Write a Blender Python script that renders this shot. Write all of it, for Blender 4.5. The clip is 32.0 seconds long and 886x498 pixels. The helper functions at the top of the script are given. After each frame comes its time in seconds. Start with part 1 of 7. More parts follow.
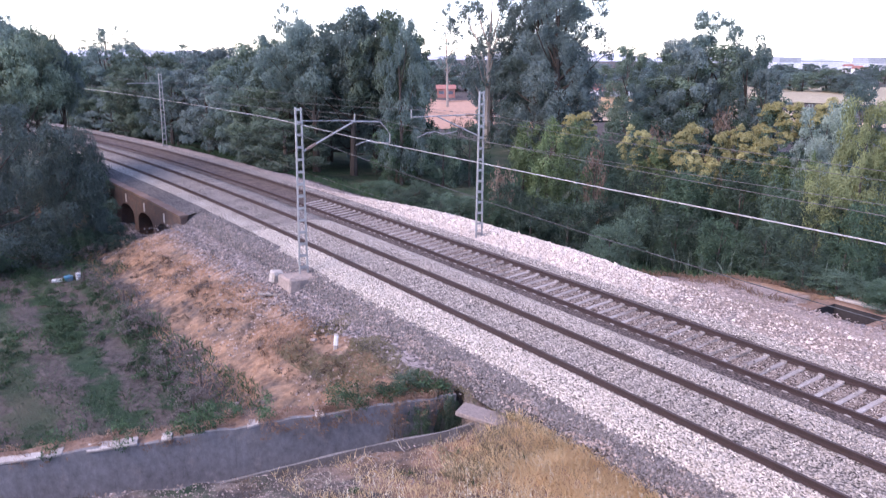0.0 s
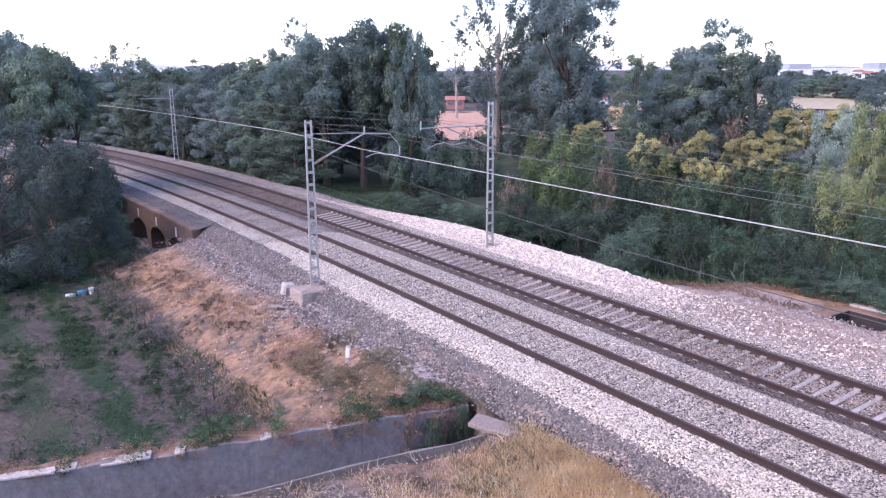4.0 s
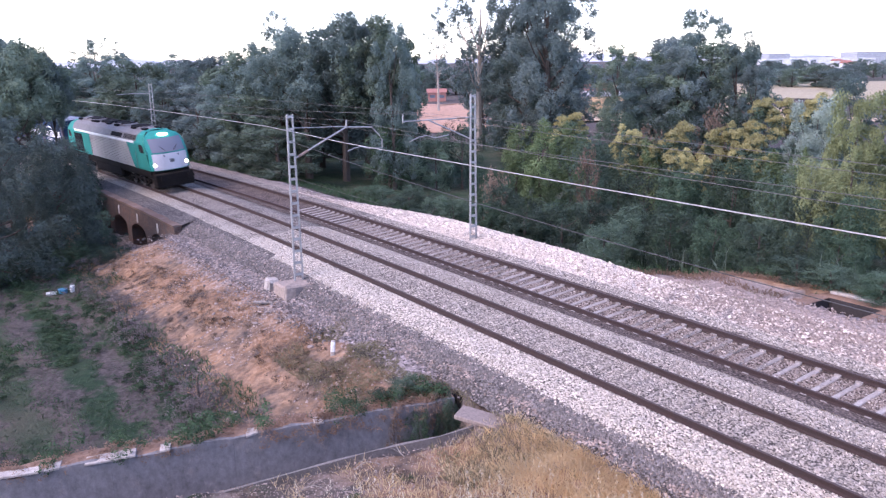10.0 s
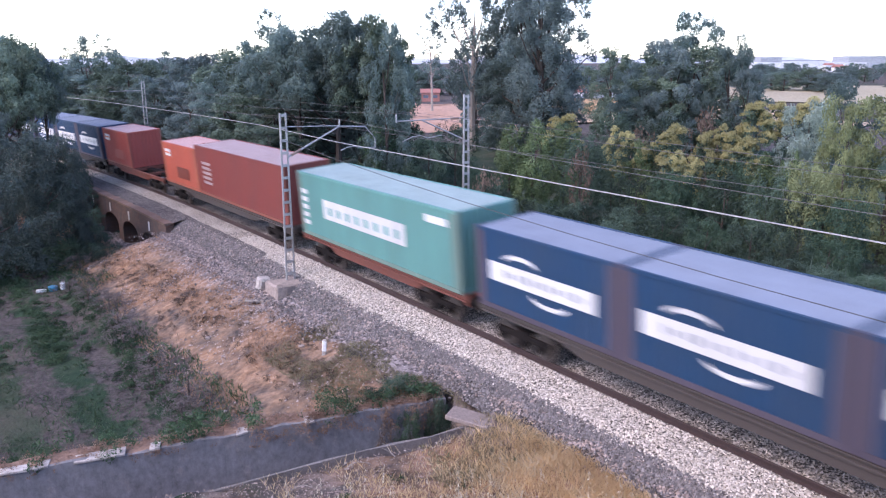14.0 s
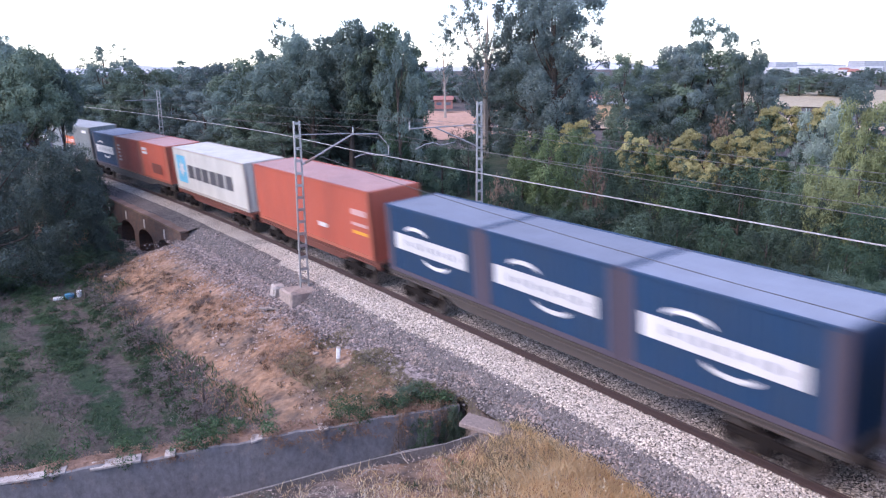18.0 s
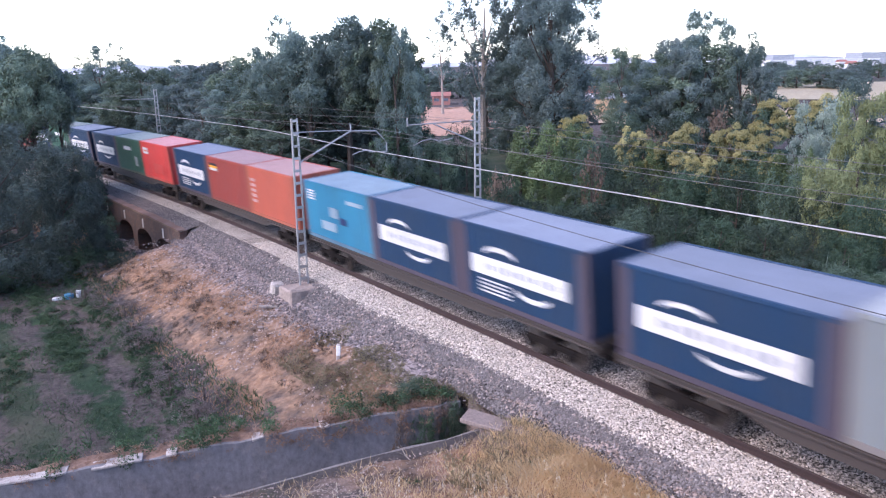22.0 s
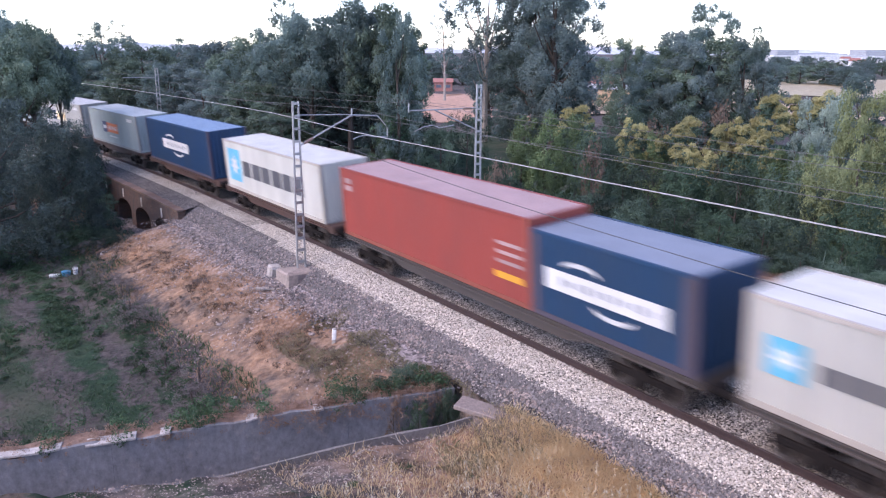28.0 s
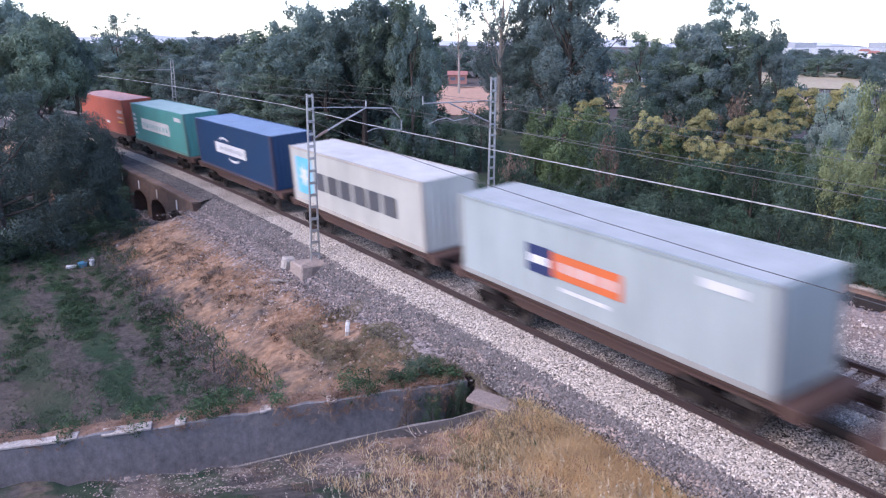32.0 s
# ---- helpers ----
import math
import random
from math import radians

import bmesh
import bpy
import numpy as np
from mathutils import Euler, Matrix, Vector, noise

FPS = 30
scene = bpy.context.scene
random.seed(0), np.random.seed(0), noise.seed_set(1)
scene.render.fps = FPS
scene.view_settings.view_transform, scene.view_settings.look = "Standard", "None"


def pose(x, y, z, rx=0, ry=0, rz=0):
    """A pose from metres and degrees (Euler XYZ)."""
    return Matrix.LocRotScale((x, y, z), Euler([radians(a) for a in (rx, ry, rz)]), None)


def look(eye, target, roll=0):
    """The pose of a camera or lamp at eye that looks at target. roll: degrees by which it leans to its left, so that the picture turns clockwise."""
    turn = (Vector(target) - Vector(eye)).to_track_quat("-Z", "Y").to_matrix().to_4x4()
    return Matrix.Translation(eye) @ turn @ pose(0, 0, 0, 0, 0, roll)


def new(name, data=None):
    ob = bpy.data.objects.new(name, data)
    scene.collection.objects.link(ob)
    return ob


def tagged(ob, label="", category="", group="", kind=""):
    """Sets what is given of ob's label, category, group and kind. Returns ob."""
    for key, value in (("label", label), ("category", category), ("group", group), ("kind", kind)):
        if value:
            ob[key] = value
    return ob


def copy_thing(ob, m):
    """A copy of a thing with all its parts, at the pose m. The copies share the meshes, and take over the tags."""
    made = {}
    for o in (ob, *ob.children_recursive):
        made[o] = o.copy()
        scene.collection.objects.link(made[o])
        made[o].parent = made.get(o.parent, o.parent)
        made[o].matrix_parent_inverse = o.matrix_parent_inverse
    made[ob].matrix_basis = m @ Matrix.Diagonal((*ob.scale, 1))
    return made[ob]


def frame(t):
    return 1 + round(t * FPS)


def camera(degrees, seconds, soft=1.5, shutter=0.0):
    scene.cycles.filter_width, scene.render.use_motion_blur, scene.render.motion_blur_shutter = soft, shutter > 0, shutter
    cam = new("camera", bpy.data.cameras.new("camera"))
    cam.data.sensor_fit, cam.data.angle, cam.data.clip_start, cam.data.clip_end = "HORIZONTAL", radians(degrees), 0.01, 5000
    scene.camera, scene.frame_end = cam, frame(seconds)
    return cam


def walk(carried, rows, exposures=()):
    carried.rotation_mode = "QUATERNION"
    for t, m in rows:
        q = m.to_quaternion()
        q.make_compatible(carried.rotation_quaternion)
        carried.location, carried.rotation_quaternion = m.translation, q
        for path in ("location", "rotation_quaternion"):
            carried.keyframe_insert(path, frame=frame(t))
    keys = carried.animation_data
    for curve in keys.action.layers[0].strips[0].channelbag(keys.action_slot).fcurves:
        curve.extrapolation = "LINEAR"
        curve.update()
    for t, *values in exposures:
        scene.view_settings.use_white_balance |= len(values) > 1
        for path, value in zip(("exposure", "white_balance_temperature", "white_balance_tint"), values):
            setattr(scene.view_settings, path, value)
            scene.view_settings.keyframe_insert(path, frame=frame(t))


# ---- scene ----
# ---- camera ----
SECONDS = 32.0
EYE = (0.0, 0.0, 8.74)
cam = camera(58.85, SECONDS, soft=1.2, shutter=0.8)
TURNS = [  # seconds, yaw, pitch, roll of the camera held in the hand
    (0, -0.60, -13.81, -0.54), (0.5, -0.46, -12.84, 0.18), (1, -0.35, -12.80, 0.32), (1.5, 0.22, -12.53, 0.68),
    (2, -0.01, -12.80, 0.40), (2.5, -0.06, -13.03, 0.26), (3, 0.09, -12.77, 0.46), (3.5, 0.02, -13.05, 0.24),
    (5.5, 0.01, -12.77, 0.47), (6, 0.00, -12.68, 0.55), (6.5, -0.00, -12.56, 0.59), (7, 0.01, -12.71, 0.47),
    (7.5, -0.06, -12.71, 0.45), (8, -0.15, -12.87, 0.35), (8.5, -0.25, -12.91, 0.26), (9, -0.34, -12.98, 0.21),
    (9.5, -0.49, -13.02, 0.16), (10, -1.30, -13.55, 0.71), (10.5, -2.39, -13.70, 0.61), (11, -2.45, -13.72, 0.58),
    (11.5, -2.30, -13.75, 0.47), (12, -2.25, -14.01, 0.22), (12.5, -2.04, -13.86, 0.40), (13, -1.82, -13.60, 0.15),
    (13.5, -1.83, -13.69, 0.01), (14, -1.74, -13.54, 0.15), (14.5, -1.58, -13.49, 0.11), (16.5, -1.75, -14.19, -0.38),
    (17, -1.17, -13.04, 0.64), (17.5, -0.44, -12.89, 0.70), (18, -0.82, -13.03, 0.54), (18.5, -0.72, -13.30, 0.44),
    (19, -0.86, -13.18, 0.99), (19.5, -0.86, -13.31, 0.61), (20, -0.94, -13.18, 0.80), (20.5, -0.70, -13.06, 1.00),
    (21, -0.70, -13.21, 1.07), (21.5, -0.88, -13.28, 1.00), (22, -1.02, -13.31, 1.10), (22.5, -0.97, -13.41, 1.05),
    (23, -0.94, -13.41, 1.03), (23.5, -1.17, -13.44, 0.93), (24, -1.10, -13.31, 1.07), (24.5, -0.65, -14.34, -0.16),
    (25, -0.61, -14.28, -0.50), (25.5, -0.60, -14.29, -0.48), (27.5, -0.62, -14.22, -0.28), (28, -0.80, -14.26, -0.40),
    (28.5, -0.72, -14.37, -0.38), (29, -0.64, -14.42, -0.32), (29.5, -0.53, -14.44, -0.14), (30, -0.41, -14.36, -0.05),
    (30.5, -0.16, -14.36, -0.08), (31, 0.24, -14.29, 0.11), (31.5, 0.28, -14.74, -0.43), (32, 0.22, -14.78, -0.40),
]
LIGHTING = [  # seconds, stops, kelvin, tint: the camera darkens and cools its picture as bright wagons fill it
    (0, 2.08, 7400, 33), (11.5, 2.08, 7350, 33), (12.2, 1.91, 7320, 29), (12.7, 1.82, 7220, 26), (14.3, 1.97, 7220, 27), (17, 2.04, 7220, 27), (18, 1.93, 7170, 27),
    (19, 1.73, 7220, 28), (20, 1.63, 7270, 28), (21, 1.78, 7220, 27), (22, 2.00, 7220, 26), (23, 1.83, 7270, 27), (24, 1.98, 7170, 28), (25, 2.13, 7270, 28),
    (27.5, 1.90, 7220, 27), (28, 1.85, 7270, 27), (29, 1.88, 7170, 26), (30, 2.02, 7070, 27), (31, 1.86, 7170, 25), (32, 1.80, 7070, 26)]
walk(cam, [(t, pose(*EYE, 90 + pitch, roll, yaw)) for t, yaw, pitch, roll in TURNS], LIGHTING)
# ---- sky, sun, exposure ----
SUN_ELEVATION, SUN_AZIMUTH = radians(43), radians(242)
world = bpy.data.worlds.new("world")
scene.world = world
world.use_nodes = True
_nt = world.node_tree
_sky = _nt.nodes.new("ShaderNodeTexSky")
_sky.sky_type = "NISHITA"
_sky.sun_disc = False
_sky.sun_elevation, _sky.sun_rotation = SUN_ELEVATION, SUN_AZIMUTH
_sky.air_density, _sky.dust_density, _sky.ozone_density = 0.7, 0.2, 3.0
_bg = _nt.nodes["Background"]
_nt.links.new(_sky.outputs[0], _bg.inputs[0])
_bg.inputs[1].default_value = 0.15
sun = new("sun", bpy.data.lights.new("sun", "SUN"))
sun.data.energy, sun.data.angle, sun.data.color = 0.85, radians(40), (1.0, 0.95, 0.9)
sun.matrix_world = look((0, 0, 100), Vector((0, 0, 100)) - Vector((math.sin(SUN_AZIMUTH) * math.cos(SUN_ELEVATION), math.cos(SUN_AZIMUTH) * math.cos(SUN_ELEVATION), math.sin(SUN_ELEVATION))))
scene.view_settings.exposure = 1.74
scene.view_settings.use_white_balance = True
scene.view_settings.white_balance_temperature, scene.view_settings.white_balance_tint = 7300, 33
# ---- materials ----
def shader(name):
    ma = bpy.data.materials.new(name)
    ma.use_nodes = True
    return ma, ma.node_tree, ma.node_tree.nodes["Principled BSDF"]


def _mix(nt, fac, a, b, blend="MIX"):
    n = nt.nodes.new("ShaderNodeMix")
    n.data_type, n.blend_type = "RGBA", blend
    for slot, v in ((0, fac), (6, a), (7, b)):
        if hasattr(v, "is_linked"):
            nt.links.new(v, n.inputs[slot])
        elif slot == 0:
            n.inputs[0].default_value = v
        else:
            n.inputs[slot].default_value = (*v, 1)
    return n.outputs[2]


def _noise(nt, scale, detail=4, rough=0.6, coords="Object", stretch=None):
    tc = nt.nodes.new("ShaderNodeTexCoord")
    out = tc.outputs[coords]
    if stretch:
        mp = nt.nodes.new("ShaderNodeMapping")
        mp.inputs["Scale"].default_value = stretch
        nt.links.new(out, mp.inputs[0])
        out = mp.outputs[0]
    n = nt.nodes.new("ShaderNodeTexNoise")
    n.inputs["Scale"].default_value, n.inputs["Detail"].default_value, n.inputs["Roughness"].default_value = scale, detail, rough
    nt.links.new(out, n.inputs["Vector"])
    return n.outputs["Fac"]


def _ramp(nt, fac, lo, hi):
    n = nt.nodes.new("ShaderNodeMapRange")
    n.inputs["From Min"].default_value, n.inputs["From Max"].default_value = lo, hi
    nt.links.new(fac, n.inputs["Value"])
    return n.outputs[0]


def _bump(nt, bsdf, height, strength, distance=0.02):
    b = nt.nodes.new("ShaderNodeBump")
    b.inputs["Strength"].default_value, b.inputs["Distance"].default_value = strength, distance
    nt.links.new(height, b.inputs["Height"])
    nt.links.new(b.outputs[0], bsdf.inputs["Normal"])


def surface(name, colour, second=None, rough=0.8, metal=0.0, grain=12.0, large=0.7, third=None, bump=0.3, depth=0.02, stretch=None, spread=0.0):
    """A colour with grain, broader patches of a second colour, stains of a third and fine relief."""
    ma, nt, b = shader(name)
    second = second or tuple(c * 0.7 for c in colour)
    big = _ramp(nt, _noise(nt, large, 5, 0.65, stretch=stretch), 0.38, 0.66)
    fine = _noise(nt, grain, 6, 0.7, stretch=stretch)
    col = _mix(nt, big, colour, second)
    if third:
        col = _mix(nt, _ramp(nt, _noise(nt, large * 2.3, 6, 0.75, stretch=stretch), 0.55, 0.72), col, third)
    col = _mix(nt, 0.55, col, _mix(nt, _ramp(nt, fine, 0.3, 0.7), tuple(c * 0.45 for c in colour), tuple(min(1, c * 1.45) for c in colour)), "MIX")
    if spread:
        oi = nt.nodes.new("ShaderNodeObjectInfo")
        hs = nt.nodes.new("ShaderNodeHueSaturation")
        nt.links.new(_ramp2(nt, oi.outputs["Random"], 1 - spread, 1 + spread), hs.inputs["Value"])
        nt.links.new(col, hs.inputs["Color"])
        col = hs.outputs[0]
    nt.links.new(col, b.inputs["Base Color"])
    b.inputs["Roughness"].default_value, b.inputs["Metallic"].default_value = rough, metal
    if bump:
        _bump(nt, b, fine, bump, depth)
    return ma


def _ramp2(nt, fac, lo, hi):
    n = nt.nodes.new("ShaderNodeMapRange")
    n.inputs["To Min"].default_value, n.inputs["To Max"].default_value = lo, hi
    nt.links.new(fac, n.inputs["Value"])
    return n.outputs[0]


def foliage(name, colour, second, light=0.25, mottle=0.62):
    """Leaves: each clump its own shade, a little light comes through."""
    ma, nt, b = shader(name)
    geo = nt.nodes.new("ShaderNodeNewGeometry")
    col = _mix(nt, _ramp2(nt, geo.outputs["Random Per Island"], 0.15, 0.75), colour, second)
    oi = nt.nodes.new("ShaderNodeObjectInfo")
    hs = nt.nodes.new("ShaderNodeHueSaturation")
    nt.links.new(_ramp2(nt, oi.outputs["Random"], 0.75, 1.2), hs.inputs["Value"])
    nt.links.new(_mix(nt, _ramp(nt, _noise(nt, 0.6, 3), 0.35, 0.7), col, tuple(c * mottle for c in colour)), hs.inputs["Color"])
    nt.links.new(hs.outputs[0], b.inputs["Base Color"])
    b.inputs["Roughness"].default_value = 0.65
    b.inputs["Specular IOR Level"].default_value = 0.25
    tr = nt.nodes.new("ShaderNodeBsdfTranslucent")
    nt.links.new(hs.outputs[0], tr.inputs[0])
    mx = nt.nodes.new("ShaderNodeMixShader")
    mx.inputs[0].default_value = light
    nt.links.new(b.outputs[0], mx.inputs[1])
    nt.links.new(tr.outputs[0], mx.inputs[2])
    nt.links.new(mx.outputs[0], nt.nodes["Material Output"].inputs[0])
    return ma


def paint(name, colour, rust=0.35, rough=0.55):
    """Weathered vehicle or container paint, streaked with dirt and rust."""
    ma, nt, b = shader(name)
    oi = nt.nodes.new("ShaderNodeObjectInfo")
    streak = _noise(nt, 0.8, 6, 0.7, stretch=(1.6, 1.6, 0.35))
    col = _mix(nt, _ramp(nt, streak, 0.35, 0.8), colour, tuple(c * 0.66 + 0.02 for c in colour))
    spots = _ramp(nt, _noise(nt, 3.2, 8, 0.8), 0.62, 0.78)
    sc = nt.nodes.new("ShaderNodeMath")
    sc.operation = "MULTIPLY"
    sc.inputs[1].default_value = rust
    nt.links.new(spots, sc.inputs[0])
    col = _mix(nt, sc.outputs[0], col, (0.16, 0.07, 0.035))
    hs = nt.nodes.new("ShaderNodeHueSaturation")
    nt.links.new(_ramp2(nt, oi.outputs["Random"], 0.88, 1.12), hs.inputs["Value"])
    nt.links.new(col, hs.inputs["Color"])
    nt.links.new(hs.outputs[0], b.inputs["Base Color"])
    b.inputs["Roughness"].default_value = rough
    b.inputs["Specular IOR Level"].default_value = 0.3
    _bump(nt, b, _noise(nt, 25, 3), 0.08, 0.01)
    return ma


def glow(name, colour, strength):
    ma, nt, b = shader(name)
    b.inputs["Base Color"].default_value = (*colour, 1)
    b.inputs["Emission Color"].default_value = (*colour, 1)
    b.inputs["Emission Strength"].default_value = strength
    return ma


RAIL_SIDE = surface("rail_rust", (0.05, 0.028, 0.026), (0.034, 0.021, 0.02), rough=0.85, grain=30, bump=0.2)
RAIL_TOP = surface("rail_head", (0.085, 0.055, 0.052), (0.055, 0.037, 0.036), rough=0.6, metal=0.2, grain=20, bump=0.05)
CONCRETE = surface("sleeper_concrete", (0.4, 0.355, 0.33), (0.22, 0.185, 0.17), rough=0.9, grain=18, third=(0.28, 0.2, 0.16), spread=0.15)
OLD_CONCRETE = surface("old_concrete", (0.215, 0.208, 0.218), (0.115, 0.108, 0.115), rough=0.92, grain=5, large=0.8, third=(0.38, 0.31, 0.27), stretch=(1, 1, 0.75), bump=0.6, depth=0.04)
PALE_CONCRETE = surface("pale_concrete", (0.45, 0.4, 0.365), (0.28, 0.235, 0.21), rough=0.9, grain=9, large=1.6, third=(0.26, 0.185, 0.14))
BRICK = surface("red_brick", (0.16, 0.092, 0.07), (0.26, 0.2, 0.17), rough=0.9, grain=25, third=(0.17, 0.12, 0.1), spread=0.25)
GALVANISED = surface("galvanised_steel", (0.4, 0.4, 0.4), (0.32, 0.31, 0.31), rough=0.5, metal=0.55, grain=30, bump=0.08, third=(0.32, 0.24, 0.2))
WIRE = surface("wire", (0.5, 0.47, 0.44), rough=0.5, metal=0.4, grain=5, bump=0)
THIN_WIRE = surface("thin_wire", (0.15, 0.14, 0.135), rough=0.7, metal=0.1, grain=5, bump=0)
SLACK_WIRE = surface("slack_wire", (0.07, 0.067, 0.067), rough=0.7, grain=5, bump=0)
DARK_WIRE = surface("dark_wire", (0.015, 0.015, 0.015), rough=0.95, grain=5, bump=0)
INSULATOR = surface("insulator", (0.3, 0.2, 0.16), rough=0.3, grain=5, bump=0)
BLACK = surface("black_underframe", (0.014, 0.012, 0.012), (0.024, 0.019, 0.017), rough=0.8, grain=15)
BLACK.node_tree.nodes["Principled BSDF"].inputs["Specular IOR Level"].default_value = 0.06
BARK = surface("bark", (0.085, 0.066, 0.056), (0.055, 0.044, 0.038), rough=0.95, grain=16, stretch=(1, 1, 0.3), bump=0.6)
PALE_BARK = surface("pale_bark", (0.36, 0.31, 0.27), (0.24, 0.2, 0.17), rough=0.9, grain=12, stretch=(1, 1, 0.3))
# ---- building helpers ----
def mesh_of(bm, name, *mats, smooth=False):
    me = bpy.data.meshes.new(name)
    bm.to_mesh(me)
    bm.free()
    for ma in mats:
        me.materials.append(ma)
    if smooth:
        me.shade_smooth()
    return me


def part(name, bm, material, parent=None, label="", smooth=False):
    mats = material if isinstance(material, (list, tuple)) else (material,)
    ob = new(name, mesh_of(bm, name, *mats, smooth=smooth))
    if parent:
        ob.parent = parent
    if label:
        ob["label"] = label
    return ob


def fast_mesh(name, verts, faces, *mats, index=None, smooth=False):
    me = bpy.data.meshes.new(name)
    me.from_pydata(verts, [], faces)
    for ma in mats:
        me.materials.append(ma)
    if index is not None:
        me.polygons.foreach_set("material_index", index)
    if smooth:
        me.shade_smooth()
    return me


def box(bm, x0, x1, y0, y1, z0, z1, bevel=0.0, mat=0, m=None):
    vs = [bm.verts.new((x, y, z)) for x in (x0, x1) for y in (y0, y1) for z in (z0, z1)]
    fs = [bm.faces.new([vs[i] for i in f]) for f in ((0, 1, 3, 2), (4, 6, 7, 5), (0, 4, 5, 1), (2, 3, 7, 6), (0, 2, 6, 4), (1, 5, 7, 3))]
    for f in fs:
        f.material_index = mat
    if bevel:
        es = list({e for f in fs for e in f.edges})
        r = bmesh.ops.bevel(bm, geom=es, offset=bevel, segments=1, affect="EDGES")
        for f in r["faces"]:
            f.material_index = mat
        vs = list({v for f in r["faces"] for v in f.verts} | {v for v in vs if v.is_valid})
    if m is not None:
        for v in vs:
            v.co = m @ v.co
    return vs


def tube(bm, pts, radius, sides=6, mat=0, cap=True):
    """A round bar through the points; radius may be one number or one for each point."""
    pts = [Vector(p) for p in pts]
    rings = []
    for i, p in enumerate(pts):
        d = (pts[min(i + 1, len(pts) - 1)] - pts[max(i - 1, 0)]).normalized()
        a = d.orthogonal().normalized() if abs(d.z) > 0.9 else d.cross(Vector((0, 0, 1))).normalized()
        b = d.cross(a)
        r = radius[i] if isinstance(radius, (list, tuple)) else radius
        rings.append([bm.verts.new(p + (a * math.cos(2 * math.pi * k / sides) + b * math.sin(2 * math.pi * k / sides)) * r) for k in range(sides)])
    for r0, r1 in zip(rings, rings[1:]):
        for k in range(sides):
            bm.faces.new((r0[k], r0[(k + 1) % sides], r1[(k + 1) % sides], r1[k])).material_index = mat
    if cap and sides > 2:
        bm.faces.new(rings[0][::-1]).material_index = mat
        bm.faces.new(rings[-1]).material_index = mat


def profile(bm, outline, x0, x1, mat=0):
    """A prism along x over an outline in y, z."""
    a = [bm.verts.new((x0, y, z)) for y, z in outline]
    b = [bm.verts.new((x1, y, z)) for y, z in outline]
    n = len(outline)
    for k in range(n):
        bm.faces.new((a[k], a[(k + 1) % n], b[(k + 1) % n], b[k])).material_index = mat
    bm.faces.new(a[::-1]).material_index = mat
    bm.faces.new(b).material_index = mat


# ---- the line of the railway ----
# s runs along the near track, away from the camera; lat runs across it, away from the camera; z is over the rails
GAUGE, SPACING, CANT = 1.735, 4.08, radians(4.47)
_S = np.arange(-520.0, 800.0, 0.5)


def _bend(s):
    a, b = np.clip(s, -30, 85), np.clip(s - 85, 0, 60)
    return radians(122.837) - 4.16e-4 * a + 4.98e-5 * a * a / 2 + (-4.16e-4 + 4.98e-5 * 85) * (b - b * b / 120)


_ANG = _bend(_S + 0.25)
_X, _Y = np.cumsum(np.cos(_ANG) * 0.5), np.cumsum(np.sin(_ANG) * 0.5)
_i0 = int(np.searchsorted(_S, 0))
_X += 16.0 * math.sin(radians(122.837)) - _X[_i0 - 1]
_Y += -16.0 * math.cos(radians(122.837)) - _Y[_i0 - 1]
_S1 = _S + 0.5


def line(s, lat=0.0, z=0.0):
    a = float(_bend(np.float64(s)))
    return Vector((float(np.interp(s, _S1, _X)) + math.sin(a) * lat, float(np.interp(s, _S1, _Y)) - math.cos(a) * lat, z))


def along(s):
    """The heading at s, in degrees, towards growing s."""
    return math.degrees(float(_bend(np.float64(s))))


def line_pose(s, lat=0.0, z=0.0, cant=False, turn=0.0):
    """x towards growing s, y towards the camera's side, z up."""
    p = line(s, lat, z)
    return Matrix.Translation(p) @ Matrix.Rotation(radians(along(s) + turn), 4, "Z") @ (Matrix.Rotation(-CANT, 4, "X") if cant else Matrix.Identity(4))


def nearest(x, y):
    """s and lat of the points x, y (arrays)."""
    x, y = np.asarray(x, float), np.asarray(y, float)
    step = 4
    sx, sy, ss = _X[::step], _Y[::step], _S1[::step]
    s = np.empty(x.shape)
    flat = s.reshape(-1)
    for i0 in range(0, x.size, 20000):
        a, b = x.reshape(-1)[i0:i0 + 20000], y.reshape(-1)[i0:i0 + 20000]
        flat[i0:i0 + 20000] = ss[np.argmin((a[:, None] - sx) ** 2 + (b[:, None] - sy) ** 2, axis=1)]
    for _ in range(3):
        ang = _bend(s)
        dx, dy = x - np.interp(s, _S1, _X), y - np.interp(s, _S1, _Y)
        s = s + dx * np.cos(ang) + dy * np.sin(ang)
    ang = _bend(s)
    dx, dy = x - np.interp(s, _S1, _X), y - np.interp(s, _S1, _Y)
    return s, dx * np.sin(ang) - dy * np.cos(ang)
# ---- ground ----
WALL_A, WALL_B = Vector((-18.0, 17.07)), Vector((0.1, 21.6))      # the channel wall's top, seen face
CHANNEL_WIDTH = 1.55
HOLLOW = (1.78, 21.25)


def smooth(a, b, v):
    t = np.clip((v - a) / (b - a), 0, 1)
    return t * t * (3 - 2 * t)


def _waves(x, y, seed=0.0):
    return (np.sin(x * 0.9 + seed) * np.cos(y * 1.1 - seed) + np.sin(x * 2.3 + y * 1.7 + seed) * 0.5 + np.sin(x * 0.31 - y * 0.43 + 2 * seed) * 1.3) / 2.8


def channel_place(x, y):
    """Along and across the channel; across grows from the seen wall towards the camera."""
    d = (WALL_B - WALL_A).normalized()
    px, py = x - WALL_A.x, y - WALL_A.y
    return px * d.x + py * d.y, px * d.y - py * d.x


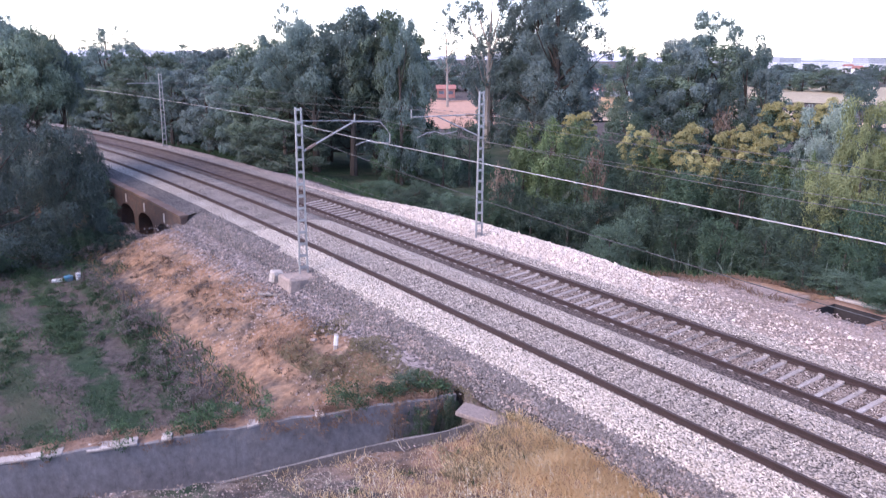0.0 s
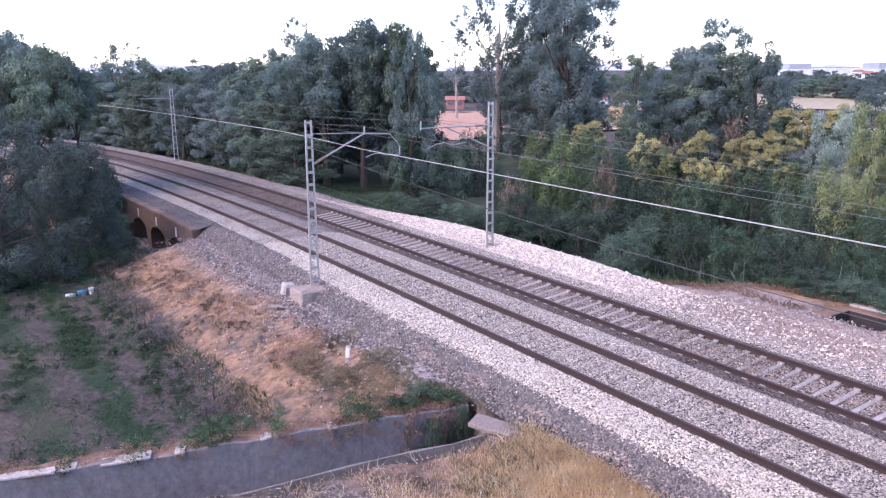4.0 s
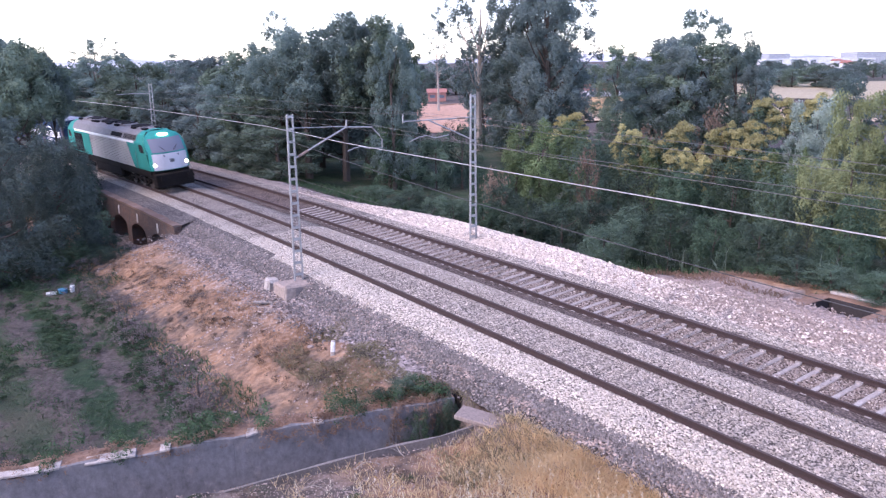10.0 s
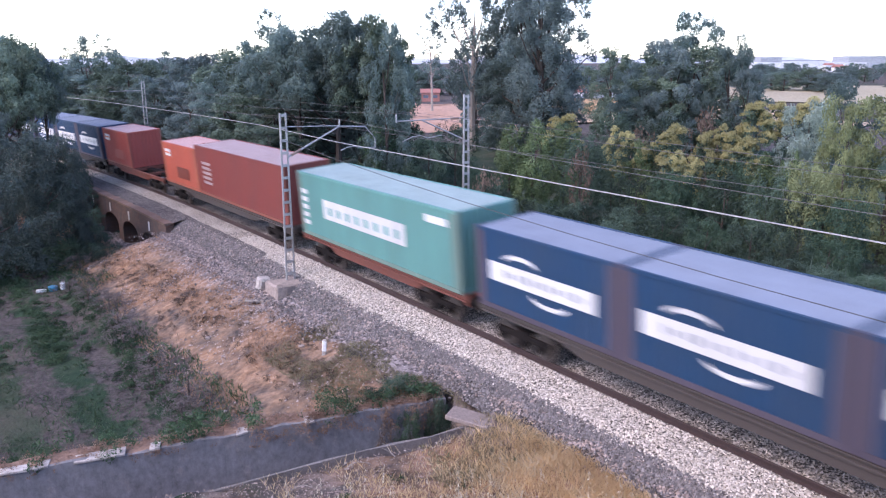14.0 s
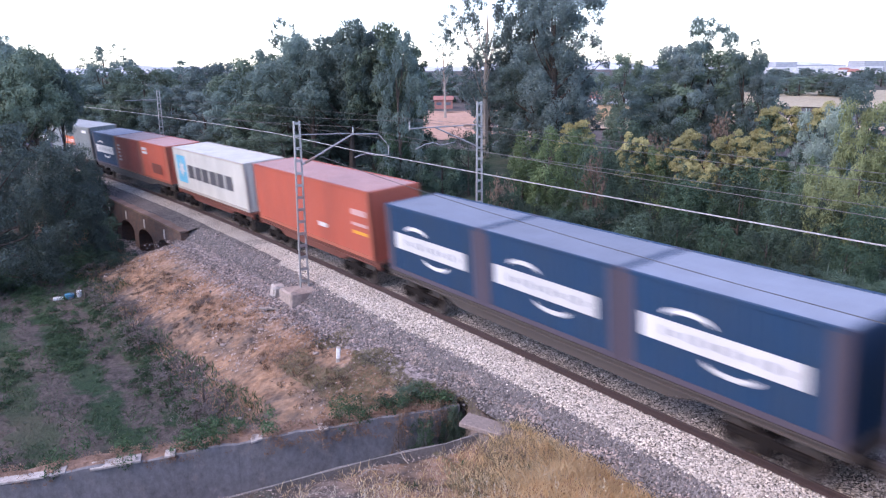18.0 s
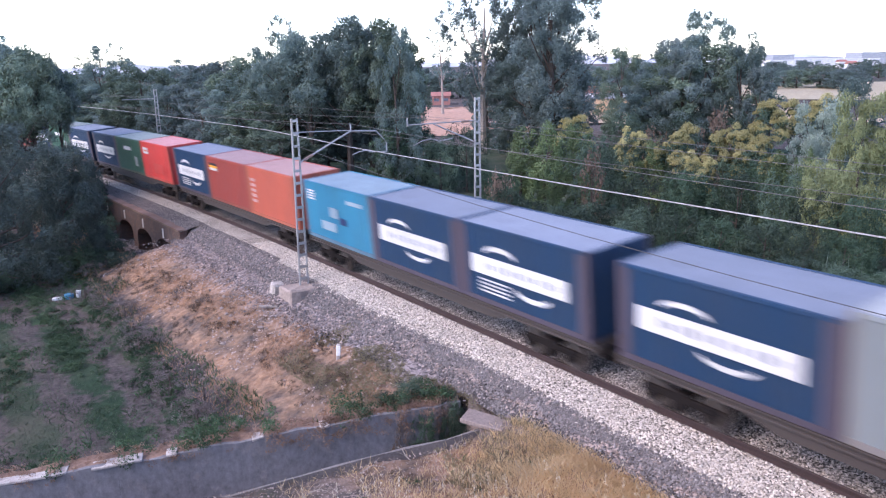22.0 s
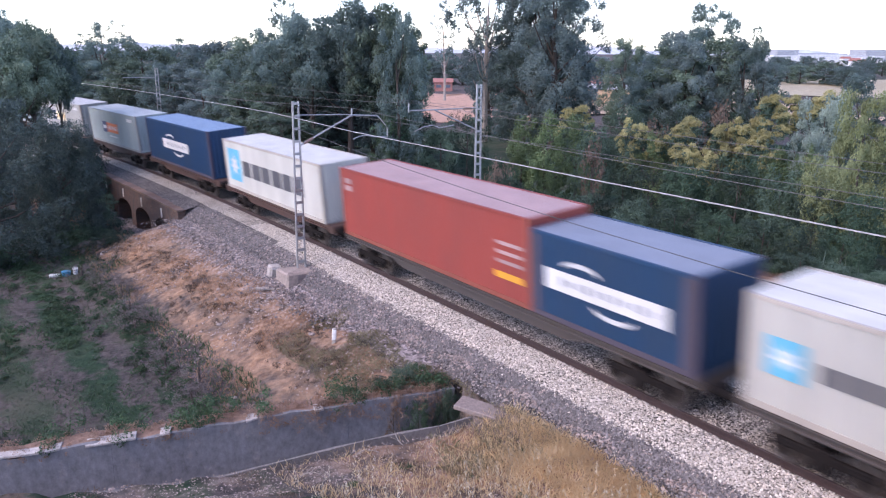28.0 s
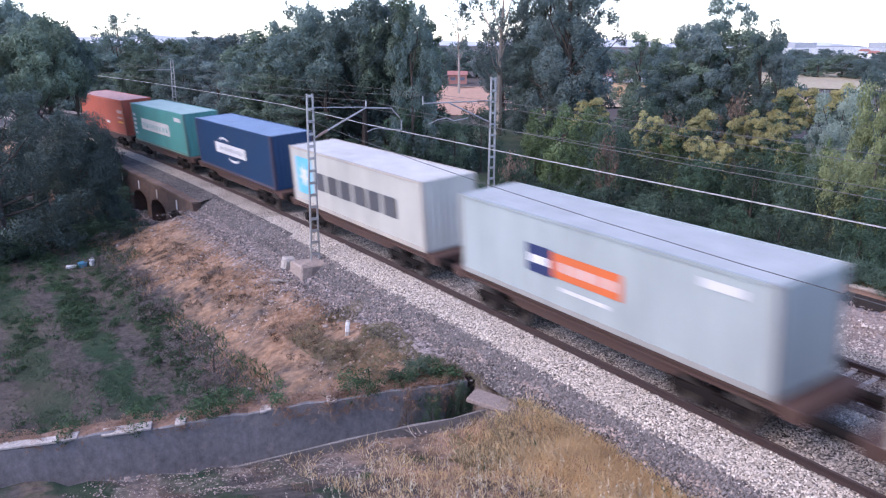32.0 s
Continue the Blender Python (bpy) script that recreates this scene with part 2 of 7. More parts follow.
def wall_top(a):
    return -2.1 + 0.052 * a


def lip_top(a):
    """The near lip of the channel climbs towards the culvert."""
    return np.interp(a, [8.0, 14.0, 15.3, 16.7, 17.7, 18.8, 19.2], [-2.8, -1.93, -1.73, -1.5, -1.46, -1.36, -1.25])


def height(x, y, s, lat):
    near = np.interp(lat, [-60, -16, -10.5, -8.2, -6.2, -4.6, -3.3, -2.5], [-3.3, -3.1, -2.9, -2.55, -1.75, -1.25, -1.0, -0.85])
    # towards the brick bridge the bank falls away behind its wall
    low = smooth(45.5, 51.5, s) * (1 - smooth(76, 80, s))
    near = near + low * np.interp(lat, [-12, -6, -4.2], [0, -0.75, -2.1])
    far = np.interp(lat, [6.6, 7.4, 8.6, 9.4, 10.5, 13, 20, 60], [-0.6, -0.6, -0.5, -0.75, -1.1, -1.6, -2.2, -2.6])
    bay = smooth(26, 17, s) * smooth(-10, 4, s)
    far = far + bay * np.interp(lat, [6.6, 8, 9.6, 10.6, 12, 14, 18], [0.1, 0.2, 0.6, 1.0, 1.3, 1.4, 0.3])
    pit = (s > 13.2) & (s < 16.2) & (lat > 10.6) & (lat < 13.0)
    far = np.where(pit, -1.5, far)
    z = np.where(lat < 2, near, far)
    z = np.where((lat > -2.5) & (lat < 6.6), -0.85, z)
    z = np.where((s > 46.6) & (s < 77.4) & (lat > -3.5) & (lat < 7.3), -3.4, z)
    z = z + np.where((lat < -3.4) | (lat > 9), _waves(x, y) * 0.12 + _waves(x * 2.7, y * 2.7, 1.0) * 0.05, 0)
    # the near bank on which the camera stands
    r = np.hypot(x * 0.8, y)
    bank = np.interp(r, [0, 2, 4, 8, 12, 15, 17, 19.5], [7.1, 7.1, 5.4, 3.0, 0.7, -0.85, -1.45, -1.85]) + _waves(x * 1.5, y * 1.5, 3.0) * 0.12
    mound = 0.7 * np.exp(-(((x - 3.6) / 2.2) ** 2 + ((y - 17.4) / 1.6) ** 2))
    a, c = channel_place(x, y)
    lip = smooth(4.0, 1.9, c) * smooth(8.0, 10.5, a) * smooth(22, 20, a)
    bank = bank + mound
    bank = bank + (lip_top(a) - 0.06 - bank) * lip
    keep = smooth(-2.6, -4.2, lat)
    this_side = smooth(CHANNEL_WIDTH - 0.3, CHANNEL_WIDTH + 0.3, c) 
    z = np.where((lat < 2) & (r < 19.5), z + (np.maximum(bank, z * 0 - 1.9) - z) * keep * np.where(a < 19.3, this_side, smooth(19.5, 17.0, r)), z)
    # the channel itself
    cut = (c > -0.36) * (c < CHANNEL_WIDTH + 0.3) * (1 - smooth(19.35, 19.5, a))
    z = z + (-3.1 - z) * cut
    behind = (1 - smooth(0.3, 1.9, -c)) * (c <= -0.36) * (1 - smooth(19.35, 20.2, a))
    z = z + (wall_top(a) - 0.03 - z) * behind
    # hollow beside the culvert slab
    z = z - 1.0 * np.exp(-(((x - HOLLOW[0]) / 0.42) ** 2 + ((y - HOLLOW[1]) / 0.36) ** 2))
    # fields beyond
    d = np.hypot(x, y)
    z = np.where(d > 110, z + (-2.4 - z) * smooth(110, 160, d), z)
    return z


def heights(x, y):
    x, y = np.asarray(x, float), np.asarray(y, float)
    return height(x, y, *nearest(x, y))


def height_at(x, y):
    s, lat = nearest(np.array([x]), np.array([y]))
    return float(height(np.array([x]), np.array([y]), s, lat)[0])


def _spaced(lo, hi, step, out):
    mid = np.arange(lo, hi, step)
    grow = step * 1.16 ** np.arange(1, 70)
    up, down = hi + np.cumsum(grow), lo - np.cumsum(grow)
    return np.concatenate([down[down > -out][::-1], mid, up[up < out]])


def ground_material():
    """Earth, dry grass, weeds and field; the patches follow the place."""
    ma, nt, b = shader("ground_earth")
    fine = _noise(nt, 3.5, 8, 0.75)
    grit = _noise(nt, 14, 5, 0.8)
    big = _noise(nt, 0.22, 5, 0.65)
    mid = _noise(nt, 0.8, 6, 0.7)
    tc = nt.nodes.new("ShaderNodeTexCoord")
    vo = nt.nodes.new("ShaderNodeTexVoronoi")
    vo.inputs["Scale"].default_value = 9
    nt.links.new(tc.outputs["Object"], vo.inputs["Vector"])
    sp = nt.nodes.new("ShaderNodeSeparateColor")
    nt.links.new(vo.outputs["Color"], sp.inputs[0])
    clods = _mix(nt, _ramp(nt, sp.outputs[0], 0.0, 1.0), (0.06, 0.05, 0.05), (0.2, 0.155, 0.15))
    soil = _mix(nt, _ramp(nt, fine, 0.38, 0.62), (0.05, 0.046, 0.045), (0.14, 0.118, 0.112))
    soil = _mix(nt, _ramp(nt, mid, 0.5, 0.62), soil, clods)
    dry = _mix(nt, _ramp(nt, fine, 0.38, 0.64), (0.3, 0.165, 0.1), (0.6, 0.37, 0.24))
    dry = _mix(nt, _ramp(nt, grit, 0.5, 0.7), dry, (0.22, 0.15, 0.115))
    weed = _mix(nt, _ramp(nt, fine, 0.35, 0.7), (0.022, 0.046, 0.029), (0.05, 0.088, 0.05))
    at = nt.nodes.new("ShaderNodeAttribute")
    at.attribute_name = "cover"
    sep = nt.nodes.new("ShaderNodeSeparateColor")
    nt.links.new(at.outputs["Color"], sep.inputs[0])

    def amount(weight, patch, lo, hi):
        m1 = nt.nodes.new("ShaderNodeMath")
        m1.operation = "ADD"
        nt.links.new(weight, m1.inputs[0])
        nt.links.new(patch, m1.inputs[1])
        return _ramp(nt, m1.outputs[0], lo, hi)
    col = _mix(nt, amount(sep.outputs[0], mid, 0.85, 1.1), soil, dry)
    col = _mix(nt, amount(sep.outputs[1], mid, 0.95, 1.07), col, weed)
    stones = _mix(nt, _ramp(nt, sp.outputs[1], 0.1, 1.0), (0.1, 0.088, 0.088), (0.52, 0.44, 0.43))
    col = _mix(nt, amount(sep.outputs[2], fine, 0.95, 1.12), col, stones)
    dusty = _mix(nt, _ramp(nt, fine, 0.35, 0.65), (0.24, 0.18, 0.16), (0.5, 0.41, 0.375))
    dusty = _mix(nt, _ramp(nt, grit, 0.56, 0.72), dusty, (0.17, 0.135, 0.12))
    col = _mix(nt, amount(at.outputs["Alpha"], mid, 0.85, 1.1), col, dusty)
    col = _mix(nt, _ramp(nt, big, 0.45, 0.75), col, _mix(nt, 0.5, col, (0.2, 0.16, 0.13)))
    nt.links.new(col, b.inputs["Base Color"])
    b.inputs["Roughness"].default_value = 0.97
    b.inputs["Specular IOR Level"].default_value = 0.1
    _bump(nt, b, grit, 0.8, 0.1)
    return ma


def build_ground():
    gx, gy = _spaced(-34, 26, 0.35, 3200), _spaced(9, 62, 0.35, 3200)
    X, Y = np.meshgrid(gx, gy)
    s, lat = nearest(X, Y)
    Z = height(X, Y, s, lat)
    n, m = len(gx), len(gy)
    verts = np.stack([X, Y, Z], -1).reshape(-1, 3)
    i = np.arange(n * m).reshape(m, n)
    faces = np.stack([i[:-1, :-1], i[:-1, 1:], i[1:, 1:], i[1:, :-1]], -1).reshape(-1, 4)
    me = fast_mesh("ground", verts.tolist(), faces.tolist(), ground_material(), smooth=True)
    a, c = channel_place(X, Y)
    d = np.hypot(X, Y)
    dry = np.clip(smooth(-9.5, -7.5, lat) * smooth(-3.0, -4.6, lat), 0, 1) * 0.5
    dry = np.maximum(dry, 0.75 * smooth(9.5, 12.5, lat) * smooth(27, 20, s) * smooth(16, 13, lat))
    dry = np.maximum(dry, (0.34 + 0.45 * np.exp(-(((s - 11.2) / 3.6) ** 2 + ((lat + 4.0) / 1.7) ** 2))) * (d < 21.5) * (c > 1.5) * (lat < -2.6))
    weed = (0.52 + 0.14 * np.cos((lat + 17.5) / 2.3 * 2 * np.pi + np.pi)) * smooth(-7.5, -10.5, lat) * (d < 90)
    weed = np.maximum(weed, 0.75 * smooth(9.5, 12.5, lat) * (1 - smooth(30, 18, s) * smooth(15, 12, lat)) * (d < 110))
    weed = np.maximum(weed, 0.5 * (np.sin(X * 0.013) * np.cos(Y * 0.017) > 0.1) * (d > 110))
    gravel = 0.75 * smooth(-5.2, -3.4, lat) * smooth(10.5, 8.5, lat)
    gravel = gravel * (1 - 0.7 * smooth(21, 17, s) * smooth(-2.8, -3.2, lat))
    gravel = np.maximum(gravel, (0.38 + 0.18 * smooth(24, 32, s)) * smooth(15, 20, s) * smooth(-7.8, -4.2, lat) * smooth(5, 3, lat))
    dust = smooth(7.4, 8.2, lat) * smooth(12.6, 10.4, lat) * smooth(29, 23, s) * smooth(-30, -20, s)
    dust = np.maximum(dust, 0.32 * smooth(18, 22, s) * smooth(48, 44, s) * smooth(-8.0, -6.0, lat) * smooth(-3.6, -4.6, lat))
    dust = np.maximum(dust, 0.54 * smooth(9, 12, s) * smooth(21, 17, s) * smooth(-5.6, -4.0, lat) * smooth(-2.8, -3.2, lat))
    dust = np.maximum(dust, 0.36 * smooth(7, 10, a) * smooth(19.5, 17.5, a) * smooth(1.4, 1.7, c) * smooth(5.5, 3.5, c))
    col = np.stack([dry, weed, gravel, dust], -1).reshape(-1)
    at = me.color_attributes.new("cover", "FLOAT_COLOR", "POINT")
    at.data.foreach_set("color", col.astype(np.float32))
    tagged(new("ground", me), "dry reddish earth with weeds, gravel and fields beyond", "ground", kind="structure")


build_ground()


# ---- ballast bed, rails, sleepers ----
def ribbon(name, outline, s0, s1, step, material, cant_centre=None, closed=False, taper=None, thin=None):
    """A strip along the line over an outline of lat, z."""
    ss = np.arange(s0, s1 + step / 2, step)
    verts, faces, n = [], [], len(outline)
    for s in ss:
        a = float(_bend(s))
        x, y = float(np.interp(s, _S1, _X)), float(np.interp(s, _S1, _Y))
        for lat, z in outline:
            if cant_centre is not None:
                u = lat - cant_centre
                lat, z = cant_centre + u * math.cos(CANT) - z * math.sin(CANT), u * math.sin(CANT) + z * math.cos(CANT)
            if taper and z > taper[2]:
                z = taper[2] + (z - taper[2]) * float(smooth(taper[0], taper[1], s))
            if thin:
                f = 1 - 0.8 * float(smooth(thin[0], thin[1], s))
                lat, z = 6.3 + (lat - 6.3) * f, -0.3 + (z + 0.3) * f
            verts.append((x + math.sin(a) * lat, y - math.cos(a) * lat, z))
    for i in range(len(ss) - 1):
        for k in range(n if closed else n - 1):
            faces.append((i * n + k, (i + 1) * n + k, (i + 1) * n + (k + 1) % n, i * n + (k + 1) % n))
    return fast_mesh(name, verts, faces, material)


def ballast_material(name, dark, light, speck):
    ma, nt, b = shader(name)
    tc = nt.nodes.new("ShaderNodeTexCoord")
    vo = nt.nodes.new("ShaderNodeTexVoronoi")
    vo.inputs["Scale"].default_value = 16
    nt.links.new(tc.outputs["Object"], vo.inputs["Vector"])
    sep = nt.nodes.new("ShaderNodeSeparateColor")
    nt.links.new(vo.outputs["Color"], sep.inputs[0])
    stone = _mix(nt, _ramp(nt, sep.outputs[0], speck, 1.0), dark, light)
    # each stone darkens towards its edge: shade of the gaps, painted in
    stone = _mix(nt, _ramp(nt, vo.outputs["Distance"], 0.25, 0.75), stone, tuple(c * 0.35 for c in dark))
    patch = _ramp(nt, _noise(nt, 0.9, 5, 0.7), 0.4, 0.7)
    stone = _mix(nt, patch, stone, _mix(nt, 0.45, stone, tuple(c * 0.75 for c in light)))
    nt.links.new(stone, b.inputs["Base Color"])
    b.inputs["Roughness"].default_value = 0.95
    b.inputs["Specular IOR Level"].default_value = 0.2
    inv = nt.nodes.new("ShaderNodeMath")
    inv.operation = "SUBTRACT"
    inv.inputs[0].default_value = 1.0
    nt.links.new(vo.outputs["Distance"], inv.inputs[1])
    _bump(nt, b, inv.outputs[0], 0.9, 0.05)
    return ma


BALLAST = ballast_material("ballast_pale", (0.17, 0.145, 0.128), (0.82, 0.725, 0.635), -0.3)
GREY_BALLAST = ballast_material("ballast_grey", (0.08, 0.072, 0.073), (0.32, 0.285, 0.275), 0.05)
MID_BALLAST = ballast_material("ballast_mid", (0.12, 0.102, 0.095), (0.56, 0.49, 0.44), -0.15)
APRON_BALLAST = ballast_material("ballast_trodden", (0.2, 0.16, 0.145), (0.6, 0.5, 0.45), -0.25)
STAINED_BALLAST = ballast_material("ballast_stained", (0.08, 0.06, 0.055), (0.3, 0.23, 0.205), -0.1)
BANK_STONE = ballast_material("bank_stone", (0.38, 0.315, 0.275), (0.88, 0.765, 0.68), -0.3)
BED = [(-3.15, -1.0), (-2.7, -0.66), (-2.25, -0.4), (-1.9, -0.3), (-0.98, -0.24), (-0.78, -0.25), (-0.5, -0.21), (0, -0.175), (0.5, -0.135), (0.78, -0.13), (0.98, -0.1), (1.5, -0.045), (2.05, -0.11), (2.75, -0.27), (3.1, -0.26), (3.32, -0.29), (4.08, -0.215), (4.84, -0.17), (5.05, -0.11), (5.6, -0.035), (6.05, -0.01), (6.5, -0.2), (7.0, -0.42), (7.6, -0.75)]


def bumpy(me, amount):
    co = np.empty(len(me.vertices) * 3)
    me.vertices.foreach_get("co", co)
    co = co.reshape(-1, 3)
    co[:, 2] += amount * (np.sin(co[:, 0] * 5.1 + co[:, 1] * 1.7) * np.cos(co[:, 1] * 4.3 - co[:, 0]) + 0.6 * np.sin(co[:, 0] * 11 + co[:, 1] * 13))
    me.vertices.foreach_set("co", co.reshape(-1))
    return me


def bed_mesh():
    """The ballast bed: clean pale stone on the near shoulder, duller between the rails."""
    me = ribbon("ballast", BED, -420, 700, 1.0, BALLAST)
    me.materials.append(MID_BALLAST)
    n = len(BED) - 1
    me.polygons.foreach_set("material_index", [int(BED[k % n][0] > -0.99) for k in range(len(me.polygons))])
    return me


tagged(new("ballast", bed_mesh()), "pale crushed stone ballast under two railway tracks", "ballast", kind="structure")
tagged(new("grey_ballast", bumpy(ribbon("grey_ballast", [(-3.3, -1.1), (-3.12, -0.95), (-2.95, -0.8), (-2.75, -0.67), (-2.6, -0.63)], -40, 46.3, 0.5, GREY_BALLAST), 0.02)), "dark grey old ballast along the near shoulder", "ballast", kind="structure")
tagged(new("bridge_ballast", bumpy(ribbon("bridge_ballast", [(-3.46, -0.6), (-3.0, -0.5), (-2.5, -0.4), (-2.2, -0.345), (-1.95, -0.3)], 46.2, 110, 0.5, GREY_BALLAST), 0.012)), "dark grey ballast along the bridge parapet", "ballast", kind="structure")
tagged(new("shoulder_ballast", bumpy(ribbon("shoulder_ballast", [(-2.8, -0.66), (-2.45, -0.47), (-2.2, -0.36), (-2.02, -0.3)], 35, 46.4, 0.5, GREY_BALLAST), 0.015)), "dark grey old ballast climbing towards the bridge", "ballast", kind="structure")
tagged(new("stained_ballast", bumpy(ribbon("stained_ballast", [(2.6, -0.2), (2.8, -0.2), (3.06, -0.205), (3.32, -0.272), (4.08, -0.207), (4.84, -0.15), (5.05, -0.07), (5.35, -0.035)], -100, 300, 1.0, STAINED_BALLAST), 0.004)), "brown stained ballast between the far rails", "ballast", kind="structure")
tagged(new("stone_bank", bumpy(ribbon("stone_bank", [(6.3, -0.2), (6.9, -0.28), (7.4, -0.2), (7.9, -0.02), (8.4, 0.06), (8.9, -0.06), (9.4, -0.4), (10.0, -1.0)], 18, 52, 0.5, BANK_STONE, taper=(18, 27, -0.32), thin=(34, 51)), 0.05)), "pale stone bank heaped beside the far track", "ballast", kind="structure")
tagged(new("verge_ballast", bumpy(ribbon("verge_ballast", [(6.3, -0.24), (6.9, -0.32), (7.4, -0.26), (7.9, -0.3), (8.4, -0.55), (8.9, -0.9)], 36, 140, 0.5, APRON_BALLAST), 0.03)), "narrow dusty stone verge along the far track", "ballast", kind="structure")
tagged(new("stone_apron", bumpy(ribbon("stone_apron", [(6.3, -0.2), (7.2, -0.3), (8.2, -0.26), (8.8, -0.26), (9.4, -0.4), (9.8, -0.7)], -40, 24, 0.5, APRON_BALLAST), 0.03)), "dusty trodden stone apron beside the far track", "ballast", kind="structure")

RAIL_OUT = [(-0.036, -0.012), (-0.03, 0.0), (0.03, 0.0), (0.036, -0.012), (0.036, -0.04), (0.012, -0.055), (0.012, -0.135), (0.075, -0.155), (0.075, -0.172), (-0.075, -0.172), (-0.075, -0.155), (-0.012, -0.135), (-0.012, -0.055), (-0.036, -0.04)]


def build_tracks():
    for name, centre in (("near_track", 0.0), ("far_track", SPACING)):
        top = tagged(new("railway_track"), "rusty steel rails on concrete sleepers in pale ballast", "track", kind="structure", group="railway tracks")
        for side in (-1, 1):
            me = ribbon("rail", [(centre + side * GAUGE / 2 + a, z) for a, z in RAIL_OUT], -420, 700, 2.0, RAIL_SIDE, centre, True)
            me.materials.append(RAIL_TOP)
            n = len(RAIL_OUT)
            idx = np.zeros(len(me.polygons), int)
            idx[1::n] = 1
            me.polygons.foreach_set("material_index", idx)
            ob = new("rail", me)
            ob.parent = top
        bm = bmesh.new()
        box(bm, -0.085, 0.085, -1.25, 1.25, -0.36, -0.18, 0.02)
        for v in bm.verts:
            if abs(v.co.y) < 0.4:
                v.co.z -= 0.03
        for sd in (-1, 1):
            box(bm, -0.09, 0.09, sd * GAUGE / 2 - 0.16, sd * GAUGE / 2 - 0.085, -0.18, -0.13)
            box(bm, -0.09, 0.09, sd * GAUGE / 2 + 0.085, sd * GAUGE / 2 + 0.16, -0.18, -0.13)
        me = mesh_of(bm, "sleeper", CONCRETE)
        for i in range(72):
            s = 2.0 + i * 0.6
            ob = new("sleeper", me)
            ob.parent = top
            lift = -0.045 if centre == 0 else 0.0
            ob.matrix_basis = line_pose(s, centre, lift + random.uniform(-0.008, 0.008), True, random.uniform(-1, 1))


build_tracks()


# ---- loose stones on the ballast ----
def stone_material(name, dark, light):
    ma, nt, b = shader(name)
    geo = nt.nodes.new("ShaderNodeNewGeometry")
    col = _mix(nt, geo.outputs["Random Per Island"], dark, light)
    nt.links.new(_mix(nt, _ramp(nt, _noise(nt, 1.1, 5, 0.7), 0.4, 0.75), col, tuple(c * 0.6 for c in light)), b.inputs["Base Color"])
    b.inputs["Roughness"].default_value = 0.95
    b.inputs["Specular IOR Level"].default_value = 0.2
    return ma


def stones(name, seed, s, lat, z, lo, hi, mat, label):
    """Many small broken stones, lying at s, lat, z."""
    rng = np.random.default_rng(seed)
    n = len(s)
    ang = _bend(s)
    base = np.stack([np.interp(s, _S1, _X) + np.sin(ang) * lat, np.interp(s, _S1, _Y) - np.cos(ang) * lat, z], -1)
    r = rng.uniform(lo, hi, (n, 1, 1)) * rng.uniform(0.6, 1.3, (n, 6, 1))
    t = rng.uniform(0, 2 * np.pi, n)
    cs, sn, o = np.cos(t), np.sin(t), 0 * t
    up = np.stack([o, o, o + 0.75], -1)
    a, b = np.stack([cs, sn, o], -1), np.stack([-sn, cs, o], -1)
    tilt = rng.normal(0, 0.3, (n, 6, 3))
    v = base[:, None, :] + (np.stack([a, b, -a, -b, up, -up], 1) + tilt) * r
    f = np.array([(0, 1, 4), (1, 2, 4), (2, 3, 4), (3, 0, 4), (1, 0, 5), (2, 1, 5), (3, 2, 5), (0, 3, 5)])
    faces = (np.arange(n)[:, None, None] * 6 + f).reshape(-1, 3)
    tagged(new(name, fast_mesh(name, v.reshape(-1, 3).tolist(), faces.tolist(), mat)), label, "ballast", kind="stuff")


MID_STONE = stone_material("mid_stone", (0.16, 0.137, 0.125), (0.67, 0.59, 0.525))
PALE_STONE = stone_material("pale_stone", (0.27, 0.232, 0.2), (0.9, 0.8, 0.7))
DARK_STONE = stone_material("dark_stone", (0.07, 0.064, 0.066), (0.3, 0.27, 0.262))
BROWN_STONE = stone_material("brown_stone", (0.12, 0.092, 0.08), (0.44, 0.36, 0.32))
BANK_PIECE = stone_material("bank_piece", (0.4, 0.325, 0.28), (0.92, 0.8, 0.7))
RUBBLE = stone_material("rubble_stone", (0.17, 0.13, 0.115), (0.54, 0.43, 0.385))
_rs = np.random.default_rng(77)


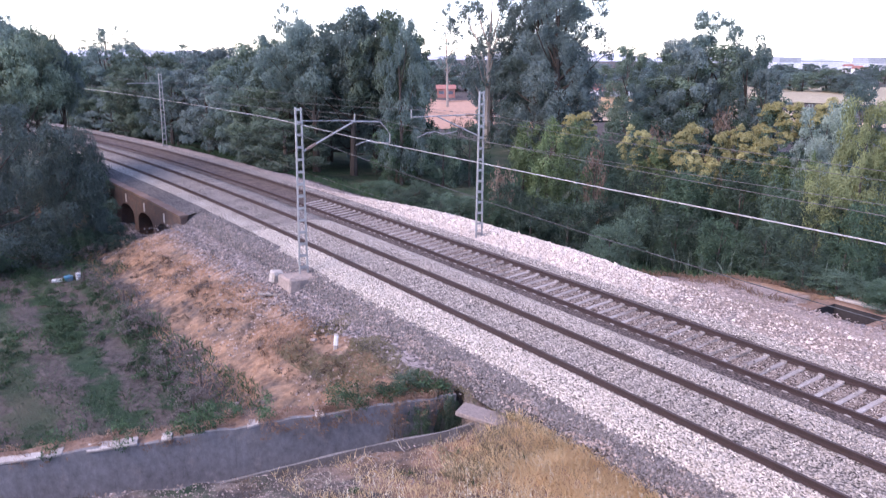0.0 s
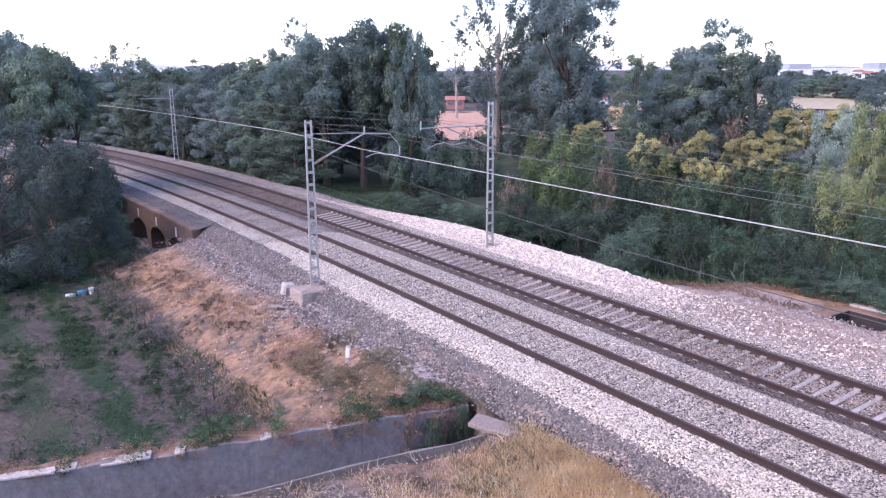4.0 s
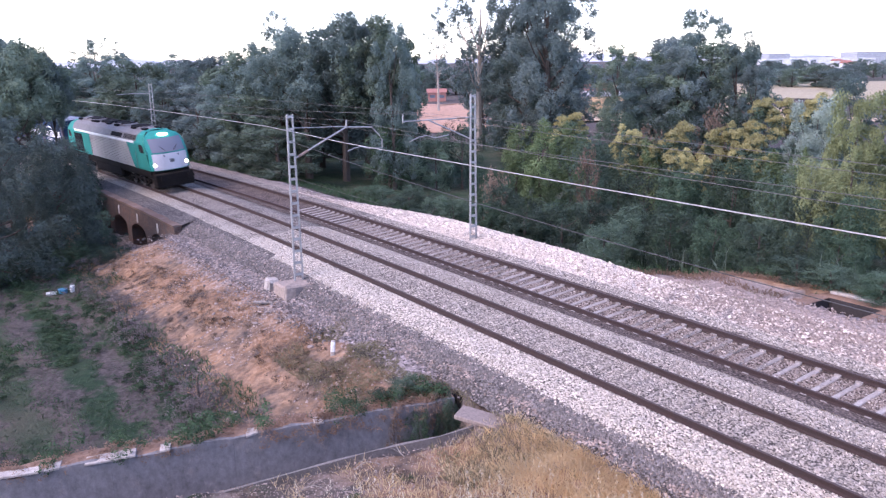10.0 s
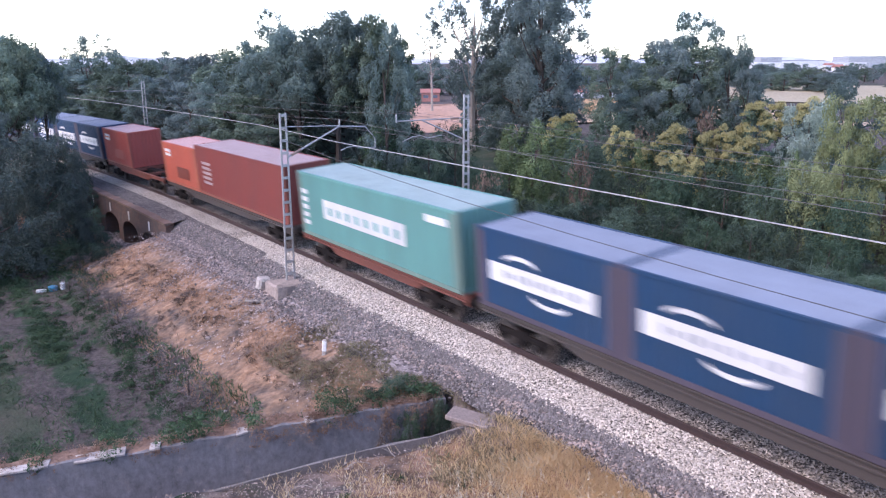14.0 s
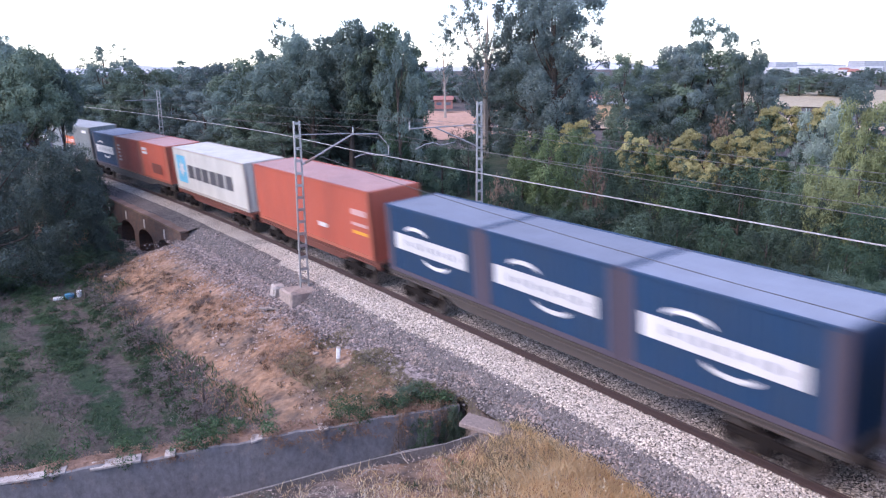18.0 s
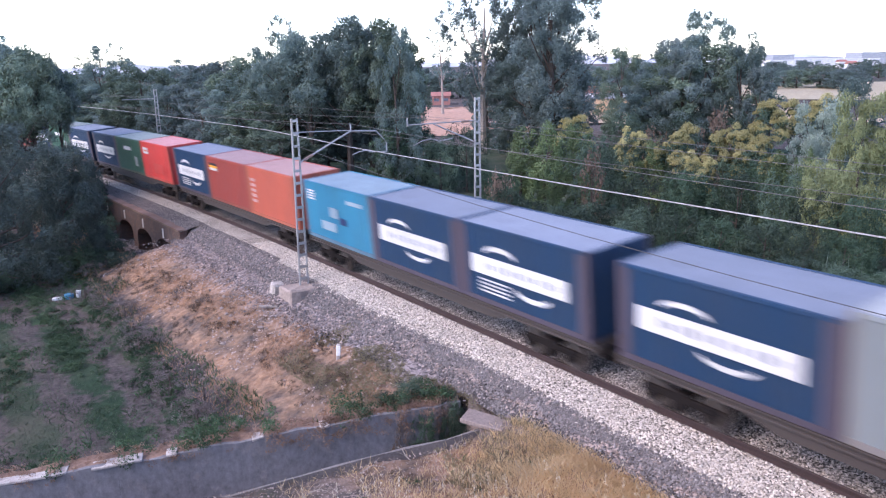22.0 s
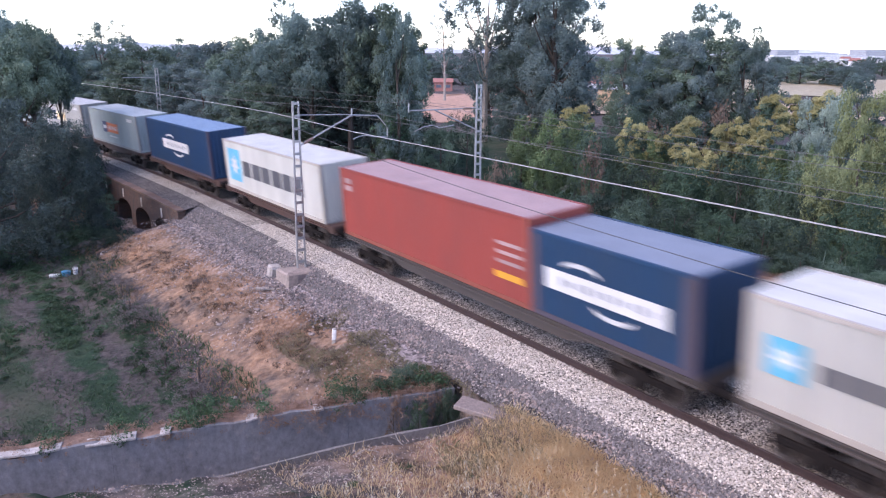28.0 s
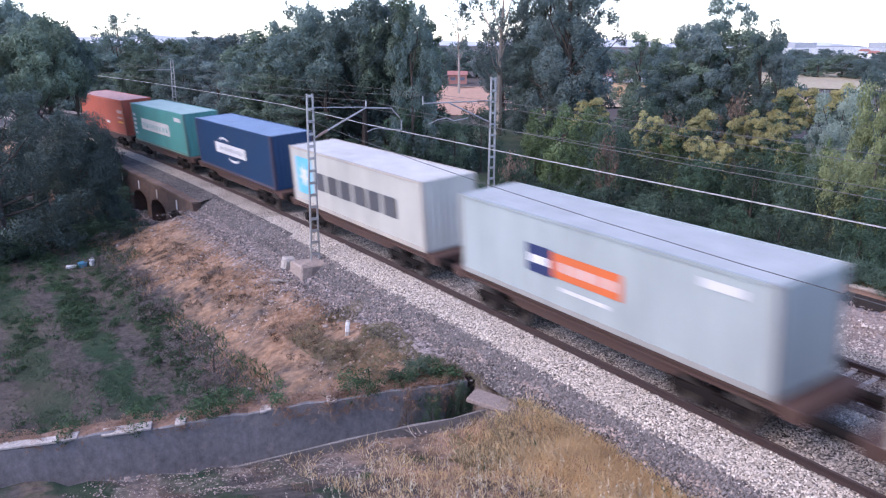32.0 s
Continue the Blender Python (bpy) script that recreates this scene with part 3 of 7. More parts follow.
def lay_stones():
    bl, bz = np.array([b[0] for b in BED]), np.array([b[1] for b in BED])
    n = 135000
    s, lat = 1 + 38 * _rs.uniform(0, 1, n) ** 1.25, _rs.uniform(-3.3, 6.2, n)
    on_rail = np.zeros(n, bool)
    for c in (-GAUGE / 2, GAUGE / 2, SPACING - GAUGE / 2, SPACING + GAUGE / 2):
        on_rail |= np.abs(lat - c) < 0.12
    mid_far = np.abs(lat - SPACING) < 0.78
    beam = np.abs((s - 2.0 + 0.3) % 0.6 - 0.3) < 0.1
    buried = beam & mid_far & (_waves(s * 1.7, lat * 2.3, 5.0) + 0.25 * _rs.normal(0, 1, n) > 0.28)
    clear = beam & ~buried & (mid_far | ((np.abs(lat) < 0.75) & (_rs.uniform(0, 1, n) < 0.55)))
    ok = ~on_rail & ~clear & (lat > -2.32 + 0.34 * smooth(27, 37, s) - np.abs(_rs.normal(0, 0.17, n)))
    brown = (np.abs(lat - SPACING) < 0.8) & (_rs.uniform(0, 1, n) < 0.75)
    z = np.maximum(np.interp(lat, bl, bz), np.interp(lat, [-3.3, -3.12, -2.95, -2.75, -2.55, -2.3], [-1.1, -0.95, -0.8, -0.66, -0.54, -0.43])) + 0.07 * buried
    inner = (lat > -0.95) & (_rs.uniform(0, 1, n) < 0.86)
    k = ok & ~brown & inner
    stones("track_stones", 11, s[k], lat[k], z[k] + 0.008, 0.018, 0.04, MID_STONE, "dull grey ballast stones between the rails")
    k = ok & ~brown & ~inner
    stones("ballast_stones", 1, s[k], lat[k], z[k] + 0.008, 0.019, 0.042, PALE_STONE, "pale pinkish crushed ballast stones")
    k = ok & brown
    stones("stained_stones", 2, s[k], lat[k], z[k] + 0.016, 0.022, 0.045, BROWN_STONE, "brown stained ballast stones between the far rails")
    n = 42000
    s = 4 + 43 * _rs.uniform(0, 1, n)
    lat = -2.42 + 0.36 * smooth(27, 37, s) + _rs.normal(0, 0.12, n) - _rs.gamma(1.6, 0.12 + 0.34 * smooth(18, 29, s))
    ok = (lat > np.where(s < 22, -3.5, -6.4)) & ((s > 21) | (lat > -2.95) | (_rs.uniform(0, 1, n) < 0.55))
    s, lat = s[ok], lat[ok]
    p = np.stack([np.interp(s, _S1, _X) + np.sin(_bend(s)) * lat, np.interp(s, _S1, _Y) - np.cos(_bend(s)) * lat], -1)
    z = np.maximum(heights(p[:, 0], p[:, 1]), np.interp(lat, [-3.3, -3.12, -2.95, -2.75, -2.55, -2.3], [-1.1, -0.95, -0.8, -0.66, -0.54, -0.43]))
    pale = _rs.uniform(0, 1, len(s)) < np.interp(s, [19, 25], [0.0, 1.0]) * np.where(lat > -3.2, 0.14, 0.42) + np.interp(s, [19, 25], [1.0, 0.0]) * np.where(lat > -2.82 + 0.12 * np.sin(s * 2.1), 0.05, 0.5)
    q = 5000
    s2, l2 = _rs.uniform(19, 47, q), _rs.uniform(-9, -4, q)
    p2 = np.stack([np.interp(s2, _S1, _X) + np.sin(_bend(s2)) * l2, np.interp(s2, _S1, _Y) - np.cos(_bend(s2)) * l2], -1)
    k2 = (channel_place(p2[:, 0], p2[:, 1])[1] < -0.6) & (_waves(p2[:, 0] * 1.4, p2[:, 1] * 1.4, 2.0) > 0.05)
    stones("rubble", 6, s2[k2], l2[k2], heights(p2[k2, 0], p2[k2, 1]), 0.015, 0.06, RUBBLE, "pinkish rubble strewn over the bank")
    q = 16000
    x3, y3 = _rs.uniform(-9, 6, q), _rs.uniform(13, 21.5, q)
    s3, l3 = nearest(x3, y3)
    k3 = (channel_place(x3, y3)[1] > 1.9) & (l3 < -4.6) & ((_waves(x3 * 2.0, y3 * 2.0, 4.0) > 0.3) | (channel_place(x3, y3)[1] < 4.2))
    stones("bank_rubble", 8, s3[k3], l3[k3], heights(x3[k3], y3[k3]), 0.01, 0.035, RUBBLE, "small pinkish rubble on the bank beside the channel")
    stones("shoulder_stones", 3, s[~pale], lat[~pale], z[~pale] + 0.01, 0.02, 0.055, DARK_STONE, "dark grey old ballast stones on the near shoulder")
    stones("bank_stones", 4, s[pale], lat[pale], z[pale] + 0.01, 0.02, 0.06, RUBBLE, "pale stones strewn over the near bank")
    n = 44000
    s, lat = 6 + 45 * _rs.uniform(0, 1, n) ** 1.1, 6.3 + 3.0 * _rs.uniform(0, 1, n)
    one = np.interp(lat, [6.3, 6.9, 7.4, 7.9, 8.4, 8.9, 9.4], [-0.2, -0.28, -0.2, -0.02, 0.06, -0.06, -0.4])
    one = np.where(one > -0.32, -0.32 + (one + 0.32) * smooth(18, 27, s), one)
    two = np.interp(lat, [6.3, 7.2, 8.2, 8.8, 9.4], [-0.2, -0.3, -0.26, -0.26, -0.4])
    z = np.where(s > 24, one, np.where(s < 18, two, np.maximum(one, two)))
    s2, l2 = _rs.uniform(7, 24, 4200), 9.2 + np.abs(_rs.normal(0, 0.9, 4200))
    p2 = np.stack([np.interp(s2, _S1, _X) + np.sin(_bend(s2)) * l2, np.interp(s2, _S1, _Y) - np.cos(_bend(s2)) * l2], -1)
    stones("verge_stones", 7, s2, l2, heights(p2[:, 0], p2[:, 1]) + 0.005, 0.015, 0.055, RUBBLE, "pinkish stones on the trodden earth by the drain pit")
    f = 1 - 0.8 * smooth(34, 51, s)
    lat, z = 6.3 + (lat - 6.3) * f, -0.3 + (z + 0.3) * f
    dull = _rs.uniform(0, 1, n) < np.maximum(smooth(26, 17, s) * 0.85, smooth(36, 48, s) * 0.9)
    p = np.stack([np.interp(s, _S1, _X) + np.sin(_bend(s)) * lat, np.interp(s, _S1, _Y) - np.cos(_bend(s)) * lat], -1)
    z = np.maximum(z, heights(p[:, 0], p[:, 1]))
    stones("trodden_stones", 12, s[dull], lat[dull], z[dull] + 0.008, 0.015, 0.05, RUBBLE, "dusty pinkish stones trodden into the apron")
    s, lat, z = s[~dull], lat[~dull], z[~dull]
    p = np.stack([np.interp(s, _S1, _X) + np.sin(_bend(s)) * lat, np.interp(s, _S1, _Y) - np.cos(_bend(s)) * lat], -1)
    z = np.maximum(z, heights(p[:, 0], p[:, 1]))
    stones("apron_stones", 5, s, lat, z + 0.01, 0.02, 0.07, BANK_PIECE, "pale broken stones beside the far track")


lay_stones()


# ---- brick bridge ----
ROCK = surface("rock", (0.3, 0.24, 0.215), (0.21, 0.165, 0.15), rough=0.95, grain=12, bump=0.5)
def brick_material():
    ma, nt, b = shader("brickwork")
    tc = nt.nodes.new("ShaderNodeTexCoord")
    mp = nt.nodes.new("ShaderNodeMapping")
    mp.inputs["Rotation"].default_value = (radians(90), 0, 0)
    nt.links.new(tc.outputs["Object"], mp.inputs[0])
    br = nt.nodes.new("ShaderNodeTexBrick")
    br.inputs["Color1"].default_value, br.inputs["Color2"].default_value, br.inputs["Mortar"].default_value = (0.15, 0.078, 0.058, 1), (0.095, 0.056, 0.046, 1), (0.16, 0.13, 0.112, 1)
    br.inputs["Scale"].default_value, br.inputs["Brick Width"].default_value, br.inputs["Row Height"].default_value, br.inputs["Mortar Size"].default_value = 1.0, 0.25, 0.075, 0.008
    nt.links.new(mp.outputs[0], br.inputs["Vector"])
    col = _mix(nt, _ramp(nt, _noise(nt, 1.3, 6, 0.7), 0.42, 0.7), br.outputs["Color"], (0.075, 0.06, 0.056))
    nt.links.new(col, b.inputs["Base Color"])
    b.inputs["Roughness"].default_value = 0.92
    _bump(nt, b, br.outputs["Fac"], -0.3, 0.01)
    return ma


BRICKWORK = brick_material()
LIME = surface("lime_stain", (0.6, 0.55, 0.5), (0.45, 0.4, 0.36), rough=0.9, grain=14)
ARCHES = [49.6, 53.9, 58.2, 62.5, 66.8, 71.1]


def build_bridge():
    """A low viaduct; x runs along the line, y towards the near side, over a straight chord."""
    ob = tagged(new("brick_bridge"), "old red brick arched railway bridge with a weathered parapet", "bridge")
    s0, s1, mid = 46.3, 77.5, 60.0
    ob.matrix_basis = line_pose(mid, -3.5, 0.0)

    def local(s):
        """Offset along and sideways of the line's bend against the chord."""
        p = ob.matrix_basis.inverted() @ line(s, -3.5)
        return p.x, p.y

    def arch_z(s):
        for c in ARCHES:
            if abs(s - c) < 1.65:
                return -2.25 + 0.62 * math.sqrt(max(0, 1 - ((s - c) / 1.65) ** 2))
        return None
    for face, depth, nm in ((0.0, -0.45, "arch_wall"), (-10.8, -0.45, "back_wall")):
        bm = bmesh.new()
        ss = sorted(set([s0 + k * 0.3 for k in range(int((s1 - s0) / 0.3) + 1)] + [c + d for c in ARCHES for d in (-1.651, -1.649, 1.649, 1.651)]))
        prev = None
        for s in ss:
            x, y = local(s)
            y += face
            az = arch_z(s)
            lo = -3.7 if az is None else az
            cur = [bm.verts.new(p) for p in ((x, y, lo), (x, y, -0.62), (x, y + depth, -0.62), (x, y + depth, lo))]
            if prev:
                for k in range(4):
                    bm.faces.new((prev[k], cur[k], cur[(k + 1) % 4], prev[(k + 1) % 4]))
            else:
                bm.faces.new(cur)
            prev = cur
        bm.faces.new(prev[::-1])
        part(nm, bm, BRICKWORK, ob, "red brick wall pierced by arches")
    for c in ARCHES:
        bm = bmesh.new()
        prev = None
        for k in range(13):
            t = -1 + 2 * k / 12
            x, y = local(c + 1.65 * t)
            z = -2.25 + 0.62 * math.sqrt(max(0, 1 - t * t))
            cur = [bm.verts.new((x, y - 0.3, z)), bm.verts.new((x, y - 10.7, z))]
            if prev:
                bm.faces.new((prev[0], prev[1], cur[1], cur[0]))
            prev = cur
        part("vault", bm, BRICKWORK, ob)
        bm = bmesh.new()
        x, y = local(c)
        box(bm, x - 0.09, x + 0.09, y - 0.02, y + 0.05, -1.52, -0.92, 0.02)
        part("lime_streak", bm, LIME, ob, "white lime-stained drain stone")
    for a in range(len(ARCHES) + 1):
        c = ARCHES[0] - 2.15 + 4.3 * a
        x, y = local(c)
        bm = bmesh.new()
        box(bm, x - 0.5, x + 0.5, y - 10.7, y - 0.25, -3.7, -1.6)
        part("pier", bm, BRICKWORK, ob)
    n = 26
    for k in range(n):
        a, b = s0 + (s1 - s0) * k / n, s0 + (s1 - s0) * (k + 1) / n
        (xa, ya), (xb, yb) = local(a), local(b)
        bm = bmesh.new()
        v = [bm.verts.new(p) for p in ((xa + 0.006, ya + 0.07, -0.62), (xb - 0.006, yb + 0.07, -0.62), (xb - 0.006, yb - 0.5, -0.62), (xa + 0.006, ya - 0.5, -0.62))]
        h = 0.11 + random.uniform(-0.012, 0.012)
        u = [bm.verts.new(q.co + Vector((0, 0, h))) for q in v]
        bm.faces.new(u)
        for i in range(4):
            bm.faces.new((v[i], v[(i + 1) % 4], u[(i + 1) % 4], u[i]))
        part("coping_stone", bm, BRICK, ob)


build_bridge()


# ---- concrete channel ----
KERB = surface("kerb_concrete", (0.2, 0.18, 0.175), (0.13, 0.115, 0.11), rough=0.95, grain=14)
FLAKED = surface("flaked_coping", (0.5, 0.45, 0.42), (0.26, 0.21, 0.19), rough=0.9, grain=8, large=2.5, third=(0.24, 0.17, 0.13))
TOP_DIRT = surface("reddish_dirt", (0.27, 0.165, 0.12), (0.16, 0.105, 0.085), rough=0.97, grain=9, large=1.8, third=(0.36, 0.27, 0.22), bump=0.7, depth=0.04)


def channel_frame():
    d = (WALL_B - WALL_A).normalized()
    return Matrix(((d.x, -d.y, 0, WALL_A.x), (d.y, d.x, 0, WALL_A.y), (0, 0, 1, 0), (0, 0, 0, 1)))


def build_channel():
    """x along the channel, y away from the camera; the seen face stands at y = 0."""
    m = channel_frame()
    wall = tagged(new("channel_wall"), "stained grey concrete retaining wall of a drainage channel", "wall", kind="structure")
    wall.matrix_basis = m
    n = 6
    for k in range(n):
        a, b = 19.3 * k / n, 19.3 * (k + 1) / n
        bm = bmesh.new()
        v = []
        for j in range(9):
            x = a + 0.002 + (b - a - 0.004) * j / 8
            t = float(wall_top(x)) + 0.025 * math.sin(x * 2.3) + 0.02 * math.sin(x * 5.7) - 0.05 * (6 < x < 7.5 or 10 < x < 12)
            v.append([bm.verts.new(p) for p in ((x, -0.02, -3.3), (x, 0.0, t), (x, 0.1, t + 0.015 + 0.02 * math.sin(x * 7.1)), (x, 0.8, t - 0.02), (x, 0.8, -3.3))])
        for p, q in zip(v, v[1:]):
            for i in range(5):
                bm.faces.new((p[i], q[i], q[(i + 1) % 5], p[(i + 1) % 5])).material_index = int(i == 2)
        bm.faces.new(v[0][::-1])
        bm.faces.new(v[-1])
        part("wall_section", bm, (OLD_CONCRETE, TOP_DIRT), wall)
    for a, b in ((0.0, 1.6), (1.6, 3.3), (3.3, 4.7), (4.7, 6.3), (6.4, 7.9), (8.0, 8.4), (9.0, 10.3), (10.9, 11.2), (13.2, 13.55), (15.1, 15.4)):
        bm = bmesh.new()
        z = float(wall_top((a + b) / 2))
        box(bm, a + 0.01, b - 0.01, -0.03, 0.36, z - 0.04, z + 0.03, 0.012)
        for v in bm.verts:
            v.co.y += 0.04 * math.sin(v.co.x * 6.1)
            v.co.z += (v.co.x - (a + b) / 2) * 0.052 + 0.015 * math.sin(v.co.x * 9 + v.co.y * 7)
        part("coping", bm, PALE_CONCRETE if a < 6 else FLAKED, wall, "pale flaking coping")
    lip = tagged(new("channel_kerb"), "low concrete kerb along the drainage channel", "kerb", kind="structure")
    lip.matrix_basis = m
    for k in range(11):
        a, b = 8.4 + 1.0 * k, 8.4 + 1.0 * (k + 1)
        bm = bmesh.new()
        box(bm, a + 0.002, b - 0.002, -CHANNEL_WIDTH - 0.05, -CHANNEL_WIDTH + 0.03, -3.2, -0.03, 0.008)
        for v in bm.verts:
            if v.co.z > -1:
                v.co.z += float(lip_top(v.co.x)) + 0.02 * math.sin(v.co.x * 5.3) + 0.015 * math.sin(v.co.y * 40 + v.co.x * 9)
                v.co.y += 0.025 * math.sin(v.co.x * 3.7)
        part("kerb_stone", bm, KERB, lip)
    bm = bmesh.new()
    box(bm, 0, 19.5, -CHANNEL_WIDTH, -0.02, -3.2, -3.04)
    fl = part("channel_floor", bm, OLD_CONCRETE)
    fl.matrix_basis = m
    tagged(fl, "dirty concrete floor of the drainage channel", "floor", kind="structure")
    # culvert mouth
    cul = tagged(new("culvert"), "concrete culvert mouth under a tilted slab", "culvert")
    cul.matrix_basis = m
    bm = bmesh.new()
    box(bm, -0.66, 0.62, -0.36, 0.36, -0.07, 0.07, 0.025, m=Matrix.Translation((19.62, -1.45, height_at(*(m @ Vector((19.62, -1.45, 0))).xy) + 0.06)) @ Matrix.Rotation(radians(-38), 4, "Z") @ Matrix.Rotation(radians(7), 4, "Y"))
    part("cover_slab", bm, ROCK, cul, "pale broken cover slab")
    # black block that stands for the shade inside the mouth
    bm = bmesh.new()
    box(bm, 19.3, 20.6, -CHANNEL_WIDTH + 0.1, -0.2, -2.9, -2.6)
    part("invert", bm, BLACK, cul)


build_channel()


# ---- pit beside the far track ----
# pit wall colour, darkened to hold the shade inside the hole
PIT_SHADED = surface("pit_shaded", (0.042, 0.036, 0.037), (0.028, 0.023, 0.022), rough=0.95, grain=10, bump=0.5)
pit = tagged(new("drain_pit"), "open concrete drain pit with a long lintel beside the track", "drain pit")
pit.matrix_basis = line_pose(14.7, 11.8, 0)
_pz = min(height_at(*line(s, l).xy) for s, l in ((12.6, 11.8), (16.8, 11.8), (14.7, 13.6)))
for x0, x1, y0, y1, nm in ((-1.5, 1.5, -1.5, -0.7, "pit_wall"), (1.0, 1.75, -0.68, 1.08, "pit_wall"), (-1.75, -1.0, -0.68, 1.08, "pit_wall"), (-1.6, 1.6, 1.1, 1.32, "pit_wall")):
    bm = bmesh.new()
    box(bm, x0, x1, y0, y1, -1.7, _pz - 0.05 - 0.12 * (y0 > 1), 0.03)
    for f in bm.faces:
        f.normal_update()
        f.material_index = int(f.normal.z > 0.7 and nm == "pit_wall")
    part(nm, bm, (PIT_SHADED, TOP_DIRT), pit)
bm = bmesh.new()
box(bm, -2.1, 1.2, -1.45, -1.15, _pz - 0.05, _pz + 0.07, 0.03, m=Matrix.Rotation(radians(3), 4, "Z"))
part("lintel", bm, PALE_CONCRETE, pit, "pale concrete lintel")

# ---- small things on the ground ----
post = tagged(new("marker_post"), "short white-painted stone marker post", "post")
_p = line(23.75, -4.75)
post.matrix_basis = Matrix.Translation((_p.x, _p.y, height_at(_p.x, _p.y))) @ Matrix.Rotation(radians(4), 4, "Y")
bm = bmesh.new()
box(bm, -0.075, 0.075, -0.06, 0.06, -0.2, 0.56, 0.025)
part("shaft", bm, PALE_CONCRETE, post)
bm = bmesh.new()
box(bm, -0.077, 0.077, -0.062, 0.062, 0.12, 0.54, 0.025)
part("painted_face", bm, surface("white_limewash", (0.88, 0.86, 0.84), (0.75, 0.72, 0.69), rough=0.9), post, "flaking white paint")


def boulder(name, x, y, r, seed, mat, label):
    rng = np.random.default_rng(seed)
    bm = bmesh.new()
    bmesh.ops.create_icosphere(bm, subdivisions=2, radius=1.0)
    for v in bm.verts:
        n = v.co.normalized()
        v.co = Vector((n.x * r[0], n.y * r[1], n.z * r[2])) * (1 + 0.22 * noise.noise(n * 1.7 + Vector((seed, 0, 0))))
    ob = part(name, bm, mat)
    ob.matrix_basis = Matrix.Translation((x, y, height_at(x, y) + r[2] * 0.35)) @ Matrix.Rotation(rng.uniform(0, 6), 4, "Z")
    return tagged(ob, label, "stone", group="loose stones")


_p = line(32.0, -3.55)
blk = tagged(new("concrete_block"), "broken pale concrete lump leaning on the mast footing", "block")
bm = bmesh.new()
box(bm, -0.3, 0.32, -0.26, 0.24, -0.4, 0.34, 0.08)
for v in bm.verts:
    v.co += Vector((noise.noise(v.co * 2.1), noise.noise(v.co * 2.7), noise.noise(v.co * 3.1))) * 0.12
part("block", bm, PALE_CONCRETE, blk)
blk.matrix_basis = Matrix.Translation((_p.x, _p.y, height_at(_p.x, _p.y) + 0.15)) @ Matrix.Rotation(0.6, 4, "Z") @ Matrix.Rotation(0.35, 4, "X")
_p = Vector((-6.75, 31.9))
plank = tagged(new("plank"), "weathered grey plank lying on the bank", "plank")
bm = bmesh.new()
box(bm, -0.65, 0.65, -0.1, 0.1, -0.03, 0.04, 0.01)
part("board", bm, PALE_BARK, plank)
plank.matrix_basis = Matrix.Translation((_p.x, _p.y, height_at(_p.x, _p.y) + 0.06)) @ Matrix.Rotation(0.15, 4, "Z") @ Matrix.Rotation(0.08, 4, "Y")
for k in range(30):
    s, lat = random.uniform(18, 46), random.uniform(-8.6, -3.9)
    p = line(s, lat)
    q = random.uniform(0.05, 0.13)
    boulder("stone", p.x, p.y, (q, q * 0.8, q * 0.6), k, ROCK, "loose dusty stone on the bank")

bucket = tagged(new("bucket"), "white plastic bucket standing under the tree", "bucket")
bucket.matrix_basis = Matrix.Translation((-18.5, 39.6, height_at(-18.5, 39.6))) @ Matrix.Scale(0.72, 4)
bm = bmesh.new()
tube(bm, [(0, 0, -0.02), (0, 0, 0.22), (0, 0, 0.46), (0, 0, 0.44), (0, 0, 0.15)], [0.15, 0.17, 0.19, 0.175, 0.14], 14)
part("body", bm, surface("white_plastic", (0.75, 0.78, 0.8), rough=0.4, bump=0), bucket)
bm = bmesh.new()
tube(bm, [(0.19 * math.cos(t), 0.05, 0.43 + 0.15 * math.sin(t)) for t in np.linspace(0, math.pi, 9)], 0.012, 5)
part("handle", bm, GALVANISED, bucket)
tub = tagged(new("tub"), "low blue plastic tub on the ground", "tub")
tub.matrix_basis = Matrix.Translation((-18.95, 39.5, height_at(-18.95, 39.5)))
bm = bmesh.new()
tube(bm, [(0, 0, -0.02), (0, 0, 0.22), (0, 0, 0.2), (0, 0, 0.06)], [0.2, 0.24, 0.21, 0.18], 14)
part("body", bm, surface("blue_plastic", (0.05, 0.25, 0.4), rough=0.4, bump=0), tub)
rag = tagged(new("crate"), "flat white crate lying on the ground", "crate")
rag.matrix_basis = Matrix.Translation((-19.5, 39.4, height_at(-19.5, 39.4))) @ Matrix.Rotation(0.4, 4, "Z")
bm = bmesh.new()
box(bm, -0.26, 0.26, -0.15, 0.15, -0.02, 0.12, 0.03)
part("body", bm, surface("dirty_white", (0.6, 0.6, 0.58), rough=0.7), rag)


def dead_branch(x, y, turn, size):
    ob = tagged(new("dead_branch"), "bleached dead branch lying on the earth by the channel", "branch", group="dead branches")
    ob.matrix_basis = Matrix.Translation((x, y, height_at(x, y) + 0.02)) @ Matrix.Rotation(turn, 4, "Z") @ Matrix.Scale(size, 4)
    bm = bmesh.new()
    tube(bm, [(-0.5, 0, 0), (-0.25, 0.06, 0.1), (0.0, 0.02, 0.2), (0.3, -0.1, 0.16), (0.55, -0.16, 0.02)], [0.022, 0.02, 0.016, 0.012, 0.006], 6)
    part("stem", bm, PALE_BARK, ob)
    for pts in ([(-0.25, 0.06, 0.1), (-0.1, 0.2, 0.22), (0.1, 0.3, 0.26)], [(0.0, 0.02, 0.2), (0.1, 0.0, 0.36), (0.28, 0.04, 0.46)], [(0.3, -0.1, 0.16), (0.42, -0.02, 0.24), (0.6, 0.0, 0.22)]):
        bm = bmesh.new()
        tube(bm, pts, [0.012, 0.009, 0.004], 5)
        part("twig", bm, PALE_BARK, ob)


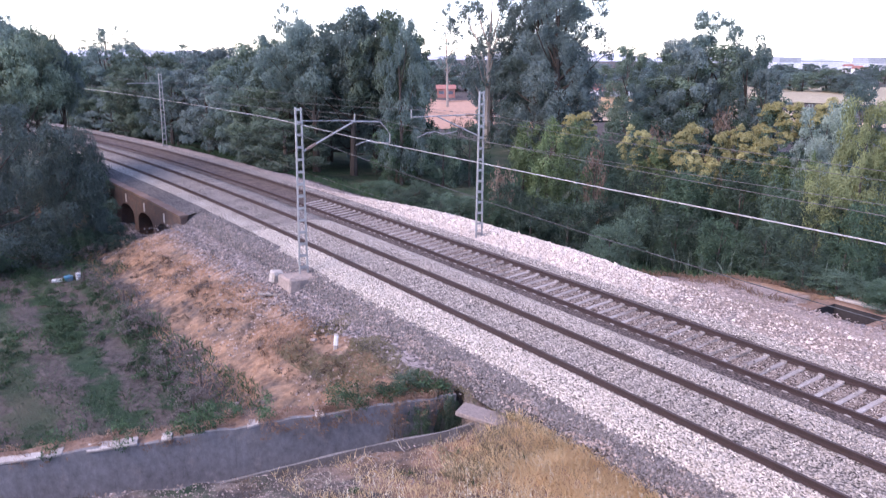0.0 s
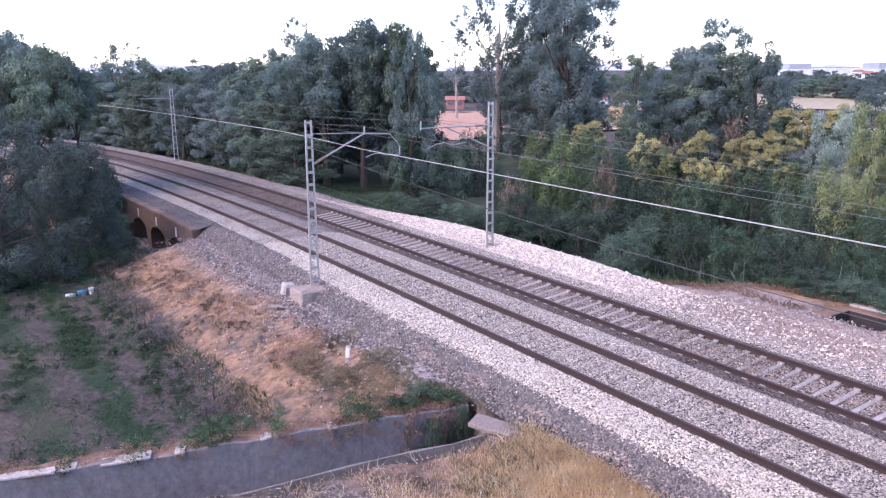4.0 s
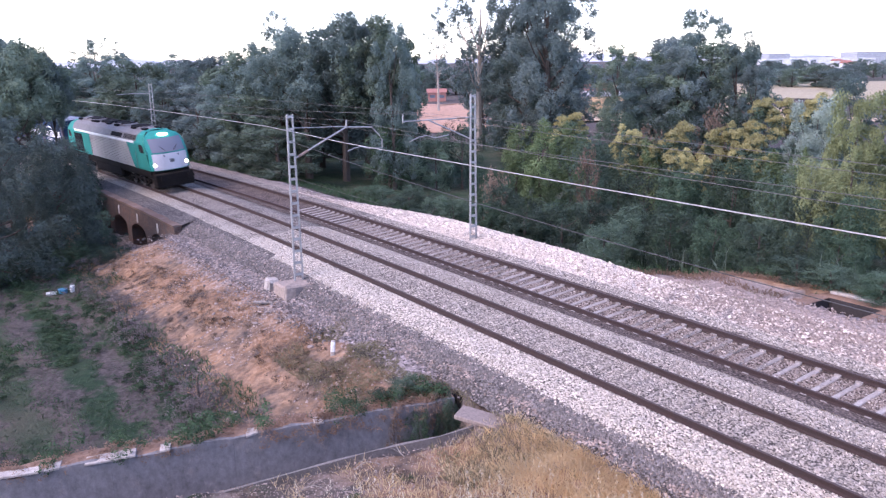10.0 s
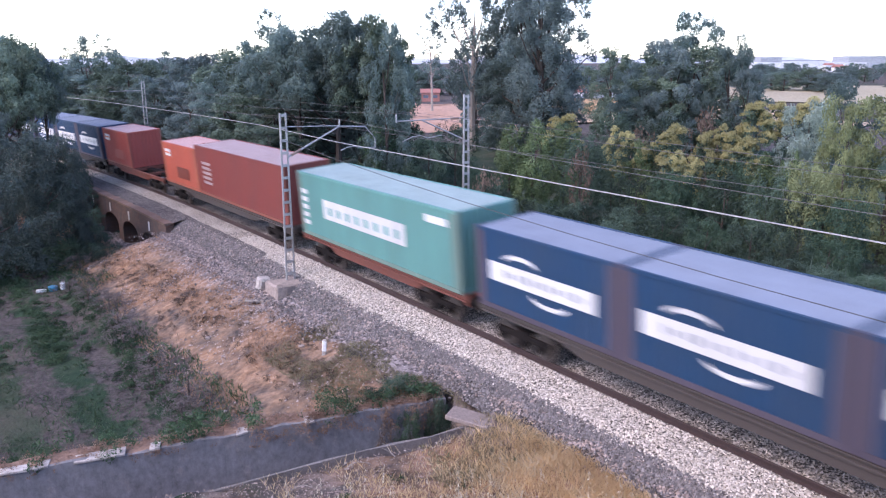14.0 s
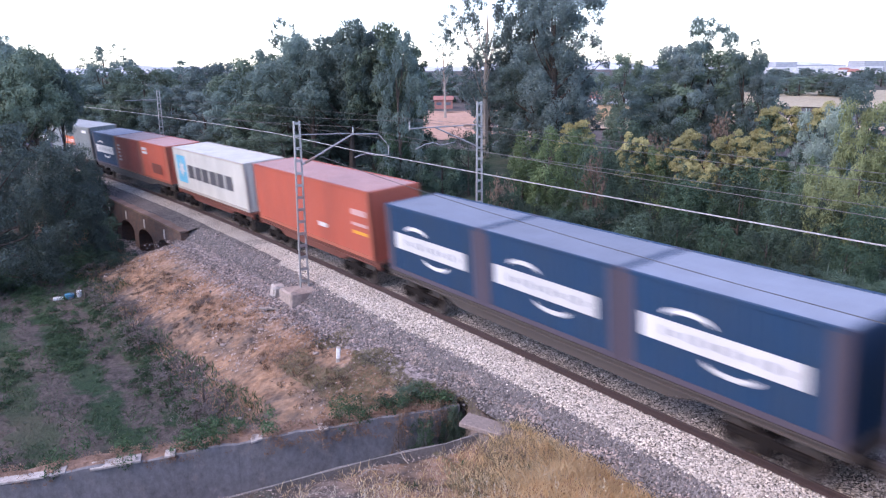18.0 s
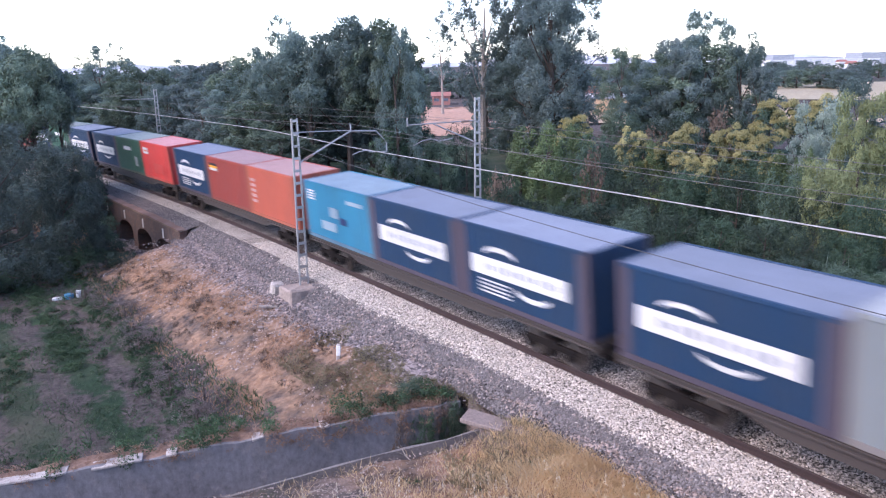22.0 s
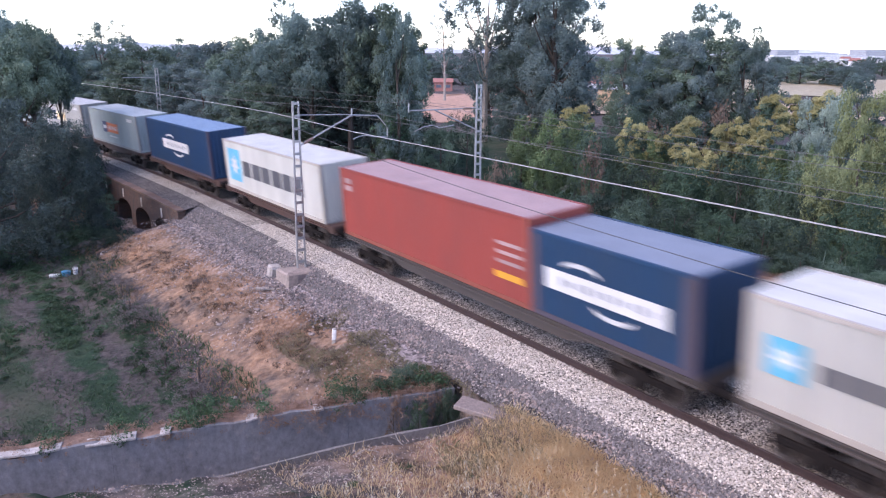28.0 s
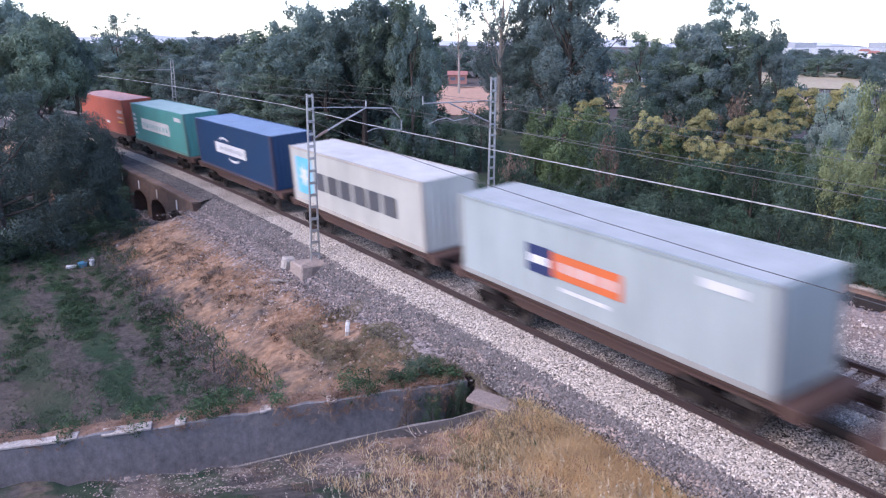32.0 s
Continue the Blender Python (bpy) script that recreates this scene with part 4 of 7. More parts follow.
for row in ((-1.7, 18.75, 0.4, 0.7), (-0.9, 19.3, 2.2, 0.6), (-0.5, 20.0, -0.5, 0.75), (0.6, 19.6, 1.2, 0.5), (-3.0, 17.9, 0.1, 0.6)):
    dead_branch(*row)


# ---- far buildings ----
FAR_WHITE = surface("far_white_wall", (0.75, 0.75, 0.76), (0.65, 0.65, 0.67), rough=0.8, grain=0.6, large=0.05, bump=0)
FAR_GREY = surface("far_grey_roof", (0.4, 0.42, 0.45), rough=0.8, grain=0.5, large=0.05, bump=0)
FAR_RED = surface("far_red_wall", (0.4, 0.17, 0.14), (0.34, 0.15, 0.12), rough=0.8, grain=2, bump=0)
FAR_PANE = surface("far_pane", (0.12, 0.14, 0.17), rough=0.3, grain=2, bump=0)


def building(name, x, y, w, d, h, wall, roof, label, base=-2.6, turn=0.0, bays=8, gable=0.0):
    ob = tagged(new(name), label, "building")
    ob.matrix_basis = Matrix.Translation((x, y, base)) @ Matrix.Rotation(turn, 4, "Z")
    bm = bmesh.new()
    box(bm, -w / 2, w / 2, -d / 2, d / 2, -0.5, h)
    part("wall", bm, wall, ob)
    bm = bmesh.new()
    e = 0.02 * w
    if gable:
        profile(bm, [(-d / 2 - 0.3, h + 0.01), (d / 2 + 0.3, h + 0.01), (0, h + gable)], -w / 2 - 0.3, w / 2 + 0.3)
    else:
        box(bm, -w / 2 - 0.2, w / 2 + 0.2, -d / 2 - 0.2, d / 2 + 0.2, h + 0.01, h + 0.08 * h + 0.2)
    part("roof", bm, roof, ob)
    for k in range(bays):
        cx = -w / 2 + w * (k + 0.5) / bays
        bm = bmesh.new()
        box(bm, cx - w / bays * 0.28, cx + w / bays * 0.28, -d / 2 - 0.05, -d / 2 + 0.05, h * 0.45, h * 0.75)
        part("window", bm, FAR_PANE, ob)
    return ob


building("warehouse", 455, 960, 62, 40, 9, FAR_WHITE, FAR_GREY, "long white warehouse on the horizon", bays=0)
building("warehouse", 405, 930, 24, 30, 12.5, FAR_GREY, FAR_GREY, "grey industrial hall on the horizon", bays=0)
building("warehouse", 590, 1000, 120, 40, 13.5, FAR_GREY, FAR_GREY, "very long white hall on the horizon", bays=0)
building("warehouse", 430, 880, 120, 24, 7, FAR_WHITE, FAR_WHITE, "low white factory hall", bays=0)
building("house", 375, 700, 8, 7, 4, FAR_WHITE, FAR_RED, "small white house with a red roof", bays=3, gable=1.6)
building("house", 356, 690, 7, 7, 6, FAR_WHITE, FAR_RED, "white house with a red roof", bays=3, gable=1.8)
building("house", 338, 640, 7, 7, 4.5, FAR_WHITE, FAR_RED, "white house with a red roof", bays=3, gable=2.5)
building("barn", 3.2, 222, 5, 5, 2.6, FAR_RED, FAR_RED, "red barn at the edge of an ochre field", bays=2, gable=1.0)
building("farm_shed", 38, 172, 22, 8, 3.4, surface("ochre_wall", (0.62, 0.42, 0.26), rough=0.9, grain=1, bump=0), FAR_GREY, "low ochre farm shed behind the trees", bays=0, gable=0.8)
building("house", 37, 172, 5, 5, 4.5, FAR_WHITE, FAR_RED, "white farmhouse among trees", bays=2, gable=1.4)


def field(name, x0, x1, y0, y1, colour, label):
    bm = bmesh.new()
    n = 10
    vs = [[bm.verts.new((x0 + (x1 - x0) * i / n + 8 * math.sin(j * 1.3), y0 + (y1 - y0) * j / n + 6 * math.sin(i), -2.25 + 0.15 * math.sin(i + j))) for i in range(n + 1)] for j in range(n + 1)]
    for j in range(n):
        for i in range(n):
            bm.faces.new((vs[j][i], vs[j][i + 1], vs[j + 1][i + 1], vs[j + 1][i]))
    ob = part(name, bm, surface(name + "_soil", colour, tuple(c * 0.8 for c in colour), rough=0.95, grain=0.8, large=0.03, bump=0.1))
    tagged(ob, label, "field", kind="structure")


field("ochre_field", -12, 16, 130, 205, (0.5, 0.28, 0.19), "bare ochre field beyond the trees")
field("straw_field", 20, 75, 135, 190, (0.5, 0.36, 0.24), "straw-coloured stubble field")
field("pale_field", 70, 190, 200, 330, (0.42, 0.34, 0.22), "pale fallow field in the distance")


def far_ridge():
    verts, faces = [], []
    n = 120
    for i in range(n + 1):
        a = radians(-75 + 150 * i / n)
        h = 16 + 6 * math.sin(i * 0.21) + 7 * math.sin(i * 0.57 + 1) + 3 * math.sin(i * 1.9)
        for r, z in ((2500, -6), (2650, h * 0.7), (2800, h)):
            verts.append((r * math.sin(a), r * math.cos(a), z))
    for i in range(n):
        for k in range(2):
            faces.append((i * 3 + k, (i + 1) * 3 + k, (i + 1) * 3 + k + 1, i * 3 + k + 1))
    # the pale blue-grey is distance haze put into the hills' colour
    tagged(new("backdrop", fast_mesh("backdrop", verts, faces, surface("hazy_hill", (0.55, 0.57, 0.6), (0.48, 0.51, 0.55), rough=1, grain=0.02, large=0.004, bump=0))), "low hills on the horizon, distance haze in their blue-grey", "hills", kind="structure")


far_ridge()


# ---- masts and wires ----
FOOTING = surface("footing_concrete", (0.34, 0.27, 0.235), (0.24, 0.185, 0.16), rough=0.95, grain=9, bump=0.4)
def mast(s, lat, base, top, foot=(-0.5, 0.5, -0.42, 0.42)):
    """A latticed steel mast of two channels with cross battens."""
    ob = tagged(new("catenary_mast"), "grey galvanised latticed steel catenary mast on a concrete footing", "mast", group="catenary masts")
    ob.matrix_basis = line_pose(s, lat, base, False, 90)
    h = top - base
    w0, w1, dp = 0.19, 0.125, 0.055
    for sg in (-1, 1):
        bm = bmesh.new()
        a, b = [], []
        for z, w in ((-0.3, w0), (h, w1)):
            ring = [(sg * w - 0.025, -dp), (sg * w + 0.025, -dp), (sg * w + 0.025, dp), (sg * w - 0.025, dp)]
            (a if z < 0 else b).extend(bm.verts.new((x, y, z)) for x, y in ring)
        for k in range(4):
            bm.faces.new((a[k], a[(k + 1) % 4], b[(k + 1) % 4], b[k]))
        bm.faces.new(b)
        part("channel", bm, GALVANISED, ob)
    k = int(h / 0.55)
    for i in range(k + 1):
        z = 0.3 + i * (h - 0.4) / k
        w = w0 + (w1 - w0) * z / h
        bm = bmesh.new()
        for y in (-dp - 0.012, dp):
            box(bm, -w + 0.025, w - 0.025, y, y + 0.012, z - 0.05, z + 0.05)
        part("batten", bm, GALVANISED, ob)
    bm = bmesh.new()
    box(bm, *foot, -1.3, 0.02, 0.07)
    bmesh.ops.subdivide_edges(bm, edges=bm.edges, cuts=2, use_grid_fill=True)
    for v in bm.verts:
        v.co += Vector((noise.noise(v.co * 1.9), noise.noise(v.co * 2.3 + Vector((5, 0, 0))), 0.7 * noise.noise(v.co * 2.1 + Vector((0, 7, 0))))) * 0.11
    part("footing", bm, FOOTING, ob, "weathered concrete footing")
    return ob


def fitting(ob, name, pts, r, mat, s, label=""):
    """A bar on a mast, through points of lat, z in the plane across the line at s."""
    bm = bmesh.new()
    inv = ob.matrix_basis.inverted()
    tube(bm, [inv @ line(s + (q[2] if len(q) > 2 else 0), q[0], q[1]) for q in pts], r, 8)
    part(name, bm, mat, ob, label)


MAST_NEAR = mast(30.9, -2.75, -0.55, 6.62, (-0.4, 1.0, -0.5, 0.75))
fitting(MAST_NEAR, "cantilever_strut", [(-2.6, 4.78), (-0.13, 5.95)], 0.04, GALVANISED, 30.9)
fitting(MAST_NEAR, "top_tube", [(-0.13, 5.95), (1.14, 5.87)], 0.032, GALVANISED, 30.9)
fitting(MAST_NEAR, "tie_tube", [(-2.7, 6.05), (-0.13, 5.97)], 0.02, GALVANISED, 30.9)
fitting(MAST_NEAR, "messenger_clamp", [(-0.13, 5.9), (-0.13, 6.25)], 0.035, GALVANISED, 30.9)
fitting(MAST_NEAR, "drop_bracket", [(1.14, 5.87), (1.5, 5.5), (1.64, 5.3), (1.64, 4.9)], 0.025, GALVANISED, 30.9)
fitting(MAST_NEAR, "registration_arm", [(1.64, 4.92), (0.9, 4.95), (0.55, 5.05), (0.2, 5.0), (-0.1, 4.9)], 0.022, GALVANISED, 30.9)
fitting(MAST_NEAR, "insulator", [(-2.45, 4.85), (-2.0, 5.06)], 0.06, INSULATOR, 30.9, "brown ceramic insulator")
MAST_FAR = mast(31.5, 7.2, -0.35, 7.1)
fitting(MAST_FAR, "top_tube", [(7.1, 5.97), (3.15, 5.97)], 0.03, GALVANISED, 31.5)
fitting(MAST_FAR, "messenger_clamp", [(3.15, 5.9), (3.15, 6.3)], 0.035, GALVANISED, 31.5)
fitting(MAST_FAR, "cantilever_strut", [(7.1, 4.9), (4.6, 5.95)], 0.035, GALVANISED, 31.5)
fitting(MAST_FAR, "registration_arm", [(5.73, 5.2), (4.9, 5.1), (4.5, 5.25), (4.0, 5.2), (3.46, 5.0)], 0.022, GALVANISED, 31.5)
fitting(MAST_FAR, "insulator", [(6.7, 5.97), (6.25, 5.97)], 0.06, INSULATOR, 31.5, "brown ceramic insulator")
MAST_DISTANT = mast(78.5, 6.6, -0.3, 6.85)
fitting(MAST_DISTANT, "top_tube", [(6.5, 5.97), (3.4, 5.97)], 0.03, GALVANISED, 78.5)


def wire(name, pts, r, mat, label, sag=0.0):
    """A hanging wire through points of s, lat, z."""
    bm = bmesh.new()
    out = []
    for (s0, l0, z0), (s1, l1, z1) in zip(pts, pts[1:]):
        n = max(2, int(abs(s1 - s0) / 4))
        for k in range(n):
            t = k / n
            out.append(line(s0 + (s1 - s0) * t, l0 + (l1 - l0) * t, z0 + (z1 - z0) * t - sag * 4 * t * (1 - t)))
    out.append(line(*pts[-1]))
    tube(bm, out, r, 5)
    tagged(part(name, bm, mat), label, "wire", group="overhead wires")


wire("contact_wire", [(-420, -0.25, 5.2), (-30, -0.3, 5.2), (16, -0.3, 5.2), (30.9, -0.15, 5.24), (40, 0.0, 5.42), (80, 0.0, 5.5), (140, 0, 5.5), (700, 0, 5.5)], 0.017, WIRE, "bright copper contact wire over the near track")
wire("messenger_wire", [(-420, 0, 6.2), (-29, -0.13, 6.2), (30.9, -0.13, 6.25), (90, 0, 6.25), (150, 0, 6.25), (700, 0, 6.2)], 0.008, THIN_WIRE, "grey messenger wire hung over the near track", sag=0.55)
wire("contact_wire", [(-420, 4.08, 5.2), (31.5, 4.0, 5.2), (78.5, 4.1, 5.25), (140, 4.08, 5.2), (700, 4.08, 5.2)], 0.008, THIN_WIRE, "thin contact wire over the far track")
wire("messenger_wire", [(-420, 4.08, 6.3), (-29, 4, 6.3), (31.5, 3.6, 6.3), (78.5, 3.6, 6.3), (140, 4.08, 6.3), (700, 4, 6.3)], 0.008, THIN_WIRE, "grey messenger wire hung over the far track", sag=0.5)
wire("feeder_wire", [(-420, 4.4, 5.95), (-20, 4.4, 5.95), (10, 4.6, 5.95), (31.5, 7.0, 5.97), (78.5, 6.5, 6.1), (140, 6.6, 6.1)], 0.008, THIN_WIRE, "thin feeder wire along the far masts")
wire("feeder_wire", [(30.9, -2.75, 5.55), (90, -2.75, 5.6), (140, -2.75, 5.6)], 0.008, DARK_WIRE, "dark feeder wire along the near masts", sag=0.2)
wire("feeder_wire", [(-81, -2.75, 5.55), (-25, -2.75, 5.55), (30.9, -2.75, 5.5)], 0.0105, SLACK_WIRE, "slack grey feeder wire sagging along the near masts", sag=1.12)
wire("guy_wire", [(78.4, 6.5, 2.2), (41.0, 8.3, -0.1)], 0.008, THIN_WIRE, "slack stay wire down to the stone bank", sag=0.25)
# ---- train ----
DRIFT = [(8.5, 1.6), (10, 1.5), (11, 0.9), (12, 0.35), (13, 0.12), (13.6, 0.14), (14.5, 0.05), (16.5, -0.25), (17.2, -0.31), (18, -0.26), (19, -0.08), (20, 0.20), (21, 0.27), (22, 0.22), (23, 0.19), (24, 0.10), (25, -0.03), (25.5, -0.05), (27.5, -0.13), (28, -0.13), (29.3, -0.11), (30.2, -0.16), (31, -0.04), (32, 0.24)]
RIDES = []      # things that roll: the thing, metres from the engine's rear end to its middle, half its wheelbase, floor height


def engine_rear(t):
    return -3.05e-4 * t ** 3 - 9.40e-3 * t ** 2 - 18.9617 * t + 267.832 + float(np.interp(t, [a for a, b in DRIFT], [b for a, b in DRIFT]))


def ride(ob, middle, half, z=0.0):
    RIDES.append((ob, middle, half, z))
    return ob


def ride_pose(t, middle, half, z):
    s = engine_rear(t) + middle
    a, b = line(s - half), line(s + half)
    c, d = (a + b) / 2, b - a
    return Matrix.Translation(c) @ Matrix.Rotation(math.atan2(d.y, d.x), 4, "Z") @ Matrix.Rotation(-CANT, 4, "X") @ Matrix.Translation((0, 0, z))


FLOOR = 1.2
COLOURS = {"deep": (0.008, 0.046, 0.112), "navy": (0.009, 0.046, 0.105), "green": (0.11, 0.3, 0.27), "dark_red": (0.24, 0.055, 0.045), "orange": (0.49, 0.11, 0.068), "red": (0.34, 0.064, 0.05), "white": (0.585, 0.565, 0.505), "grey": (0.25, 0.28, 0.285),
           "sky": (0.015, 0.205, 0.325), "scarlet": (0.66, 0.07, 0.06), "forest": (0.035, 0.115, 0.075), "teal": (0.07, 0.31, 0.28), "pale": (0.43, 0.42, 0.39), "light": (0.37, 0.42, 0.41)}
SPOKEN = {"deep": "deep blue", "navy": "navy blue", "green": "sea green", "dark_red": "dark red", "orange": "bright orange", "red": "brick red", "white": "off-white", "grey": "mid grey", "sky": "sky blue", "scarlet": "scarlet", "forest": "dark green", "teal": "turquoise", "pale": "pale grey rust-stained", "light": "light grey"}
PAINT = {k: paint("paint_" + k, c, 0.55 if k in ("pale", "dark_red") else 0.4) for k, c in COLOURS.items()}
# roof colours lifted towards grey: light from the sky is mixed into them
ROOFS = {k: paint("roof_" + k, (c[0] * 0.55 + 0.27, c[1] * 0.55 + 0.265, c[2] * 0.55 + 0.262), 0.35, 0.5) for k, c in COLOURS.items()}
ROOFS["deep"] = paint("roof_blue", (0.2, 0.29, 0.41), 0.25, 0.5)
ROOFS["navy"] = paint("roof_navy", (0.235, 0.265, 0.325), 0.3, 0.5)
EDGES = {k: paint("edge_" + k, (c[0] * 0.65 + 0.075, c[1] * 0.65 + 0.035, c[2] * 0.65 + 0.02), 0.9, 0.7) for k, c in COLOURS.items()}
MARK_WHITE = paint("mark_white", (0.68, 0.67, 0.66), 0.3)
MARK_WORN = paint("mark_worn", (0.36, 0.37, 0.4), 0.2)
MARK_NAVY = paint("mark_navy", (0.025, 0.04, 0.12), 0.0)
MARK_BLACK = paint("mark_black", (0.03, 0.03, 0.035), 0.0)
MARK_GREY = paint("mark_grey", (0.1, 0.1, 0.11), 0.1)
MARK_SKY = paint("mark_sky", (0.12, 0.5, 0.68), 0.05)
MARK_ORANGE = paint("mark_orange", (0.75, 0.16, 0.05), 0.05)
MARK_YELLOW = paint("mark_yellow", (0.75, 0.66, 0.42), 0.05)
MARK_AMBER = paint("mark_amber", (0.8, 0.35, 0.04), 0.05)
MARK_TEAL = paint("mark_teal", (0.05, 0.33, 0.3), 0.0)
MARK_RUST = paint("mark_rust", (0.2, 0.05, 0.035), 0.3)
STEEL_BAR = surface("door_bar", (0.35, 0.34, 0.33), rough=0.5, metal=0.6, grain=20, bump=0.05)


def corrugated(bm, length, z0, z1, y, sign, depth=0.036):
    """A pressed side wall: trapezoid waves along x."""
    pitch = 0.278
    n = max(2, int((length - 0.3) / pitch))
    p = (length - 0.3) / n
    xs, ys = [-length / 2 + 0.15], [0.0]
    for i in range(n):
        x = -length / 2 + 0.15 + i * p
        for dx, dy in ((0.25, 0.0), (0.5, 1.0), (0.75, 1.0), (1.0, 0.0)):
            xs.append(x + p * dx)
            ys.append(dy)
    lo = [bm.verts.new((x, sign * (y - 0.01 - depth * d), z0)) for x, d in zip(xs, ys)]
    hi = [bm.verts.new((x, sign * (y - 0.01 - depth * d), z1)) for x, d in zip(xs, ys)]
    for k in range(len(xs) - 1):
        q = (lo[k], lo[k + 1], hi[k + 1], hi[k])
        bm.faces.new(q if sign < 0 else q[::-1])


def corrugated_end(bm, x, tall, sign):
    n = 8
    p = (2.438 - 0.3) / n
    ys, ds = [-1.219 + 0.15], [0.0]
    for i in range(n):
        for dy, dd in ((0.25, 0.0), (0.5, 1.0), (0.75, 1.0), (1.0, 0.0)):
            ys.append(-1.219 + 0.15 + (i + dy) * p)
            ds.append(dd)
    lo = [bm.verts.new((x - sign * (0.01 + 0.045 * d), y, 0.15)) for y, d in zip(ys, ds)]
    hi = [bm.verts.new((x - sign * (0.01 + 0.045 * d), y, tall - 0.1)) for y, d in zip(ys, ds)]
    for k in range(len(ys) - 1):
        bm.faces.new((lo[k], lo[k + 1], hi[k + 1], hi[k]))


def flat(bm, pts, y, sign):
    vs = [bm.verts.new((x, sign * y, z)) for x, z in pts]
    bm.faces.new(vs if sign < 0 else vs[::-1])


def plate(ob, name, pts, mat, label="", y=1.2235):
    """A painted mark on both sides; points in x, z."""
    for sign in (1, -1):
        bm = bmesh.new()
        flat(bm, pts, y, sign)
        part(name, bm, mat, ob, label)


def rect(x0, x1, z0, z1):
    return [(x0, z0), (x1, z0), (x1, z1), (x0, z1)]


def crescent(x, z, w, h, up):
    pts = []
    for k in range(9):
        t = math.pi * k / 8
        pts.append((x - w / 2 * math.cos(t), z + up * h * math.sin(t)))
    for k in range(9):
        t = math.pi * (8 - k) / 8
        pts.append((x - w / 2 * math.cos(t) * 0.9, z + up * h * 0.45 * math.sin(t)))
    return pts


def container(key, feet, tall, style="plain"):
    length = 6.058 if feet == 20 else 12.192
    ob = new("shipping_container")
    mat, L = PAINT[key], length / 2
    for sx in (-1, 1):
        for sy in (-1, 1):
            bm = bmesh.new()
            box(bm, min(sx * L, sx * (L - 0.16)), max(sx * L, sx * (L - 0.16)), min(sy * 1.219, sy * 1.08), max(sy * 1.219, sy * 1.08), 0.0, tall, 0.012)
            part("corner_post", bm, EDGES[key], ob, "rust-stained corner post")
    for sy in (-1, 1):
        bm = bmesh.new()
        corrugated(bm, length, 0.13, tall - 0.09, 1.219, sy)
        part("side_wall", bm, mat, ob)
        for nm, z0, z1 in (("bottom_rail", 0.0, 0.15), ("top_rail", tall - 0.1, tall - 0.004)):
            bm = bmesh.new()
            box(bm, -L + 0.16, L - 0.16, min(sy * 1.215, sy * 1.13), max(sy * 1.215, sy * 1.13), z0, z1)
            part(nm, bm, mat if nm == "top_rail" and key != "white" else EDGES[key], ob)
    bm = bmesh.new()
    corrugated_end(bm, -L, tall, -1)
    part("end_wall", bm, mat, ob)
    for sx in (-1, 1):
        for z0, z1, nm in ((0.0, 0.15, "end_sill"), (tall - 0.12, tall - 0.004, "end_header")):
            bm = bmesh.new()
            box(bm, min(sx * (L - 0.004), sx * (L - 0.1)), max(sx * (L - 0.004), sx * (L - 0.1)), -1.08, 1.08, z0, z1)
            part(nm, bm, mat, ob)
    for sy in (-1, 1):
        bm = bmesh.new()
        box(bm, L - 0.09, L - 0.04, min(sy * 0.01, sy * 1.08), max(sy * 0.01, sy * 1.08), 0.15, tall - 0.12, 0.01)
        door = part("door", bm, mat, ob)
        for yb in (0.3, 0.8):
            bm = bmesh.new()
            tube(bm, [(L - 0.02, sy * yb, 0.1), (L - 0.02, sy * yb, tall - 0.1)], 0.018, 6)
            part("locking_bar", bm, STEEL_BAR, door, "galvanised locking bar")
    bm = bmesh.new()
    n = int(length / 0.3)
    for i in range(n):
        x0 = -L + 0.1 + i * (length - 0.2) / n
        x1 = x0 + (length - 0.2) / n
        zz = tall - 0.03
        vs = [bm.verts.new((x, y, z)) for x, z in ((x0, zz), (x0 + (x1 - x0) * 0.5, zz), (x0 + (x1 - x0) * 0.6, zz + 0.02), (x1 - (x1 - x0) * 0.1, zz + 0.02), (x1, zz)) for y in (-1.16, 1.16)]
        for k in range(4):
            bm.faces.new((vs[2 * k], vs[2 * k + 2], vs[2 * k + 3], vs[2 * k + 1]))
    bmesh.ops.remove_doubles(bm, verts=bm.verts, dist=0.001)
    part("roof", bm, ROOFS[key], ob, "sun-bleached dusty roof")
    mid = tall / 2
    if key in ("navy", "dark_red", "orange", "green") and feet == 20 or key == "green":
        for x0, x1 in ((-L + 0.16, -L + 0.42), (L - 0.4, L - 0.16)):
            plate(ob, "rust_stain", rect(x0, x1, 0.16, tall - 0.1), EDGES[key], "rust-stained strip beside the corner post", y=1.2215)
    if style == "band":
        x0, x1 = (-L * 0.72, L * 0.78) if feet == 20 else (-L * 0.38, L * 0.44)
        z0, z1 = (mid - 0.32, mid + 0.3)
        plate(ob, "white_band", rect(x0, x1, z0, z1), MARK_WHITE, "white painted band")
        w = x1 - x0
        band_letters(ob, x0, w, mid)
        cx = (x0 + x1) / 2
        plate(ob, "upper_arc", crescent(cx + w * 0.18, z1 + 0.12, w * 0.33, 0.26, 1), MARK_WHITE)
        plate(ob, "lower_arc", crescent(cx - w * 0.09, z0 - 0.13, w * 0.35, 0.26, -1), MARK_WHITE)
    if style == "band_lines":
        container_lines(ob, L, mid)
    if style == "star":
        a = L * 0.9 if feet == 40 else L * 0.82
        w = 1.75 if feet == 40 else 0.9
        h = w * 0.5
        plate(ob, "blue_square", rect(a - w, a, mid - h + 0.05, mid + h + 0.05), MARK_SKY, "sky blue square")
        pts = []
        for k in range(14):
            r = (0.36 if k % 2 == 0 else 0.17) * w
            t = math.pi * k / 7
